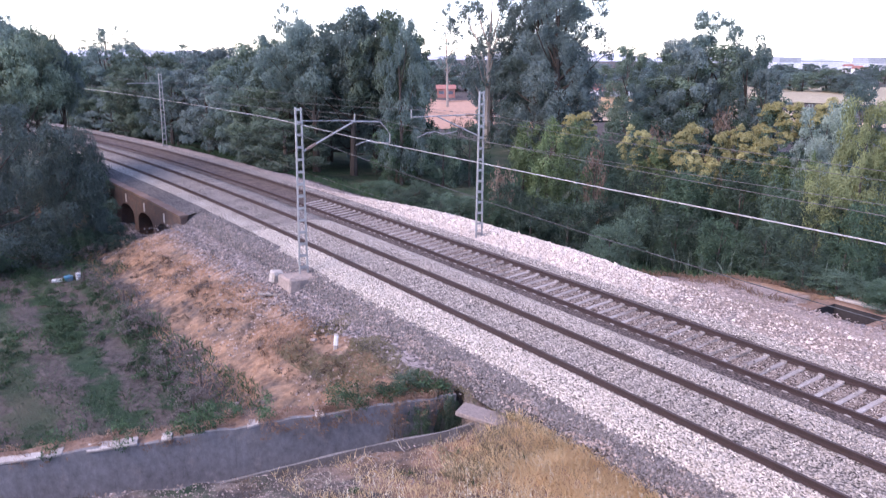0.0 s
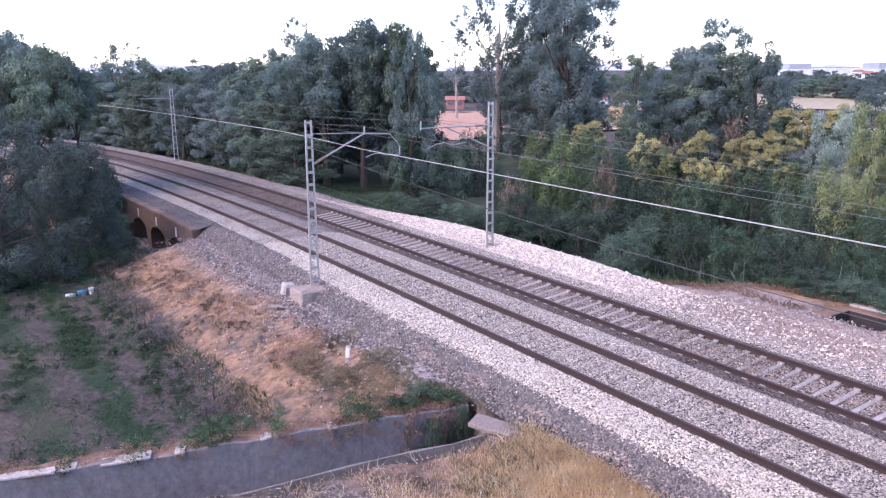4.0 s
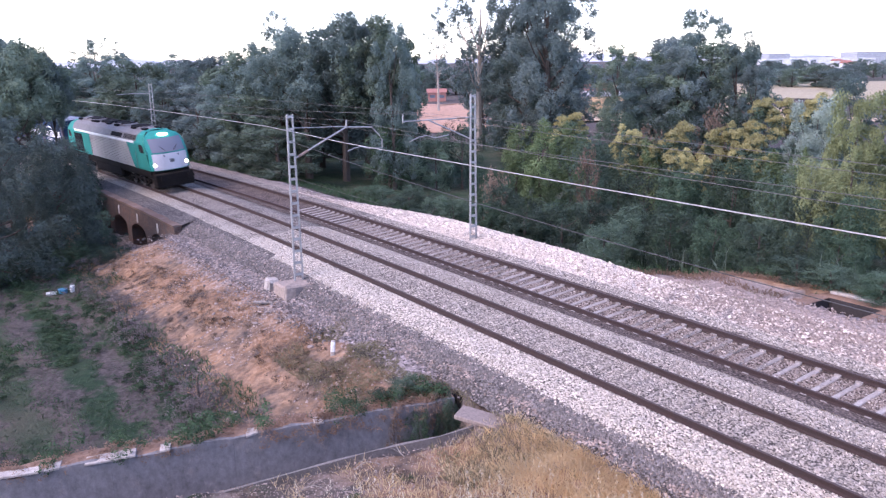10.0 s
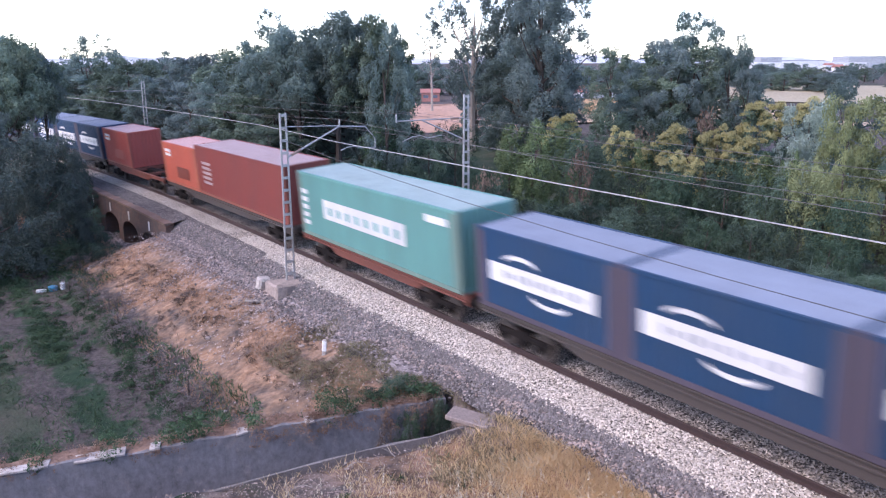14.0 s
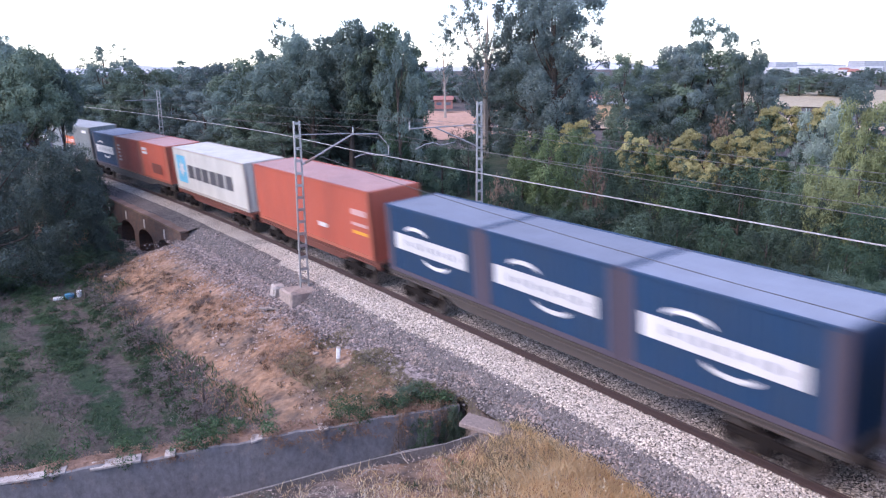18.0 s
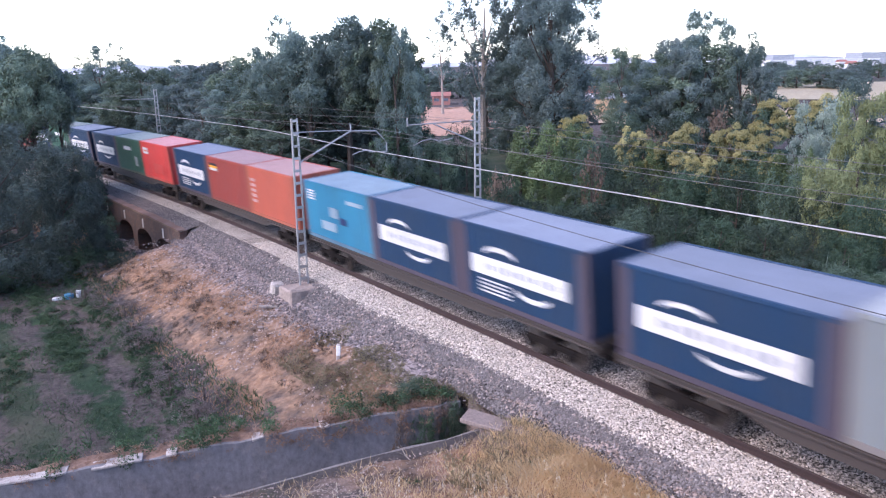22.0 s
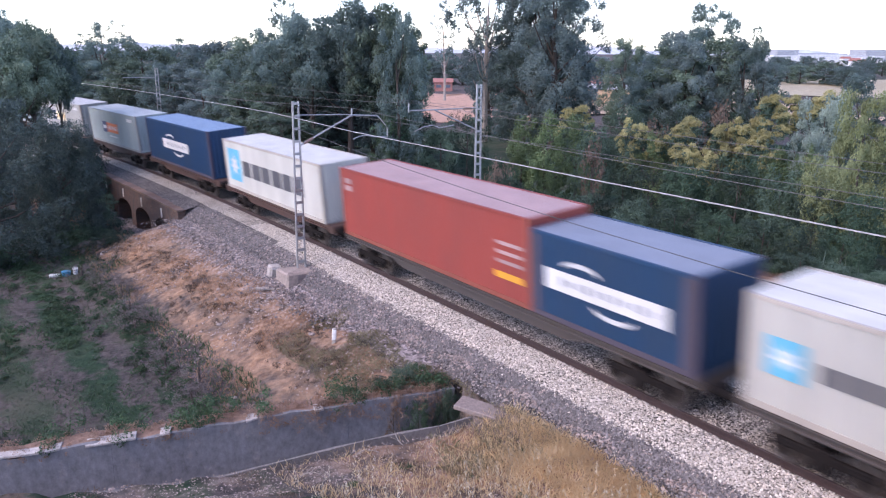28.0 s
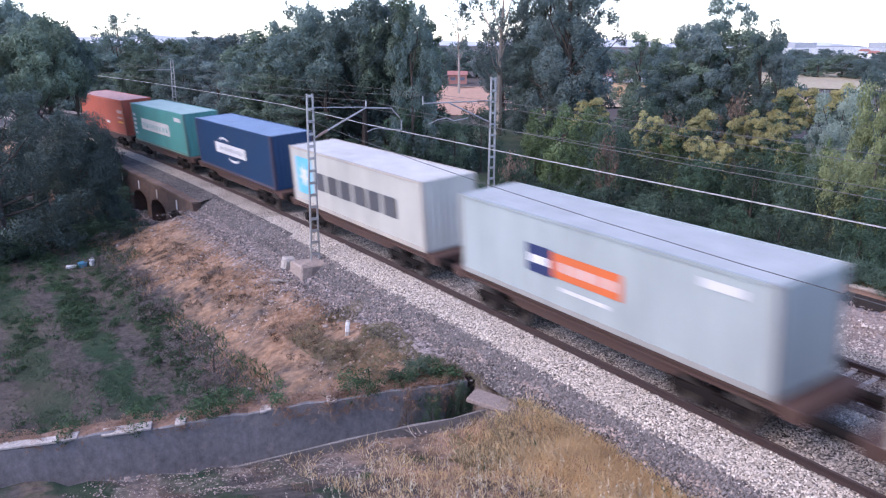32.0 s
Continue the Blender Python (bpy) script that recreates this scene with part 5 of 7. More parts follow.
            pts.append((a - w / 2 + r * math.sin(t), mid + 0.05 + r * math.cos(t)))
        plate(ob, "white_star", pts, MARK_WHITE, y=1.2265)
        x = a - w - 0.35
        lw = (x + L * 0.72) / 6
        hh = 0.48 if feet == 40 else 0.24
        for k in range(6):
            plate(ob, "dark_bar", rect(x - (k + 0.8) * lw, x - k * lw, mid - hh * 0.85, mid + hh * 0.85), MARK_GREY)
    if style in ("flag", "flag_yellow"):
        second = MARK_ORANGE if style == "flag" else MARK_YELLOW
        plate(ob, "navy_block", rect(L * 0.22, L * 0.41, mid - 0.42, mid + 0.45), MARK_NAVY)
        plate(ob, "pale_bar", rect(L * 0.24, L * 0.39, mid - 0.12, mid + 0.14), MARK_WHITE, y=1.2265)
        plate(ob, "bright_block", rect(-L * 0.24, L * 0.22, mid - 0.36, mid + 0.4), second, "bright lettering panel")
        for k in range(5):
            plate(ob, "pale_bar", rect(-L * 0.2 + k * L * 0.08, -L * 0.16 + k * L * 0.08, mid - 0.14, mid + 0.16), MARK_WHITE if style == "flag" else MARK_AMBER, y=1.2265)
        plate(ob, "white_line", rect(-L * 0.16, L * 0.16, mid - 0.72, mid - 0.6), MARK_WHITE)
        plate(ob, "white_mark", rect(-L * 0.86, -L * 0.66, tall - 0.55, tall - 0.32), MARK_WHITE)
    if style == "wide_band":
        plate(ob, "white_band", rect(-L * 0.45, L * 0.62, mid - 0.4, mid + 0.44), MARK_WHITE, "white painted band")
        for k in range(8):
            plate(ob, "green_bar", rect(-L * 0.38 + k * L * 0.125, -L * 0.335 + k * L * 0.125, mid - 0.2, mid + 0.14), MARK_TEAL, y=1.2265)
        for z in (0.5, 0.85, 1.2, 1.55, 1.9):
            plate(ob, "white_mark", rect(L * 0.86, L * 0.95, z, z + 0.2), MARK_WHITE)
        plate(ob, "white_mark", rect(-L * 0.9, -L * 0.68, tall - 0.62, tall - 0.35), MARK_WHITE)
    if style == "corner_mark":
        plate(ob, "white_mark", rect(L * 0.45, L * 0.82, tall - 0.85, tall - 0.4), MARK_WHITE)
        plate(ob, "pale_bar", rect(L * 0.5, L * 0.78, tall - 0.68, tall - 0.58), MARK_ORANGE, y=1.2265)
        plate(ob, "dark_panel", rect(-L * 0.5, L * 0.2, 0.5, 1.2), MARK_RUST if key in ("orange",) else PAINT[key], y=1.2225)
    if style == "middle_mark":
        plate(ob, "white_mark", rect(-L * 0.2, L * 0.35, tall - 0.9, tall - 0.62), MARK_WHITE)
        plate(ob, "pale_mark", rect(-L * 0.62, -L * 0.4, 0.6, 1.3), ROOFS[key])
    if style == "column":
        for z in (0.7, 0.98, 1.26, 1.54, 1.82):
            plate(ob, "pale_mark", rect(L * 0.62, L * 0.84, z, z + 0.16), ROOFS[key])
    if style == "tricolour":
        plate(ob, "dark_bar", rect(L * 0.45, L * 0.85, tall - 0.5, tall - 0.36), MARK_BLACK)
        plate(ob, "yellow_bar", rect(L * 0.45, L * 0.85, tall - 0.64, tall - 0.5), MARK_AMBER)
        plate(ob, "white_bar", rect(L * 0.45, L * 0.85, tall - 0.78, tall - 0.64), MARK_WHITE)
    if style == "small_marks":
        plate(ob, "white_mark", rect(-L * 0.34, -L * 0.2, 0.75, 0.95), MARK_WHITE)
        for z in (1.3, 0.95):
            plate(ob, "pale_mark", rect(-L * 0.95, -L * 0.74, z, z + 0.14), MARK_AMBER if z < 1 else ROOFS[key])
        plate(ob, "white_mark", rect(-L * 0.95, -L * 0.74, 1.75, 2.0), ROOFS[key])
    if style == "low_mark":
        for z in (tall - 0.6, tall - 0.9):
            plate(ob, "pale_mark", rect(L * 0.84, L * 0.94, z, z + 0.22), ROOFS[key])
        plate(ob, "amber_mark", rect(-L * 0.95, -L * 0.72, 0.7, 0.92), MARK_AMBER)
        for z in (1.2, 1.5, 1.8):
            plate(ob, "pale_mark", rect(-L * 0.95, -L * 0.74, z, z + 0.12), ROOFS[key])
    if style == "patches":
        for z in (tall - 0.8, tall - 0.68, tall - 0.56, tall - 0.44):
            plate(ob, "white_line", rect(L * 0.66, L * 0.88, z, z + 0.07), MARK_WHITE)
        plate(ob, "pale_mark", rect(-L * 0.05, L * 0.2, mid - 0.1, mid + 0.35), ROOFS[key])
        plate(ob, "pale_mark", rect(L * 0.05, L * 0.5, mid - 0.75, mid - 0.35), ROOFS[key])
        plate(ob, "pale_mark", rect(-L * 0.8, -L * 0.35, tall - 0.62, tall - 0.45), ROOFS[key])
        plate(ob, "navy_mark", rect(-L * 0.3, -L * 0.1, mid - 0.3, mid), MARK_NAVY)
    tagged(ob, "%s corrugated steel shipping container on a flat wagon" % SPOKEN[key], "container", group="containers on the train")
    return ob


def band_letters(ob, x0, w, mid):
    """Worn grey bars for the lettering on the white band."""
    for k in range(11):
        a, tall = 0.08 + 0.074 * k, 0.09 + 0.05 * ((k * 5) % 3) / 2
        plate(ob, "grey_bar", rect(x0 + a * w, x0 + (a + 0.028 + 0.02 * (k % 2)) * w, mid - tall, mid + tall - 0.02), MARK_WORN, y=1.2265)


def container_lines(ob, L, mid):
    x0, x1 = -L * 0.72, L * 0.78
    z0, z1 = (mid - 0.32, mid + 0.3)
    w = x1 - x0
    plate(ob, "white_band", rect(x0, x1, z0, z1), MARK_WHITE, "white painted band")
    band_letters(ob, x0, w, mid)
    plate(ob, "upper_arc", crescent(w * 0.2, z1 + 0.12, w * 0.36, 0.3, 1), MARK_WHITE)
    plate(ob, "lower_arc", crescent(-w * 0.14, z0 - 0.16, w * 0.36, 0.3, -1), MARK_WHITE)
    for k in range(4):
        plate(ob, "white_line", rect(w * 0.1, w * 0.44, z0 - 0.2 - k * 0.13, z0 - 0.14 - k * 0.13), MARK_WHITE)


MADE = {}


def put_container(key, feet, style, middle):
    tall = 2.591 if feet == 20 else (2.7 if key in ("white", "light", "pale") else 2.85)
    src = MADE.get((key, feet, style))
    ob = copy_thing(src, Matrix.Identity(4)) if src else container(key, feet, tall, style)
    MADE.setdefault((key, feet, style), ob)
    return ride(ob, middle, 0.45 * (6.058 if feet == 20 else 12.192), FLOOR + 0.02)


# ---- flat wagons ----
SILL = paint("wagon_sill", (0.075, 0.06, 0.054), 0.5, 0.8)
RED_SILL = paint("wagon_red", (0.19, 0.062, 0.044), 0.7, 0.8)
RUSTY = paint("wagon_rusty", (0.085, 0.045, 0.036), 0.6, 0.8)
WHEEL = surface("wheel_steel", (0.11, 0.09, 0.08), (0.07, 0.055, 0.05), rough=0.6, metal=0.4, grain=20)


def wheel_mesh(r):
    bm = bmesh.new()
    for y0, y1, rr in ((-0.065, 0.05, r), (0.05, 0.085, r + 0.03)):
        a = [bm.verts.new((rr * math.cos(t), y0, rr * math.sin(t))) for t in np.linspace(0, 2 * math.pi, 20, endpoint=False)]
        b = [bm.verts.new((rr * math.cos(t), y1, rr * math.sin(t))) for t in np.linspace(0, 2 * math.pi, 20, endpoint=False)]
        for k in range(20):
            bm.faces.new((a[k], a[(k + 1) % 20], b[(k + 1) % 20], b[k]))
        bm.faces.new(a[::-1])
        bm.faces.new(b)
    tube(bm, [(0, -0.12, 0), (0, 0, 0)], 0.12, 10)
    return mesh_of(bm, "wheel", WHEEL)


WHEELS = {0.46: wheel_mesh(0.46), 0.53: wheel_mesh(0.53)}


def bogie(parent, x, axles, r, mat):
    bm = bmesh.new()
    half = axles[-1]
    for sy in (-1, 1):
        box(bm, -half - 0.35, half + 0.35, min(sy * 0.98, sy * 1.1), max(sy * 0.98, sy * 1.1), r + 0.02, r + 0.2, 0.02)
        for a in axles:
            box(bm, a - 0.16, a + 0.16, min(sy * 0.96, sy * 1.16), max(sy * 0.96, sy * 1.16), r - 0.16, r + 0.14, 0.03)
        for a, b in zip(axles, axles[1:]):
            box(bm, (a + b) / 2 - 0.28, (a + b) / 2 + 0.28, min(sy * 0.95, sy * 1.14), max(sy * 0.95, sy * 1.14), r - 0.2, r + 0.32, 0.03)
    box(bm, -0.25, 0.25, -0.95, 0.95, r + 0.1, r + 0.38, 0.03)
    bg = part("bogie", bm, mat, parent, "dirty black bogie")
    bg.location = (x, 0, 0)
    for a in axles:
        for sy in (-1, 1):
            w = new("wheel", WHEELS[r])
            w.parent = bg
            w.matrix_basis = Matrix.Translation((a, sy * GAUGE / 2, r)) @ Matrix.Rotation(0 if sy < 0 else math.pi, 4, "Z")
        bm = bmesh.new()
        tube(bm, [(a, -0.85, r), (a, 0.85, r)], 0.08, 8)
        part("axle", bm, WHEEL, bg)
    return bg


def wagon(length, over, mat):
    """A skeletal container flat: side sills, cross beams, buffers and two bogies."""
    ob = tagged(new("flat_wagon"), "rust-brown skeletal container flat wagon" if mat is not SILL else "dirty grey-brown container flat wagon", "wagon", group="wagons of the train")
    L = length / 2
    for sy in (-1, 1):
        bm = bmesh.new()
        y0, y1 = sy * 1.2, sy * 1.05
        box(bm, -L, L, min(y0, y1), max(y0, y1), 0.98, 1.05, 0.01)
        box(bm, -L, L, min(y0, y1), max(y0, y1), 1.13, 1.18, 0.01)
        box(bm, -L, L, min(sy * 1.14, sy * 1.1), max(sy * 1.14, sy * 1.1), 1.05, 1.13)
        depth = [(-L * 0.62, 1.0), (-L * 0.5, 0.72), (L * 0.5, 0.72), (L * 0.62, 1.0)]
        v = [[bm.verts.new((x, sy * y, z)) for x, z in depth] for y in (1.08, 1.14)]
        bm.faces.new(v[0])
        bm.faces.new(v[1][::-1])
        for k in range(4):
            bm.faces.new((v[0][k], v[1][k], v[1][(k + 1) % 4], v[0][(k + 1) % 4]))
        part("side_sill", bm, mat, ob)
    for i in range(int(length / 3) + 1):
        x = -L + 0.12 + i * (length - 0.24) / int(length / 3)
        bm = bmesh.new()
        box(bm, x - 0.1, x + 0.1, -1.05, 1.05, 0.95, 1.16, 0.01)
        part("cross_beam", bm, mat, ob)
    bm = bmesh.new()
    box(bm, -L, L, -0.22, 0.22, 0.85, 1.1, 0.02)
    part("centre_sill", bm, BLACK, ob)
    for sx in (-1, 1):
        bm = bmesh.new()
        x0, x1 = sx * L, sx * (L + over - 0.55)
        box(bm, min(x0, x1), max(x0, x1), -1.15, 1.15, 0.85, 1.2, 0.02)
        part("headstock", bm, mat, ob)
        for sy in (-1, 1):
            bm = bmesh.new()
            tube(bm, [(sx * (L + over - 0.56), sy * 0.95, 1.02), (sx * (L + over - 0.05), sy * 0.95, 1.02)], 0.1, 10)
            tube(bm, [(sx * (L + over - 0.06), sy * 0.95, 1.02), (sx * (L + over - 0.01), sy * 0.95, 1.02)], 0.23, 14)
            part("buffer", bm, BLACK, ob)
    bx = L - 1.9
    for sx in (-1, 1):
        bogie(ob, sx * bx, (-0.9, 0.9), 0.46, BLACK)
    for x in (-1.2, 0.6):
        bm = bmesh.new()
        box(bm, x, x + 1.3, -0.7, 0.7, 0.45, 0.85, 0.08)
        part("brake_gear", bm, BLACK, ob)
    return ob


WAGON_FOR = {}


def put_wagon(size, middle):
    length, over, mat = {60: (18.35, 0.68, SILL), 40: (12.25, 0.72, RED_SILL), 41: (12.25, 1.22, RUSTY)}[size]
    src = WAGON_FOR.get(size)
    ob = copy_thing(src, Matrix.Identity(4)) if src else wagon(length, over, mat)
    WAGON_FOR.setdefault(size, ob)
    ride(ob, middle, length / 2 - 1.9)


LOADS = [  # metres from the engine's rear end to the wagon's front, its size, and its containers from front to rear
    (1.2, 60, "navy20bandlines navy20band navy20band"), (20.45, 40, "green40wide"), (34.2, 60, "dark_red40column orange20corner"), (53.75, 40, "- red20corner"),
    (67.0, 60, "navy20band navy20bandlines navy20bandlines"), (86.15, 60, "navy20band navy20band navy20band"), (105.75, 40, "orange40small"), (119.45, 40, "white40star"),
    (133.1, 60, "orange20corner dark_red20column navy20band"), (152.35, 60, "grey40flag navy20band"), (171.75, 60, "navy20bandlines navy20band sky20patches"), (191.15, 60, "orange20column red20tricolour navy20bandlines"),
    (210.65, 60, "scarlet20corner forest20middle navy20band"), (230.1, 60, "navy20band forest20middle navy20bandlines"), (249.4, 60, "dark_red20corner white40star"),
    (268.8, 60, "white40star white20star"), (288.4, 60, "navy20band red40low"), (308.7, 41, "white40star"), (323.45, 41, "deep40band"), (338.2, 41, "light40flag"), (352.95, 41, "pale40yellow"),
    (367.7, 41, "light40flag"), (382.4, 41, "white40star"), (397.2, 41, "deep40band"), (411.95, 41, "teal40wide"), (426.7, 41, "orange40small")]
STYLES = {"bandlines": "band_lines", "band": "band", "wide": "wide_band", "column": "column", "corner": "corner_mark", "small": "small_marks", "star": "star", "flag": "flag", "yellow": "flag_yellow", "tricolour": "tricolour", "middle": "middle_mark", "patches": "patches", "low": "low_mark"}
for front, size, row in LOADS:
    span = 18.35 if size == 60 else 12.25
    put_wagon(size, front + span / 2)
    u = front + 0.02
    for word in row.split():
        if word == "-":
            u += 6.1
            continue
        feet = 20 if "20" in word else 40
        key, st = word.split(str(feet))
        ln = 6.058 if feet == 20 else 12.192
        put_container(key, feet, STYLES[st], u + ln / 2)
        u += ln + 0.06


# ---- locomotive ----
TURQUOISE = paint("engine_turquoise", (0.0, 0.275, 0.238), 0.02, 0.6)
TURQUOISE.node_tree.nodes["Principled BSDF"].inputs["Specular IOR Level"].default_value = 0.06
SILVER = paint("engine_silver", (0.6, 0.56, 0.535), 0.08, 0.5)
ENGINE_WHITE = paint("engine_white", (0.8, 0.8, 0.8), 0.04, 0.4)
ENGINE_ROOF = surface("engine_roof", (0.2, 0.185, 0.19), (0.12, 0.11, 0.115), rough=0.7, grain=6, large=0.6, third=(0.06, 0.055, 0.06), bump=0.1)
ENGINE_DARK = surface("engine_dark", (0.016, 0.016, 0.019), (0.01, 0.01, 0.012), rough=0.9, grain=8, bump=0.1)
ENGINE_DARK.node_tree.nodes["Principled BSDF"].inputs["Specular IOR Level"].default_value = 0.05
NOSE_PALE = paint("engine_nose", (0.58, 0.56, 0.6), 0.05, 0.45)
# glass with a raised base colour: the sky's reflection is painted in
SKY_GLASS, _g, _b = shader("sky_glass")
_b.inputs["Base Color"].default_value = (0.16, 0.165, 0.2, 1)
_b.inputs["Roughness"].default_value = 0.08
SIDE_GLASS, _g, _b = shader("side_glass")
_b.inputs["Base Color"].default_value = (0.02, 0.022, 0.028, 1)
_b.inputs["Roughness"].default_value = 0.12
LAMP = glow("headlamp_glow", (1.0, 0.95, 0.85), 14)
SECTION = [(1.38, 1.24), (1.42, 1.45), (1.42, 3.0), (1.385, 3.17), (1.13, 3.78), (0.83, 4.02), (0.4, 4.09), (0.0, 4.11)]


def cab_x(z, y):
    """How far the nose reaches at that height and width, from the cab's middle outwards."""
    f = np.interp(z, [0.9, 1.3, 2.35, 2.5, 3.55, 3.9, 4.11], [10.9, 11.0, 10.98, 10.9, 10.15, 9.6, 8.9])
    return f - 0.62 * (abs(y) / 1.42) ** 2.6


def skin(bm, x0s, x1s, ks, sy, mat=0):
    """Strip of the body between two ends (functions or numbers), over points ks of the section."""
    rows = []
    for k in ks:
        y, z = SECTION[k]
        a = x0s(z, y) if callable(x0s) else x0s
        b = x1s(z, y) if callable(x1s) else x1s
        rows.append([bm.verts.new((a + (b - a) * t, sy * y, z)) for t in (0, 0.25, 0.5, 0.75, 1)])
    for r0, r1 in zip(rows, rows[1:]):
        for k in range(4):
            bm.faces.new((r0[k], r0[k + 1], r1[k + 1], r1[k])).material_index = mat


def locomotive():
    ob = tagged(new("locomotive"), "turquoise and silver diesel locomotive with lit headlamps", "locomotive")
    front, rear = lambda z, y: -cab_x(z, y), lambda z, y: cab_x(z, y)
    slant = lambda z, y: -7.35 + (z - 1.0) * 0.62
    for sy in (-1, 1):
        for nm, a, b in (("cab_side", front, slant), ("cab_side", 3.4, rear)):
            bm = bmesh.new()
            skin(bm, a, b, (0, 1, 2), sy)
            part(nm, bm, TURQUOISE, ob, "turquoise cab side")
        bm = bmesh.new()
        n = 15
        for i in range(n):
            z0, z1 = 1.25 + i * 1.75 / n, 1.25 + (i + 1) * 1.75 / n
            zs = (z0, z0 + 0.05, z0 + 0.055, z1 - 0.005, z1)
            ys = (1.34, 1.34, 1.43, 1.43, 1.34)
            for (za, ya), (zb, yb) in zip(zip(zs, ys), list(zip(zs, ys))[1:]):
                bm.faces.new([bm.verts.new(p) for p in ((slant(za, 0), sy * ya, za), (3.4, sy * ya, za), (3.4, sy * yb, zb), (slant(zb, 0), sy * yb, zb))])
        part("ribbed_side", bm, SILVER, ob, "silver ribbed side panel")
        bm = bmesh.new()
        skin(bm, lambda z, y: -7.7, 7.9, (2, 3), sy)
        part("white_stripe", bm, ENGINE_WHITE, ob, "white stripe under the roof")
        for a, b in ((front, -7.7), (7.9, rear)):
            bm = bmesh.new()
            skin(bm, a, b, (2, 3), sy)
            part("cab_stripe", bm, TURQUOISE, ob)
        bm = bmesh.new()
        skin(bm, -8.1, 8.4, (3, 4, 5, 6, 7), sy)
        part("roof", bm, ENGINE_ROOF, ob, "dusty grey roof")
        for a, b in ((front, -8.1), (8.4, rear)):
            bm = bmesh.new()
            skin(bm, a, b, (3, 4, 5, 6, 7), sy)
            part("cab_roof", bm, TURQUOISE, ob, "turquoise cab roof")
        # dark openings on the slope of the roof
        for x0, x1, nm in ((-4.9, -2.3, "roof_opening"), (-8.0, -5.35, "roof_grille")):
            bm = bmesh.new()
            pts = [(y + 0.012, z + 0.012) for y, z in ((1.345, 3.27), (1.186, 3.65))]
            vs = [bm.verts.new((x, sy * y, z)) for y, z in pts for x in (x0, x1)]
            bm.faces.new((vs[0], vs[1], vs[3], vs[2]))
            gr = part(nm, bm, ENGINE_DARK, ob)
            if nm == "roof_grille":
                for k in range(5):
                    t = (k + 0.75) / 5.5
                    y, z = 1.357 - 0.159 * t, 3.282 + 0.38 * t
                    bm = bmesh.new()
                    box(bm, x0, x1, min(sy * y, sy * (y + 0.03)), max(sy * y, sy * (y + 0.03)), z - 0.008, z + 0.012)
                    part("slat", bm, ENGINE_ROOF, gr)
        bm = bmesh.new()
        flat(bm, rect(5.6, 8.0, 1.4, 2.86), 1.428, sy)
        part("side_grille", bm, ENGINE_DARK, ob, "dark air intake panel")
        for x0, x1 in ((-9.7, -8.8), (8.9, 9.7)):
            bm = bmesh.new()
            flat(bm, [(x0, 2.58), (x0 + 0.1, 2.46), (x1 - 0.05, 2.46), (x1 + 0.1, 2.62), (x1 + 0.12, 2.98), (x0 + 0.3, 2.98), (x0 + 0.05, 2.76)], 1.43, sy)
            part("cab_window", bm, SIDE_GLASS, ob)
        bm = bmesh.new()
        tube(bm, [(-8.0, sy * 1.46, 1.35), (-8.0, sy * 1.46, 2.5)], 0.02, 6)
        part("handrail", bm, STEEL_BAR, ob)
        bm = bmesh.new()
        box(bm, -10.2, 10.2, min(sy * 1.36, sy * 1.3), max(sy * 1.36, sy * 1.3), 0.98, 1.23, 0.02)
        part("underframe_side", bm, BLACK, ob)
        for x in (-11.1, 11.1):
            bm = bmesh.new()
            sx = 1 if x > 0 else -1
            tube(bm, [(x, sy * 0.95, 0.98), (x + sx * 0.45, sy * 0.95, 0.98)], 0.11, 10)
            tube(bm, [(x + sx * 0.45, sy * 0.95, 0.98), (x + sx * 0.5, sy * 0.95, 0.98)], 0.25, 14)
            part("buffer", bm, BLACK, ob)
    # the two ends: pale panel, windscreen, turquoise frame
    for sx in (-1, 1):
        lvl = [0.98, 1.25, 1.7, 2.3, 2.5, 3.0, 3.55, 3.8, 4.0, 4.11]
        for nm, z0, z1, y1, mat, lab in (("front_panel", 1.28, 2.42, 1.22, NOSE_PALE, "pale lavender-white front panel"), ("windscreen", 2.5, 3.45, 1.16, SKY_GLASS, "windscreen with the sky's reflection in its colour"), ("nose_shell", 1.24, 4.05, 1.42, TURQUOISE, "")):
            bm = bmesh.new()
            zs = [z0 + (z1 - z0) * k / 8 for k in range(9)]
            out = 0.02 if nm != "nose_shell" else -0.004
            rows = []
            for z in zs:
                half = float(np.interp(z, [p[1] for p in SECTION], [p[0] for p in SECTION]))
                w = min(y1, half) if nm == "nose_shell" else min(y1, half - 0.1)
                rows.append([bm.verts.new((sx * (cab_x(z, w * t) + out), w * t, z)) for t in np.linspace(-1, 1, 11)])
            for r0, r1 in zip(rows, rows[1:]):
                for k in range(10):
                    bm.faces.new((r0[k], r0[k + 1], r1[k + 1], r1[k]))
            part(nm, bm, mat, ob, lab, smooth=True)
        for sy in (-1, 1):
            bm = bmesh.new()
            x = cab_x(1.72, 1.12)
            tube(bm, [(sx * (x - 0.05), sy * 1.12, 1.72), (sx * (x + 0.07), sy * 1.12, 1.72)], 0.07, 14)
            part("headlamp", bm, LAMP if sx < 0 else SKY_GLASS, ob, "lit white headlamp" if sx < 0 else "")
        bm = bmesh.new()
        x = cab_x(3.72, 0)
        box(bm, min(sx * (x - 0.15), sx * (x + 0.1)), max(sx * (x - 0.15), sx * (x + 0.1)), -0.3, 0.3, 3.6, 3.82, 0.05)
        part("headlamp", bm, LAMP if sx < 0 else SKY_GLASS, ob, "lit white headlamp over the windscreen" if sx < 0 else "")
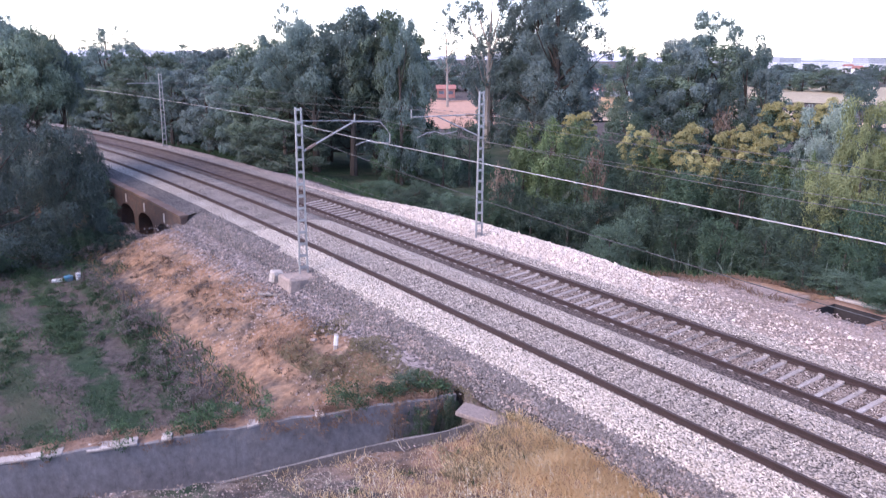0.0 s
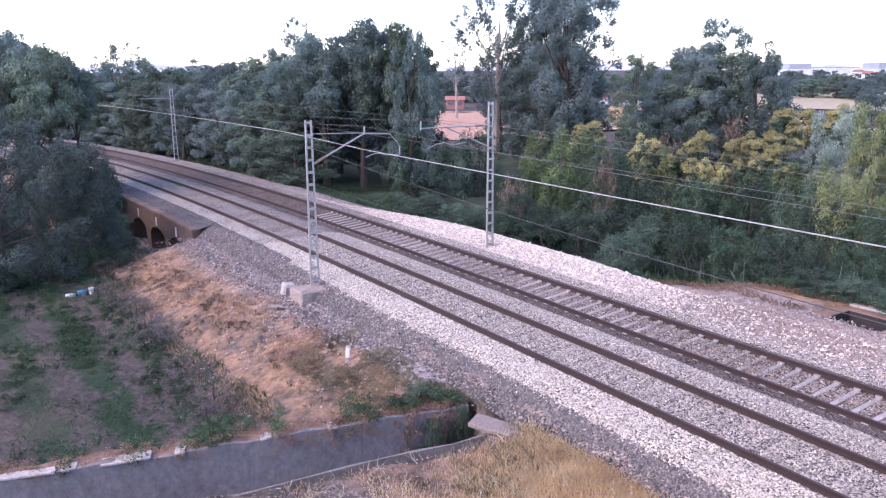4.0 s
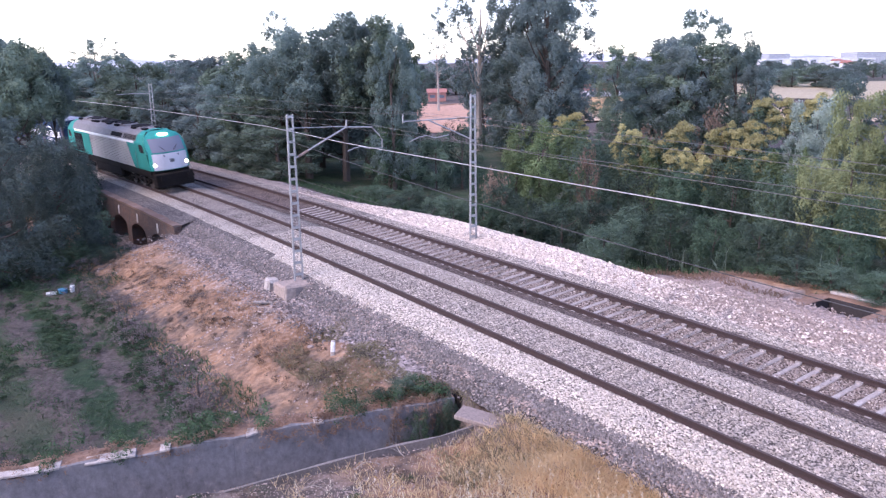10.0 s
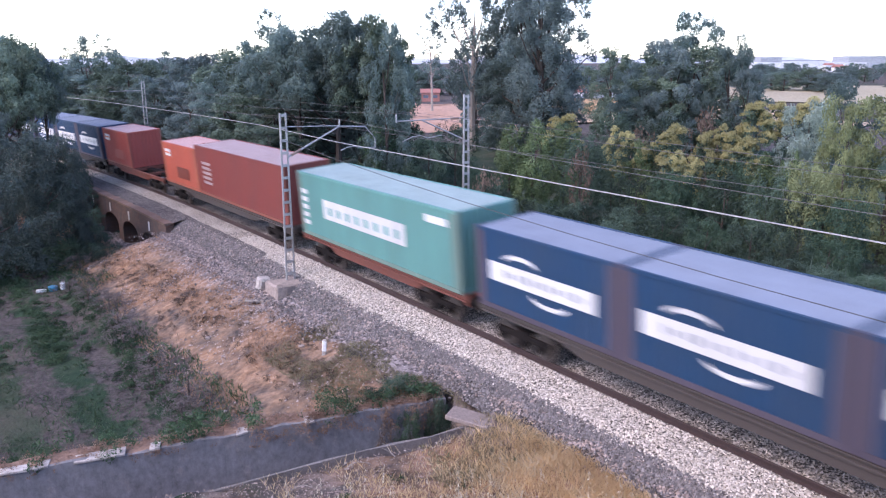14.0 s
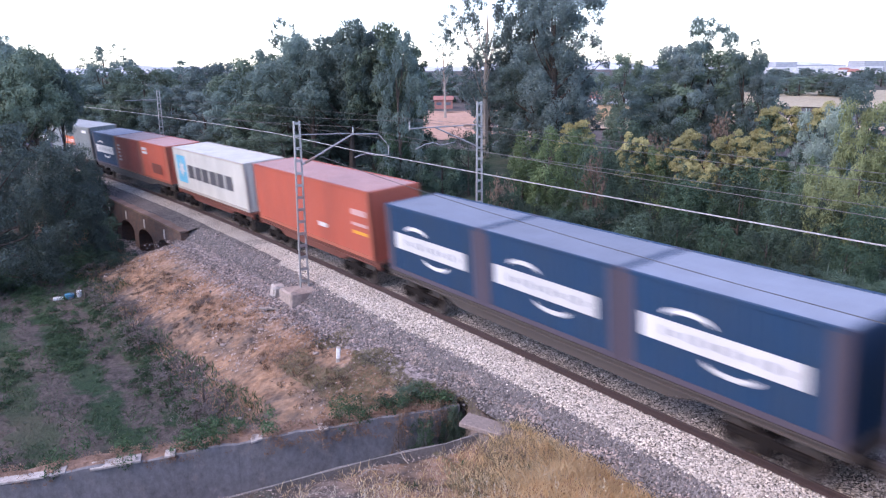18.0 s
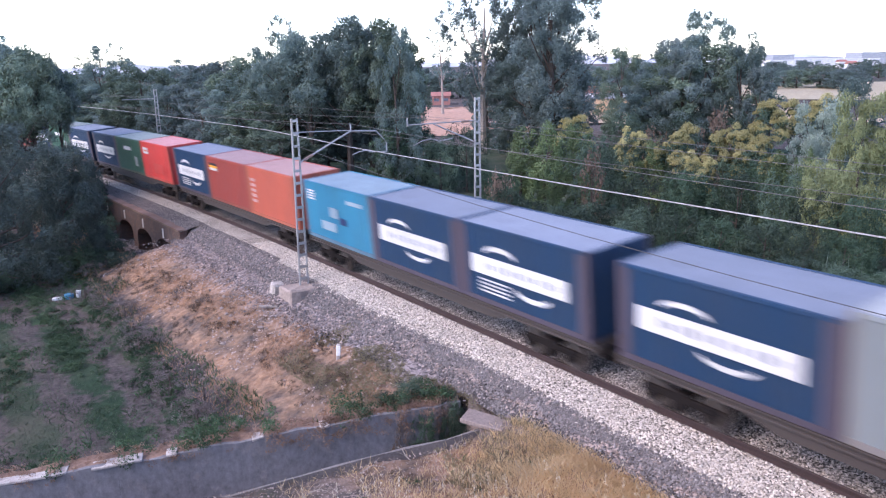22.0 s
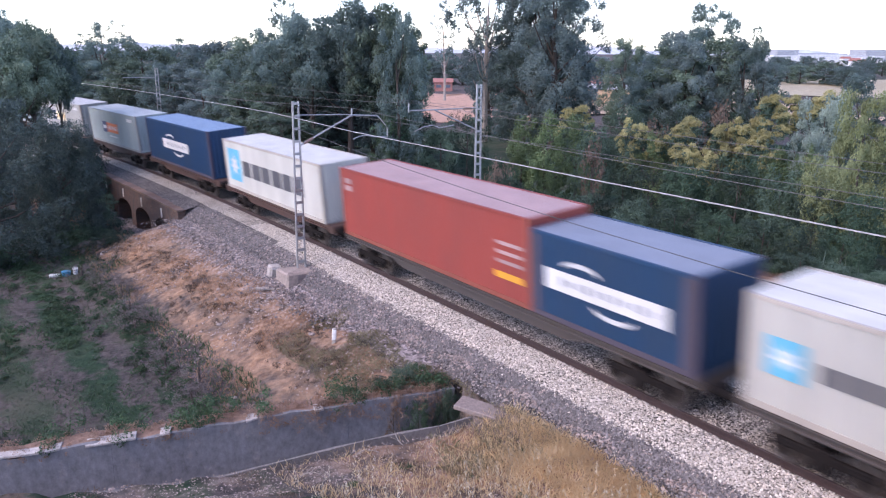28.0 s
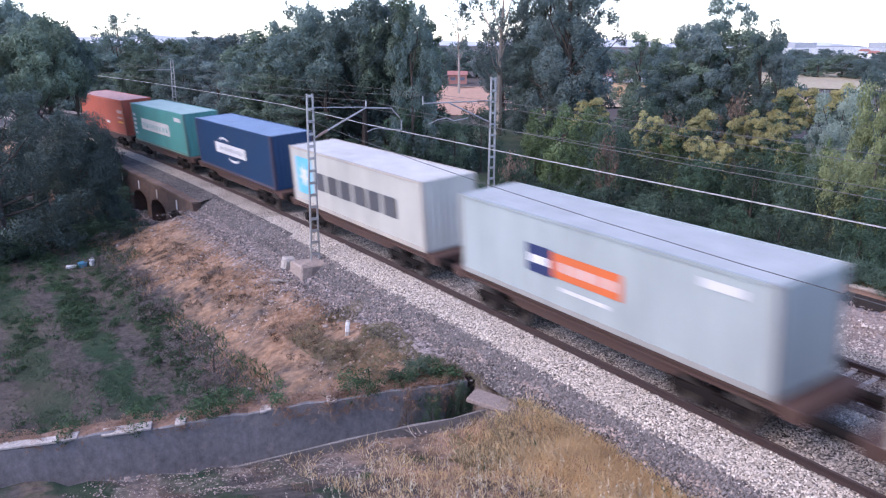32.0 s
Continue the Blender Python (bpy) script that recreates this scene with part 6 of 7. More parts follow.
        for sy in (-1, 1):
            bm = bmesh.new()
            x = cab_x(2.3, 0.5)
            tube(bm, [(sx * (x - 0.02), sy * 0.5, 2.28), (sx * (x + 0.05), sy * 0.5, 2.28)], 0.06, 10)
            part("marker_lamp", bm, SKY_GLASS, ob)
            bm = bmesh.new()
            tube(bm, [(sx * cab_x(2.52, 0.5) + sx * 0.04, sy * 0.25, 2.52), (sx * cab_x(2.85, 0.5) + sx * 0.05, sy * 0.6, 2.85)], 0.014, 5)
            part("wiper", bm, BLACK, ob)
        bm = bmesh.new()
        x = cab_x(1.95, 0)
        box(bm, min(sx * (x + 0.015), sx * (x + 0.04)), max(sx * (x + 0.015), sx * (x + 0.04)), -0.16, 0.16, 1.84, 2.06, 0.01)
        part("emblem", bm, MARK_GREY, ob, "plain dark emblem")
        bm = bmesh.new()
        x0, x1 = sx * 10.4, sx * 11.1
        box(bm, min(x0, x1), max(x0, x1), -1.35, 1.35, 0.3, 1.26, 0.06)
        part("snow_plough", bm, BLACK, ob)
    for x0, x1, y, z, nm in ((-3.6, -0.9, 0.55, 4.12, "fan_housing"), (0.4, 2.6, 0.5, 4.12, "exhaust_housing"), (4.2, 6.8, 0.6, 4.1, "fan_housing"), (-6.9, -4.6, 0.5, 4.08, "fan_housing"), (7.2, 8.6, 0.6, 4.05, "roof_box")):
        bm = bmesh.new()
        box(bm, x0, x1, -y, y, 4.0, z + 0.12, 0.05)
        fan = part(nm, bm, ENGINE_DARK if nm == "exhaust_housing" else ENGINE_ROOF, ob)
        if nm == "fan_housing":
            for xx in (x0 + 0.65, x1 - 0.65):
                bm = bmesh.new()
                tube(bm, [(xx, 0, z + 0.1), (xx, 0, z + 0.16)], 0.58, 16)
                part("fan", bm, ENGINE_DARK, fan)
    for x, y in ((-8.3, 0.62), (-6.2, 0.7), (-2.4, 0.75), (-0.2, 0.7), (2.9, 0.72), (3.9, 0.7), (7.6, 0.72)):
        for sy in (-1, 1):
            bm = bmesh.new()
            box(bm, x, x + 0.85, min(sy * y, sy * (y - 0.3)), max(sy * y, sy * (y - 0.3)), 3.95, 4.2, 0.04)
            part("roof_vent", bm, ENGINE_DARK, ob, "sooty roof vent")
    bm = bmesh.new()
    box(bm, -3.4, 3.4, -1.3, 1.3, 0.3, 1.2, 0.15)
    part("fuel_tank", bm, BLACK, ob, "dirty black fuel tank")
    bm = bmesh.new()
    box(bm, -10.6, 10.6, -1.25, 1.25, 0.85, 1.27)
    part("underframe", bm, BLACK, ob)
    # the body stands high over its bogies
    for kid in ob.children:
        if kid.name.split(".")[0] not in ("buffer", "fuel_tank", "snow_plough"):
            for me in {k.data for k in (kid, *kid.children)}:
                for v in me.vertices:
                    v.co.z = float(np.interp(v.co.z, [0.7, 1.24, 1.7, 3.0, 3.17, 3.78, 4.02, 4.3], [0.7, 1.48, 1.85, 3.3, 3.46, 3.92, 4.1, 4.36]))
    for x in (-6.9, 6.9):
        bogie(ob, x, (-1.85, 0.0, 1.85), 0.53, BLACK)
    return ob


ride(locomotive(), -11.1, 6.9)
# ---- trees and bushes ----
# paler and bluer than real leaves: haze over the woods is put in
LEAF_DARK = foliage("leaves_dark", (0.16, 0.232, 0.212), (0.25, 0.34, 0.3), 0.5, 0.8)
LEAF_SHRUB = foliage("leaves_shrub", (0.06, 0.113, 0.074), (0.112, 0.186, 0.11))
# darker leaf colour that carries the shade of gaps among the shrubs
LEAF_SHADE = foliage("leaves_shaded", (0.034, 0.06, 0.044), (0.066, 0.108, 0.07), 0.1)
LEAF_MID = foliage("leaves_mid", (0.13, 0.19, 0.145), (0.215, 0.285, 0.2))
LEAF_LIGHT = foliage("leaves_light", (0.23, 0.27, 0.13), (0.38, 0.41, 0.2))
LEAF_GREY = foliage("leaves_grey", (0.27, 0.35, 0.29), (0.4, 0.48, 0.4))
LEAF_YELLOW = foliage("blossom_yellow", (0.4, 0.37, 0.17), (0.6, 0.53, 0.26), 0.3, 0.7)
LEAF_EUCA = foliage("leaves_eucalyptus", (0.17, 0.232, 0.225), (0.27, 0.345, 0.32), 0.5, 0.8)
LEAF_EVER = foliage("leaves_evergreen", (0.08, 0.122, 0.11), (0.18, 0.235, 0.208), 0.3, 0.65)
LEAF_GREEN = foliage("leaves_green", (0.12, 0.18, 0.085), (0.22, 0.29, 0.135))
LEAF_BRUSH = foliage("leaves_brush", (0.092, 0.152, 0.108), (0.16, 0.238, 0.165))
LEAF_DEAD = foliage("leaves_dead", (0.19, 0.135, 0.105), (0.29, 0.205, 0.15))
LEAF_CREEPER = foliage("leaves_creeper", (0.24, 0.15, 0.11), (0.4, 0.27, 0.2), 0.3, 0.7)
LEAF_OLIVE = foliage("leaves_olive", (0.21, 0.185, 0.115), (0.36, 0.31, 0.2), 0.3, 0.75)
LEAF_TWIG = foliage("twigs_grey", (0.17, 0.145, 0.14), (0.3, 0.25, 0.235), 0.2, 0.7)
LEAF_WEED = foliage("leaves_weed", (0.046, 0.095, 0.052), (0.098, 0.168, 0.082))
LEAF_CANE = foliage("leaves_cane", (0.14, 0.2, 0.16), (0.26, 0.34, 0.27))
DRY_GRASS = foliage("dry_grass", (0.82, 0.6, 0.36), (0.97, 0.8, 0.53), 0.5, 0.85)
PALE_STALK = foliage("pale_stalk", (0.74, 0.65, 0.5), (0.9, 0.83, 0.68))
LEAF_THIN = foliage("leaves_thin", (0.09, 0.12, 0.085), (0.17, 0.195, 0.135))
HALF_DRY = foliage("half_dry_grass", (0.64, 0.52, 0.36), (0.88, 0.74, 0.53), 0.4, 0.8)
RUST_GRASS = foliage("rusty_grass", (0.48, 0.27, 0.16), (0.64, 0.41, 0.26), 0.35, 0.8)


def _unit(v):
    return v / np.linalg.norm(v, axis=1)[:, None]


def leaf_cloud(rng, centres, radii, per, size, flat=0.8, loose=0.55, lumps=9, upper=False):
    """Small leaf sprays over lumps that make up each clump, facing outwards, larger inside."""
    out, big, face = [], [], []
    for c, r in zip(centres, radii):
        k = max(8, int(per * r * r))
        ld = rng.normal(size=(lumps, 3))
        ld[:, 2] += 0.3
        ld = _unit(ld)
        lc, lr = ld * r * rng.uniform(0.3, 0.75, (lumps, 1)), r * rng.uniform(0.34, 0.64, (lumps, 1))
        on = rng.integers(0, lumps, k)
        d = rng.normal(size=(k, 3)) + ld[on] * 0.6
        if upper:
            d[:, 2] = np.abs(d[:, 2]) + 0.25
        d = _unit(d)
        deep = rng.uniform(0.2, 1.0, (k, 1)) ** 0.5
        out.append(c + (lc[on] + d * lr[on] * deep) * np.array([1, 1, flat]))
        big.append(1.5 - 0.7 * deep)
        face.append(d + ld[on] * 0.4)
    p, b0, n = np.concatenate(out), np.concatenate(big), _unit(np.concatenate(face))
    n = _unit(n + rng.normal(size=n.shape) * loose)
    a = _unit(np.cross(n, rng.normal(size=n.shape)))
    b = np.cross(n, a)
    sz = size * rng.uniform(0.6, 1.35, (len(p), 1)) * b0
    return np.stack([p - a * sz, p + b * sz * 0.6, p + a * sz, p - b * sz * 0.6], 1).reshape(-1, 3)


def crown_mesh(name, quads, mat):
    n = len(quads) // 4
    return fast_mesh(name, quads.tolist(), np.arange(n * 4).reshape(n, 4).tolist(), mat)


def tree(name, seed, tall, wide, bare, leaves, bark, per=60, size=0.16, clumps=26, label="", top=None, clump=(0.26, 0.44), round_to=0.62, trunk=1.0, reach=(0.3, 0.95), flat=0.85):
    """A tapered trunk, limbs to the clumps, and a crown of many small leaf sprays."""
    rng = np.random.default_rng(seed)
    ob = tagged(new(name), label, "bush" if "bush" in name or "shrub" in name else "tree")
    centres, radii = [], []
    for i in range(clumps):
        t = (i + 0.5) / clumps
        h = bare + (0.96 - bare) * t
        spread = wide * math.sin(math.pi * min(1, t * round_to + 0.2))
        ang = i * 2.4 + rng.uniform(-0.5, 0.5)
        r = spread * rng.uniform(*reach)
        centres.append(np.array([r * math.cos(ang), r * math.sin(ang), h * tall + rng.uniform(-0.04, 0.04) * tall]))
        radii.append(wide * rng.uniform(*clump))
    bm = bmesh.new()
    bend = rng.uniform(-0.05, 0.05, 2) * tall
    spine = [Vector((bend[0] * t * t, bend[1] * t * t, tall * 0.85 * t - 0.5 * (t == 0))) for t in (0, 0.2, 0.45, 0.7, 1)]
    r0 = (0.02 * tall + 0.04) * trunk
    tube(bm, spine, [r0 * 1.4, r0, r0 * 0.75, r0 * 0.5, r0 * 0.15], 7)
    part("trunk", bm, bark, ob)
    for c in centres[::7 if tall < 9 else 4]:
        bm = bmesh.new()
        t = max(0.12, min(0.9, c[2] / tall * 0.75))
        p = Vector((bend[0] * t * t, bend[1] * t * t, tall * 0.85 * t))
        q = Vector(c)
        tube(bm, [p, p.lerp(q, 0.5) + Vector((0, 0, -0.03 * tall)), q], [r0 * 0.38, r0 * 0.22, r0 * 0.06], 4)
        part("limb", bm, bark, ob)
    crown = new("crown", crown_mesh("crown", leaf_cloud(rng, centres, radii, per, size, flat), leaves))
    crown.parent = ob
    if top:
        high = [(c + np.array([c[0] * 0.05, c[1] * 0.05, r * 0.22]), r * 0.98) for c, r in zip(centres, radii) if c[2] > tall * 0.52]
        bl = new("blossom", crown_mesh("blossom", leaf_cloud(rng, [h[0] for h in high], [h[1] for h in high], per * 4, size * 0.95, 0.75, 0.6, upper=True), top))
        bl.parent = ob
        bl["label"] = "yellow blossom heads"
    return ob


OAK_LABEL = "dark green broadleaf tree with a dense uneven crown"
MODELS = {
    "oak": [tree("tree", 11, 11, 4.0, 0.12, LEAF_DARK, BARK, 520, 0.1, 34, OAK_LABEL, reach=(0.45, 1.0), clump=(0.2, 0.4)), tree("tree", 12, 11, 4.0, 0.08, LEAF_MID, BARK, 520, 0.1, 32, "mid green broadleaf tree with a rounded crown", reach=(0.45, 1.0), clump=(0.2, 0.42)),
            tree("tree", 13, 11, 4.0, 0.1, LEAF_DARK, BARK, 520, 0.1, 40, OAK_LABEL, clump=(0.16, 0.36), reach=(0.45, 1.05)), tree("tree", 14, 11, 4.0, 0.1, LEAF_EUCA, BARK, 460, 0.1, 44, "dark green tree with a ragged open top", clump=(0.13, 0.34), reach=(0.4, 1.1), round_to=0.7)],
    "canopy": [tree("tree", 16, 11, 4.0, 0.48, LEAF_DARK, BARK, 520, 0.1, 36, "broad dark tree over a shaded bare trunk", clump=(0.18, 0.38), reach=(0.45, 1.1), round_to=0.7), tree("tree", 17, 11, 4.0, 0.44, LEAF_MID, BARK, 520, 0.1, 36, "broad green tree over a shaded bare trunk", clump=(0.18, 0.38), reach=(0.45, 1.1), round_to=0.7)],
    "high": [tree("tree", 18, 11, 4.0, 0.66, LEAF_DARK, BARK, 620, 0.085, 40, "tall dark tree with its crown high over the line", clump=(0.18, 0.36), reach=(0.3, 1.0), round_to=0.8), tree("tree", 19, 11, 4.0, 0.64, LEAF_MID, BARK, 620, 0.085, 40, "tall green tree with its crown high over the line", clump=(0.18, 0.36), reach=(0.3, 1.0), round_to=0.8)],
    "airy": [tree("tree", 21, 14, 3.8, 0.3, LEAF_DARK, BARK, 190, 0.12, 46, "thinly leaved dark tree with bare twigs showing", clump=(0.11, 0.24)), tree("tree", 22, 14, 3.8, 0.3, LEAF_DARK, BARK, 190, 0.12, 46, "thinly leaved dark tree with bare twigs showing", clump=(0.11, 0.22), reach=(0.4, 1.1))],
    "euca": [tree("eucalyptus_tree", 31, 19, 5.0, 0.3, LEAF_EUCA, PALE_BARK, 300, 0.12, 64, "tall eucalyptus with drooping clumps and sky showing through", clump=(0.12, 0.24), round_to=0.6, flat=1.25)],
    "gum": [tree("eucalyptus_tree", 32, 19, 5.0, 0.2, LEAF_EUCA, BARK, 420, 0.11, 84, "tall dense eucalyptus with a ragged outline", clump=(0.15, 0.31), round_to=0.6, flat=1.25)],
    "poplar": [tree("poplar_tree", 51, 20, 2.6, 0.4, LEAF_EUCA, PALE_BARK, 120, 0.18, 36, "slender tall tree with a thin crown", clump=(0.16, 0.36), trunk=0.45, flat=1.1)],
    "shrub": [tree("shrub", 61, 4, 2.4, 0.02, LEAF_SHRUB, BARK, 640, 0.06, 24, "dense green shrub beside the ballast", clump=(0.24, 0.45)), tree("shrub", 62, 4, 2.4, 0.02, LEAF_SHADE, BARK, 600, 0.06, 22, "dense green shrub, leaves darkened as in shade", clump=(0.24, 0.48)), tree("shrub", 64, 4, 2.4, 0.02, LEAF_BRUSH, BARK, 600, 0.06, 20, "dense mid green shrub", clump=(0.22, 0.44)), tree("shrub", 63, 4, 2.4, 0.02, LEAF_SHADE, BARK, 520, 0.06, 30, "green shrub with upright shoots, leaves darkened as in shade", clump=(0.16, 0.36), flat=1.3, reach=(0.4, 1.05))],
    "light": [tree("shrub", 71, 6, 2.4, 0.05, LEAF_LIGHT, BARK, 900, 0.066, 32, "light yellowish green shrub", clump=(0.24, 0.4), round_to=0.55, reach=(0.4, 1.05))],
    "green": [tree("shrub", 75, 6, 2.4, 0.05, LEAF_GREEN, BARK, 700, 0.07, 30, "fresh green shrub among dark brush", clump=(0.2, 0.4), round_to=0.55, flat=1.1)],
    "yellow": [tree("flowering_bush", 81, 6, 2.4, 0.05, LEAF_BRUSH, BARK, 420, 0.075, 24, "green bush topped with yellow blossom", top=LEAF_YELLOW, clump=(0.34, 0.5), round_to=0.5), tree("flowering_bush", 82, 6, 2.4, 0.05, LEAF_BRUSH, BARK, 420, 0.075, 22, "green bush topped with yellow blossom", top=LEAF_YELLOW, clump=(0.32, 0.54), round_to=0.5)],
    "grey": [tree("willow_tree", 91, 8, 2.6, 0.1, LEAF_GREY, BARK, 760, 0.075, 32, "silvery grey-green leaved tree among the bushes", clump=(0.24, 0.44), round_to=0.5)],
    "dead": [tree("shrub", 95, 3, 1.8, 0.05, LEAF_DEAD, BARK, 180, 0.08, 24, "half withered brown shrub", clump=(0.22, 0.4), flat=0.8)],
    "brushwood": [tree("shrub", 96, 3, 1.8, 0.02, LEAF_TWIG, BARK, 260, 0.06, 26, "grey-brown leafless brushwood shrub", clump=(0.16, 0.36), flat=1.2, reach=(0.4, 1.1)), tree("shrub", 97, 3, 1.8, 0.02, LEAF_TWIG, BARK, 260, 0.06, 22, "grey-brown leafless brushwood shrub", clump=(0.2, 0.4), reach=(0.4, 1.1))],
}
SIZES = {"oak": (10.9, 4.0), "canopy": (10.9, 4.0), "high": (10.9, 4.0), "airy": (13.7, 3.8), "euca": (18.6, 4.7), "gum": (18.8, 4.9), "poplar": (20, 2.7), "shrub": (4, 2.6), "light": (6.6, 2.6), "green": (6, 2.6), "yellow": (6.2, 2.6), "grey": (8, 2.8), "dead": (3, 2.0), "brushwood": (3, 2.0)}
USED = {k: 0 for k in MODELS}


def plant(kind, x, y, top, wide):
    """One tree of that kind, with its top at that height over the rails and that half width."""
    tall, half = SIZES[kind]
    z = height_at(x, y)
    i = USED[kind]
    USED[kind] += 1
    models = MODELS[kind]
    m = Matrix.Translation((x, y, z - 0.05)) @ Matrix.Rotation(i * 2.13 + x, 4, "Z")
    size = Matrix.Diagonal((wide / half, wide / half, (top - z) / tall, 1))
    src = models[i % len(models)]
    if i < len(models):
        src.matrix_basis = m @ size
    else:
        ob = copy_thing(src, Matrix.Identity(4))
        ob.matrix_basis = m @ size


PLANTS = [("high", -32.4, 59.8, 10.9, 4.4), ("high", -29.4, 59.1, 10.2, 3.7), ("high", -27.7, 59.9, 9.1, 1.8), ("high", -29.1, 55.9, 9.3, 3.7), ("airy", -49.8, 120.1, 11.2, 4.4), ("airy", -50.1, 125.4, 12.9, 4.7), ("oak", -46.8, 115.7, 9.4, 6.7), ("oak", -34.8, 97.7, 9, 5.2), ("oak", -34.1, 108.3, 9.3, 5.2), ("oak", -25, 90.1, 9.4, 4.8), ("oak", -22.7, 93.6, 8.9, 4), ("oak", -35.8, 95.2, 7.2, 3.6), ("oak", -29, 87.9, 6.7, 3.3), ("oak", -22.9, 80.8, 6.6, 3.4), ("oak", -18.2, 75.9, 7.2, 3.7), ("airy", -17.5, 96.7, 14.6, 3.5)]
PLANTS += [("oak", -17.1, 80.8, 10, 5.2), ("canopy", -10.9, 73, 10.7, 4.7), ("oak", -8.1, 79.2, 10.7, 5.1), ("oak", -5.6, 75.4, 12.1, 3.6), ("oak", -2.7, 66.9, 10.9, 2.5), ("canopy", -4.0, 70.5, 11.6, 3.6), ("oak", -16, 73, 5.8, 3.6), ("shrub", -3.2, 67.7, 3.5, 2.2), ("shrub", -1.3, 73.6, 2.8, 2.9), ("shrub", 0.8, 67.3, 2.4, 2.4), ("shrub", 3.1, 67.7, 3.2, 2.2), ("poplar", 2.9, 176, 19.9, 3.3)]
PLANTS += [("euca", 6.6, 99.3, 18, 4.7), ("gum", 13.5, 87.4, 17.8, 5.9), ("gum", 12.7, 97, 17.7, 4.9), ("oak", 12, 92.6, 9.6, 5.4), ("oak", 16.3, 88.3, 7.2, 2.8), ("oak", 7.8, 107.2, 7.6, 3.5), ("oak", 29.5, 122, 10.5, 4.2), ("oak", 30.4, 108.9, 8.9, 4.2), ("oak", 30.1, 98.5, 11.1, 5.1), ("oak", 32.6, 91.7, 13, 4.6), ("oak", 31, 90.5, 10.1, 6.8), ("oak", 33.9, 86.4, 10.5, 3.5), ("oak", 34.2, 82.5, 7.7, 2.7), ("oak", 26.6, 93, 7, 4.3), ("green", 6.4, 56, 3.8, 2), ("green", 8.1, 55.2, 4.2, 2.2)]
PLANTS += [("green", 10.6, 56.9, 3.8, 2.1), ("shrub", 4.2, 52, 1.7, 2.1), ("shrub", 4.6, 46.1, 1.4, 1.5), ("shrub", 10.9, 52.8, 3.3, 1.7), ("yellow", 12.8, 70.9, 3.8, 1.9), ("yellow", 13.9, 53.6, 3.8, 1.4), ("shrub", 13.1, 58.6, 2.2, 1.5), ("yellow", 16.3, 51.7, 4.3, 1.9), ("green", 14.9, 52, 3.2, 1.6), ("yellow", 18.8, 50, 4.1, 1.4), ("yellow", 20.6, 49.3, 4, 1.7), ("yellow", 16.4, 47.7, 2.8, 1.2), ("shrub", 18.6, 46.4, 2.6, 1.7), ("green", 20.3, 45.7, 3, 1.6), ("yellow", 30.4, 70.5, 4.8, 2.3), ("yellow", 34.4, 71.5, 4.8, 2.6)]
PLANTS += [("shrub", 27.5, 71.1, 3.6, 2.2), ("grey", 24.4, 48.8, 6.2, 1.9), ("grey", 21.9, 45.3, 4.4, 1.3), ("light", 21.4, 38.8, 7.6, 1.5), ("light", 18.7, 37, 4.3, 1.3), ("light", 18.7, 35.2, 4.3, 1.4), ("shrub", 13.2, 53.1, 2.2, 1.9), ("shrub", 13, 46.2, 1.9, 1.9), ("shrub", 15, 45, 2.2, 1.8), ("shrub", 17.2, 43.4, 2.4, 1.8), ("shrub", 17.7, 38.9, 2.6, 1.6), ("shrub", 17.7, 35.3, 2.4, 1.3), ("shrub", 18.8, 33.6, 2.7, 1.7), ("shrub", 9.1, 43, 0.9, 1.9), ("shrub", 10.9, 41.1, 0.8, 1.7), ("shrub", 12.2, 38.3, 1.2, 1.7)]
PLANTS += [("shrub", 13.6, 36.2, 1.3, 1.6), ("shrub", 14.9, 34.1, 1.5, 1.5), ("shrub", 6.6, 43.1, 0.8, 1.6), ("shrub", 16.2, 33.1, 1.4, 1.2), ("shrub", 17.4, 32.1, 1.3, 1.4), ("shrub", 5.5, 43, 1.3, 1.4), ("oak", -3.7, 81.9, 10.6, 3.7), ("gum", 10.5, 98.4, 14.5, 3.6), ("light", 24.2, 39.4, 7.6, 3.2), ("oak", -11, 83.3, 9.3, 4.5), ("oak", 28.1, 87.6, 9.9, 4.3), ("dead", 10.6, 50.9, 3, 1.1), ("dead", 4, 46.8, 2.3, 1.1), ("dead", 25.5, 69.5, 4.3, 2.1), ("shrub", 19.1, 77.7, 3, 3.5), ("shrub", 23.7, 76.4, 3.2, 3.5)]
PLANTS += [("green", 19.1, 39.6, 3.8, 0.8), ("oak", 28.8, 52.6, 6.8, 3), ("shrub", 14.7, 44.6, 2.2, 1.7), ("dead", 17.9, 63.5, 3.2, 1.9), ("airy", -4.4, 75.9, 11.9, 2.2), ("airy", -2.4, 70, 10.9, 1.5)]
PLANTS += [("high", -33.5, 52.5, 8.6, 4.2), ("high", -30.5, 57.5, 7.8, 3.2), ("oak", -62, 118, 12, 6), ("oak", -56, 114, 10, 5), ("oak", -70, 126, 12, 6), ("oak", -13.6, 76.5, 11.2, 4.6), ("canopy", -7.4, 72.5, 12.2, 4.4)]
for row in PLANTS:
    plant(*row)

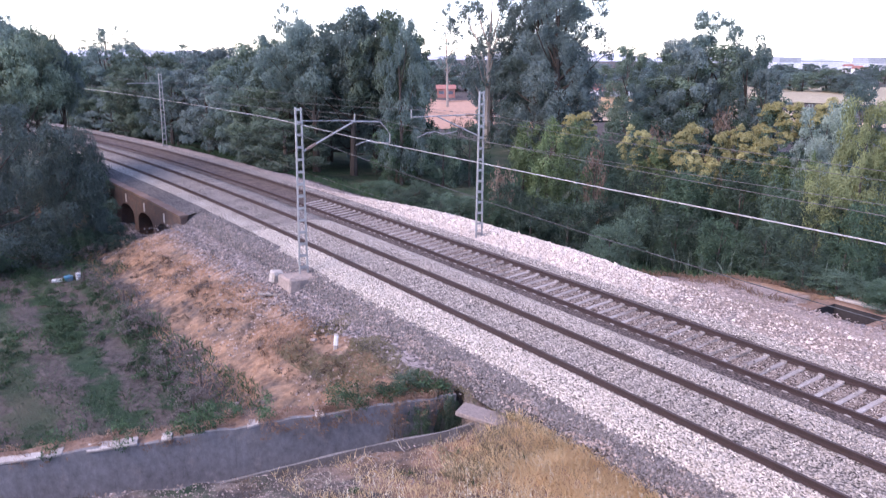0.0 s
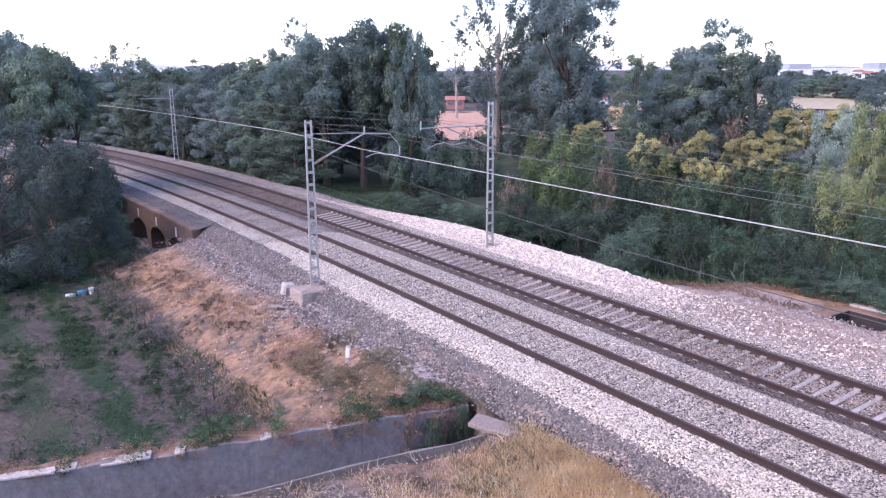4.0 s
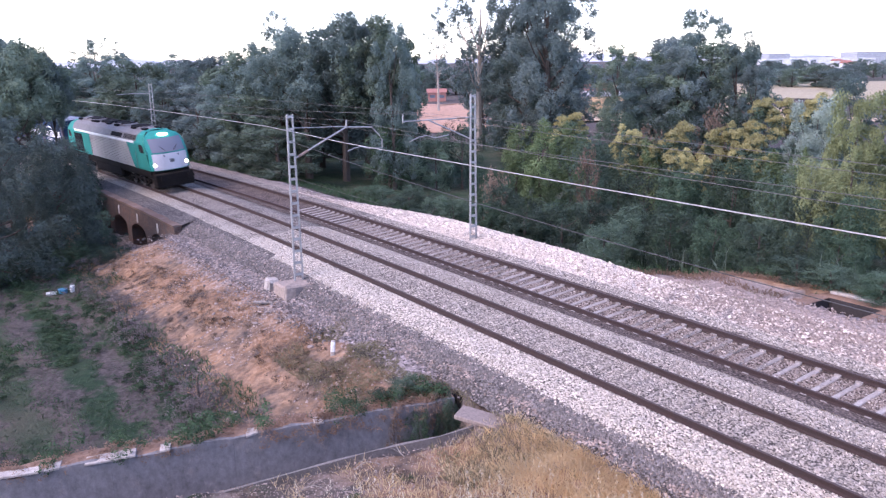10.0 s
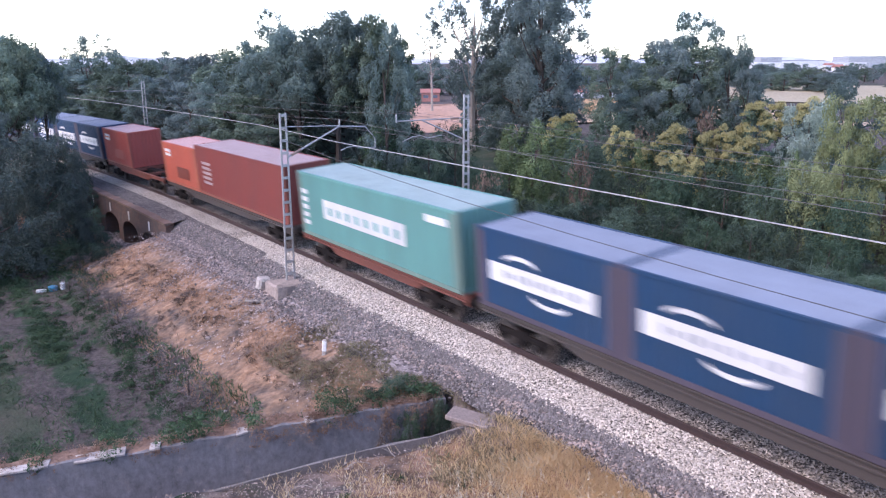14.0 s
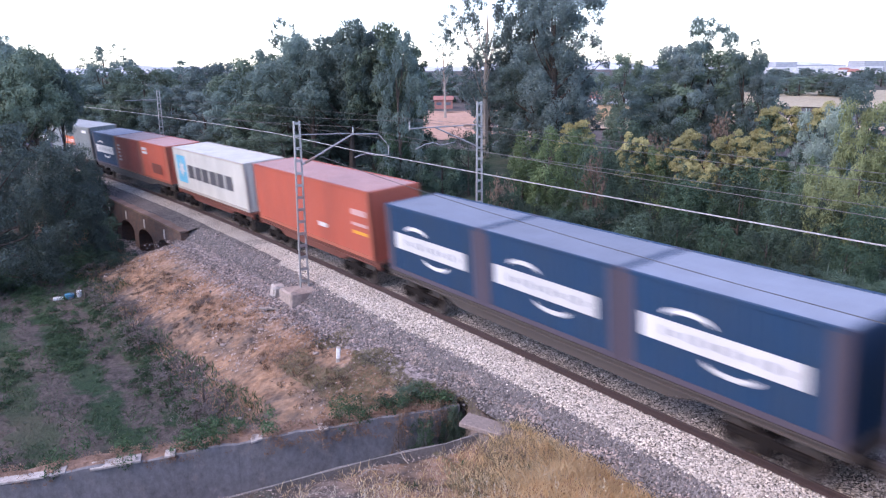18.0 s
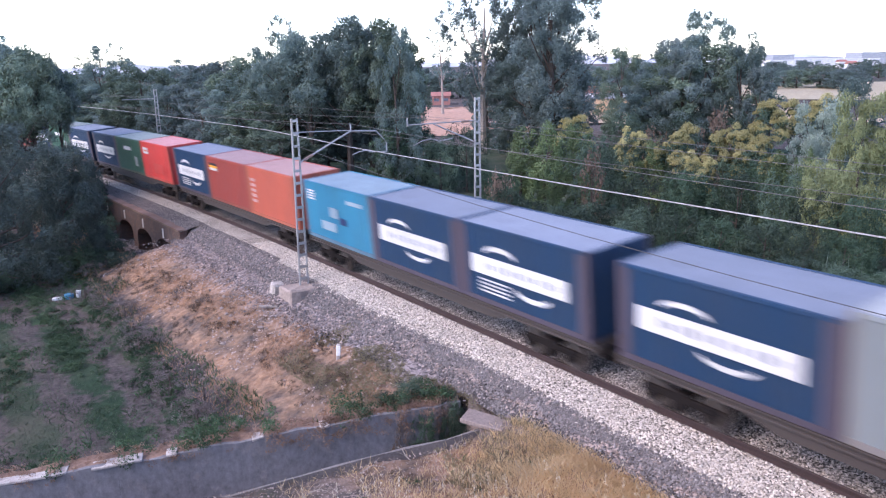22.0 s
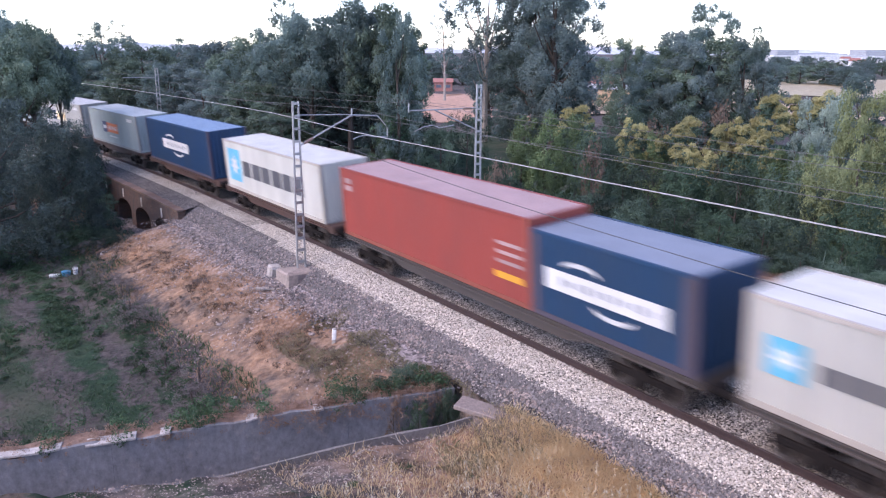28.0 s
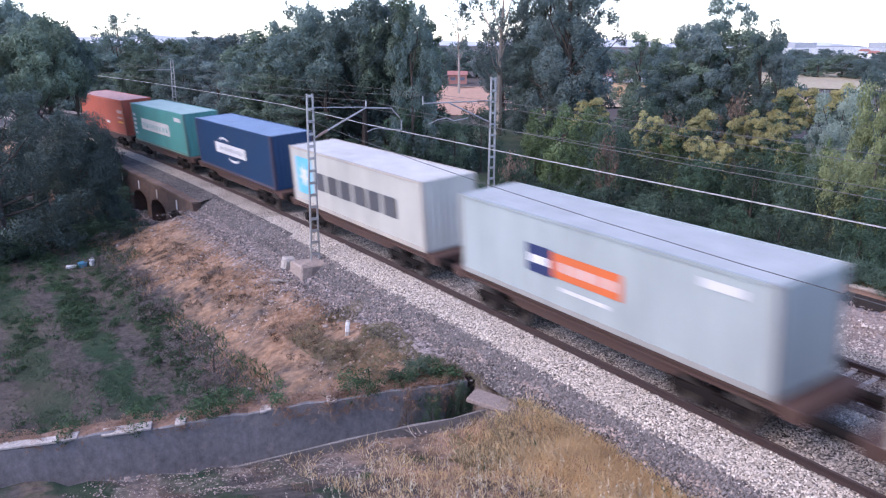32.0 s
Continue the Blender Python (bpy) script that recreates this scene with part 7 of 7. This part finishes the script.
# the dense low growth between the stone bank and the trees, and woods further off
rng0 = np.random.default_rng(5)
for i in range(84):
    s = rng0.uniform(2, 62)
    lat = rng0.uniform(10.6, 19) if s < 34 else rng0.uniform(10.2, 15)
    if s < 22 and lat < 13.2 or s > 50:
        continue
    p = line(s, lat)
    plant("shrub", p.x, p.y, rng0.uniform(-0.5, 1.0) - 0.5 * (s > 40), rng0.uniform(0.9, 1.9))
for i in range(40):
    s, lat = rng0.uniform(62, 170), rng0.uniform(10, 30)
    p = line(s, lat)
    plant("oak", p.x, p.y, rng0.uniform(3, 8), rng0.uniform(2.4, 4))
for i in range(16):
    x, y = rng0.uniform(20, 120), rng0.uniform(250, 330)
    plant("oak", x + (y - 150) * 0.3, y, rng0.uniform(3, 5.5), rng0.uniform(4, 9))
for i in range(26):
    x, y = rng0.uniform(-120, 60), rng0.uniform(225, 300)
    plant("oak", x, y, rng0.uniform(5, 8), rng0.uniform(5, 9))

for s, lat, top, w in ((60, -6.2, -0.6, 2.0), (63.5, -5.6, -0.3, 2.2), (58.5, -7.6, -1.4, 1.7), (66, -7, 0.6, 2.6), (56, -8.6, -1.9, 1.5), (69, -5.5, 0.8, 2.4), (61.5, -4.9, 0.1, 1.6), (64.5, -4.4, 0.9, 1.9), (67, -4.6, 1.2, 2.2), (72, -5, 1.2, 2.4)):
    p = line(s, lat)
    plant("shrub", p.x, p.y, top, w)
for s, lat, h, w in ((40.5, -9.2, 0.8, 0.9), (38, -8.8, 0.9, 1.0), (35.5, -9.0, 0.7, 0.9), (33, -9.4, 1.0, 1.0), (30, -9.2, 0.6, 0.8), (28, -9.5, 0.9, 1.0), (25.6, -9.0, 1.2, 1.1), (24.4, -9.6, 0.9, 0.9), (43, -9.6, 0.8, 1.0), (47, -8.2, 0.9, 1.2), (50, -7.4, 0.9, 1.2), (23.0, -10.4, 0.7, 0.8), (18.7, -5.0, 0.6, 0.55), (18.0, -4.6, 0.5, 0.5), (19.3, -5.3, 0.45, 0.5), (52.5, -6.4, 1.3, 1.6), (50.5, -6.2, 1.1, 1.3), (49.5, -7.8, 1.2, 1.6), (47.6, -7.4, 0.9, 1.2), (54.5, -6.0, 1.7, 1.7), (46.4, -6.9, 0.7, 0.9)):
    p = line(s, lat)
    plant("brushwood" if 20 < s < 48 and lat < -8 else "shrub", p.x, p.y, height_at(p.x, p.y) + h, w)
for k in range(13):
    plant("oak", -27 + 6.2 * k, 262 + 5 * math.sin(k * 2.1), 6.6 + 1.2 * math.sin(k * 1.7), 5.5)
for i in range(95):
    x, y = rng0.uniform(100, 350), rng0.uniform(350, 640)
    plant("oak", x, y, rng0.uniform(3.0, 6.2), rng0.uniform(2.8, 5.2))
for x, y, top, w in ((-24.2, 41.2, -1.3, 1.5), (-26.8, 42.6, -1.0, 1.7), (-29.5, 44.5, -0.8, 1.9), (-22.6, 43.2, -1.4, 1.3), (-21.0, 45.6, -1.3, 1.4), (-32.0, 46.0, -0.8, 1.9)):
    plant("shrub", x, y, top, w)
plant("shrub", -0.75, 22.3, -0.62, 0.75)
plant("shrub", 0.35, 21.9, -0.95, 0.4)
plant("shrub", -0.35, 21.35, -1.25, 0.5)
plant("shrub", 0.3, 21.2, -1.35, 0.4)
plant("shrub", 0.55, 21.5, -1.05, 0.5)
plant("shrub", 0.75, 21.25, -1.45, 0.4)
plant("dead", 0.1, 21.75, -0.95, 0.45)
plant("dead", -1.1, 21.25, -1.15, 0.4)
near_oak = tree("evergreen_tree", 101, 9.8, 5.6, 0.03, LEAF_EVER, BARK, 900, 0.062, 76, "large dark evergreen tree with branches down to the ground", clump=(0.12, 0.25), round_to=0.6, reach=(0.6, 1.0), flat=1.0)
near_oak.matrix_basis = Matrix.Translation((-25.2, 43.5, -3.3)) @ Matrix.Diagonal((1.0, 1.0, 0.96, 1))
copy_thing(near_oak, Matrix.Translation((-32.5, 50, -3.2)) @ Matrix.Rotation(2, 4, "Z") @ Matrix.Diagonal((1.15, 1.15, 0.92, 1)))
copy_thing(near_oak, Matrix.Translation((-22.3, 47.0, -3.2)) @ Matrix.Rotation(4, 4, "Z") @ Matrix.Diagonal((0.5, 0.5, 0.8, 1)))


# ---- grass and weeds ----
def blades(name, seed, xs, ys, tall, width, mat, label, category, lean=0.35):
    """Single blades that stand on the ground."""
    rng = np.random.default_rng(seed)
    n = len(xs)
    zs = heights(xs, ys)
    h = tall * rng.uniform(0.5, 1.3, n)
    ang = rng.uniform(0, 2 * np.pi, n)
    dx, dy = rng.normal(0, lean, n) * h, rng.normal(0, lean, n) * h
    wx, wy = np.cos(ang) * width, np.sin(ang) * width
    base = np.stack([xs, ys, zs - 0.03], -1)
    w = np.stack([wx, wy, 0 * wx], -1)
    mid = base + np.stack([dx * 0.4, dy * 0.4, h * 0.6], -1)
    tip = base + np.stack([dx, dy, h], -1)
    v = np.stack([base - w, base + w, mid + w * 0.8, tip, mid - w * 0.8], 1).reshape(-1, 3)
    f = np.arange(n * 5).reshape(n, 5)
    return tagged(new(name, fast_mesh(name, v.tolist(), f.tolist(), mat)), label, category, kind="stuff")


def scatter(seed, n, x0, x1, y0, y1, keep):
    rng = np.random.default_rng(seed)
    x, y = rng.uniform(x0, x1, n), rng.uniform(y0, y1, n)
    s, lat = nearest(x, y)
    a, c = channel_place(x, y)
    ok = keep(x, y, s, lat, a, c, rng.uniform(0, 1, n))
    return x[ok], y[ok]


def patch(x, y, f, seed):
    return np.sin(x * f + seed) * np.cos(y * f * 1.13 - seed) + 0.5 * np.sin(x * f * 2.7 + y * f * 1.9 + seed)


def bank_grass(s, l, a, c):
    """Where dry grass grows on the near bank: thick on the crest, thin by the channel lip."""
    return 1.1 * np.exp(-(((s - 11.3) / 3.5) ** 2 + ((l + 3.8) / 1.6) ** 2)) * smooth(2.2, 4.6, c + 1.6 * smooth(16.0, 18.5, a))


blades("dry_grass", 1, *scatter(1, 420000, -8, 12, 10.5, 21.5, lambda x, y, s, l, a, c, r: (l < -2.85) & (l > -9.5) & (c > 1.75) & ((bank_grass(s, l, a, c) * (0.6 + 0.4 * (patch(x, y, 1.6, 2) > -0.2)) * (0.8 + 0.2 * (patch(x, y, 3.1, 1) > -0.4)) + 0.05 * (patch(x, y, 0.8, 2) > -0.1)) > r)), 0.2, 0.008, DRY_GRASS, "straw-coloured dry grass on the near bank", "grass", 0.5)
blades("olive_grass", 16, *scatter(16, 150000, -4, 11, 11.5, 21.5, lambda x, y, s, l, a, c, r: (l < -3.0) & (c > 1.9) & (bank_grass(s, l, a, c) * (patch(x, y, 1.3, 6) > 0.1) > 1.6 * r)), 0.2, 0.007, HALF_DRY, "olive-green half-dry grass among the straw", "grass", 0.6)
blades("earth_weeds", 17, *scatter(17, 50000, -9, 5, 13, 21.5, lambda x, y, s, l, a, c, r: (c > 1.7) & (l < -3.6) & (patch(x, y, 1.7, 3) > 0.5) & (r < 0.5)), 0.09, 0.009, LEAF_DEAD, "brown withered weeds on bare earth by the channel", "weeds", 1.0)
blades("green_tufts", 18, *scatter(18, 60000, -2, 12, 12, 21.5, lambda x, y, s, l, a, c, r: (l < -2.7) & (c > 2.2) & (patch(x, y, 2.3, 9) > 1.2) & (r < 0.7)), 0.16, 0.01, LEAF_WEED, "small green tufts in the dry grass", "weeds", 0.7)


def wild_oats():
    """Bleached oat stalks with drooping seed heads."""
    rng = np.random.default_rng(31)
    xs, ys = scatter(30, 900, -3, 10, 12.6, 17.2, lambda x, y, s, l, a, c, r: (l < -3.4) & (c > 2.0) & (r < 0.12 + 0.25 * (patch(x, y, 1.9, 4) > 0.3)))
    verts, faces = [], []

    def blade(p, q, w):
        d = np.cross(q - p, rng.normal(0, 1, 3))
        d = d / (np.linalg.norm(d) + 1e-6) * w
        m = (p + q) / 2
        k = len(verts)
        verts.extend([tuple(p), tuple(m + d), tuple(q), tuple(m - d)])
        faces.append((k, k + 1, k + 2, k + 3))

    for x, y, z in zip(xs, ys, heights(xs, ys)):
        tall = rng.uniform(0.45, 0.95)
        lean = rng.normal(0, 0.14, 2)
        pts = [np.array([x + lean[0] * tall * t * t, y + lean[1] * tall * t * t, z - 0.03 + tall * t]) for t in np.linspace(0, 1, 6)]
        for p, q in zip(pts, pts[1:]):
            blade(p, q, 0.0045)
        for k in range(int(rng.uniform(9, 20))):
            t = rng.uniform(0.5, 1.0)
            p = pts[0] + (pts[-1] - pts[0]) * t + rng.normal(0, 0.016, 3)
            blade(p, p + np.array([rng.normal(0, 0.018), rng.normal(0, 0.018), -rng.uniform(0.03, 0.06)]), rng.uniform(0.007, 0.013))
    tagged(new("wild_oats", fast_mesh("wild_oats", verts, faces, PALE_STALK)), "bleached wild oat stalks with drooping seed heads", "grass", kind="stuff")


wild_oats()
blades("rusty_grass", 2, *scatter(2, 130000, -24, 4, 20, 50, lambda x, y, s, l, a, c, r: (l < -4.2) & (l > -9.0) & (c < -0.2) & (patch(x, y, 0.7, 1) > -0.1) & (r < 0.6)), 0.15, 0.01, RUST_GRASS, "reddish withered grass on the railway bank", "grass", 0.7)
blades("shoulder_grass", 12, *scatter(12, 120000, -8, 8, 15, 30, lambda x, y, s, l, a, c, r: (l < -2.9) & (l > -6.2) & (s > 13.5) & (s < 26) & (patch(x, y, 1.1, 5) > -0.4 + 0.4 * (l > -3.3)) & (r < 0.95)), 0.13, 0.009, LEAF_OLIVE, "olive-brown low weeds in the old shoulder ballast", "weeds", 0.9)
blades("field_weeds", 3, *scatter(3, 90000, -34, -3, 19, 52, lambda x, y, s, l, a, c, r: (l < -8.6) & (c < -0.4) & (patch(x * 0.7 + y * 0.35, y * 0.8 - x * 0.3, 0.75, 4) > 0.1) & (r < 0.5)), 0.15, 0.014, LEAF_WEED, "green weeds in the fallow field", "weeds", 0.8)
blades("thin_weeds", 19, *scatter(19, 120000, -34, -3, 19, 52, lambda x, y, s, l, a, c, r: (l < -9.0) & (c < -0.5) & (patch(x, y, 0.5, 8) > -0.5) & (r < 0.45)), 0.1, 0.012, LEAF_THIN, "thin grey-green weeds over the fallow field", "weeds", 0.9)
blades("ditch_weeds", 4, *scatter(4, 60000, -24, -2, 21, 50, lambda x, y, s, l, a, c, r: (l < -7.4) & (l > -9.8) & (c < -0.2) & (patch(x, y, 0.9, 7) > 0.1) & (r < 0.7)), 0.22, 0.016, LEAF_WEED, "dark green weeds along the foot of the bank", "weeds", 0.6)
blades("cane", 5, *scatter(5, 26000, 0, 26, 26, 58, lambda x, y, s, l, a, c, r: (l > 12.6) & (l < 19) & (s > 12) & (s < 40) & (patch(x, y, 0.6, 3) > 0.45) & (r < 0.3)), 1.3, 0.02, LEAF_CANE, "grey-green cane and tall weeds behind the stone bank", "weeds", 0.2)
blades("verge_grass", 6, *scatter(6, 90000, -30, 22, 24, 85, lambda x, y, s, l, a, c, r: (l > 9.3) & (l < 14) & ((s > 23) | (l > 12.6)) & (r < 0.6)), 0.45, 0.02, LEAF_WEED, "green weeds on the far side of the ballast", "weeds", 0.6)
blades("apron_weeds", 20, *scatter(20, 60000, 2, 22, 18, 36, lambda x, y, s, l, a, c, r: (l > 8.6) & (l < 11.2) & (s > 9) & (s < 25) & ~((s > 12.7) & (s < 16.7) & (l > 10.0)) & (patch(x, y, 1.3, 4) > 0.55) & (r < 0.5)), 0.12, 0.01, LEAF_OLIVE, "olive-brown weeds in the trodden apron", "weeds", 0.9)
blades("mound_grass", 15, *scatter(15, 90000, 4, 26, 18, 40, lambda x, y, s, l, a, c, r: (l > 10.4) & (l < 13.4) & (s > 9) & (s < 26) & ~((s > 12.9) & (s < 16.5) & (l < 13.2)) & (patch(x, y, 0.9, 2) > -0.35) & (r < 0.6)), 0.24, 0.014, LEAF_CREEPER, "reddish dry grass on the mound behind the drain pit", "grass", 0.7)
# low leafy weeds in the field, thickest in old furrows, and dry tufts on the bank
_rw = np.random.default_rng(14)
weed_c, weed_r = [], []
for k in range(1700):
    s, lat = _rw.uniform(21, 50), _rw.uniform(-17.5, -8.6)
    furrow = abs(((lat + 17.5) / 2.3) % 1 - 0.5) < 0.2 or _rw.uniform() < 0.3
    p = line(s, lat)
    if not furrow or float(channel_place(p.x, p.y)[1]) > -1.2 or patch(p.x, p.y, 0.33, 6) < -0.35:
        continue
    q = _rw.uniform(0.12, 0.38)
    weed_c.append(np.array([p.x, p.y, height_at(p.x, p.y) + q * 0.3]))
    weed_r.append(q)
tagged(new("leafy_weeds", crown_mesh("leafy_weeds", leaf_cloud(_rw, weed_c, weed_r, 1500, 0.03, 0.5), LEAF_WEED)), "low leafy green weeds along old furrows of the field", "weeds", kind="stuff")
tuft_c, tuft_r = [], []
for k in range(420):
    s, lat = _rw.uniform(20, 46), _rw.uniform(-8.6, -4.6)
    p = line(s, lat)
    if float(channel_place(p.x, p.y)[1]) > -0.6 or patch(p.x, p.y, 0.5, 9) < 0.0:
        continue
    q = _rw.uniform(0.1, 0.3)
    tuft_c.append(np.array([p.x, p.y, height_at(p.x, p.y) + q * 0.15]))
    tuft_r.append(q)
tagged(new("withered_tufts", crown_mesh("withered_tufts", leaf_cloud(_rw, tuft_c, tuft_r, 1300, 0.026, 0.4), LEAF_DEAD)), "brown withered weed tufts on the railway bank", "weeds", kind="stuff")
bramble_c, bramble_r = [], []
_rb = np.random.default_rng(8)
for a0, a1, n0, hgt in ((11.2, 14.0, 16, 0.35), (15.2, 17.6, 9, 0.22), (8.0, 11.0, 7, 0.15), (17.5, 18.9, 8, 0.3)):
    for k in range(n0):
        aa, cc = _rb.uniform(a0, a1), -_rb.uniform(-0.1, 1.3)
        d = (WALL_B - WALL_A).normalized()
        x, y = WALL_A.x + d.x * aa + d.y * cc, WALL_A.y + d.y * aa - d.x * cc
        bramble_c.append(np.array([x, y, float(wall_top(aa)) + hgt * _rb.uniform(0.2, 1.0)]))
        bramble_r.append(_rb.uniform(0.25, 0.5))
tagged(new("bramble", crown_mesh("bramble", leaf_cloud(_rb, bramble_c, bramble_r, 1500, 0.032), LEAF_WEED)), "green bramble growing over the channel wall", "bramble", kind="stuff")

dry_c, dry_r = [], []
for k in range(170):
    aa, cc = 5.5 + 13.8 * _rb.uniform() ** 0.8, -_rb.uniform(-0.1, 0.8)
    d = (WALL_B - WALL_A).normalized()
    x, y = WALL_A.x + d.x * aa + d.y * cc, WALL_A.y + d.y * aa - d.x * cc
    dry_c.append(np.array([x, y, float(wall_top(aa)) + (0.05 if cc < -0.08 else -_rb.uniform(0, 0.25))]))
    dry_r.append(_rb.uniform(0.1, 0.28))
for k in range(130):
    aa, cc = _rb.uniform(13.5, 19.3), _rb.uniform(-0.3, 0.35)
    d = (WALL_B - WALL_A).normalized()
    x, y = WALL_A.x + d.x * aa + d.y * cc, WALL_A.y + d.y * aa - d.x * cc
    dry_c.append(np.array([x, y, float(wall_top(aa)) + 0.1 - _rb.uniform(0.0, 0.5 + 0.25 * (aa > 16.5)) * (cc > -0.1)]))
    dry_r.append(_rb.uniform(0.08, 0.22))
tagged(new("dry_creeper", crown_mesh("dry_creeper", leaf_cloud(_rb, dry_c, dry_r, 1600, 0.022, 0.6), LEAF_CREEPER)), "reddish dry creeper hanging over the channel wall", "creeper", kind="stuff")


# ---- movement ----
def motions():
    times = [i * 0.5 for i in range(65)]
    for ob, middle, half, z in RIDES:
        walk(ob, [(t, ride_pose(t, middle, half, z)) for t in times])


motions()
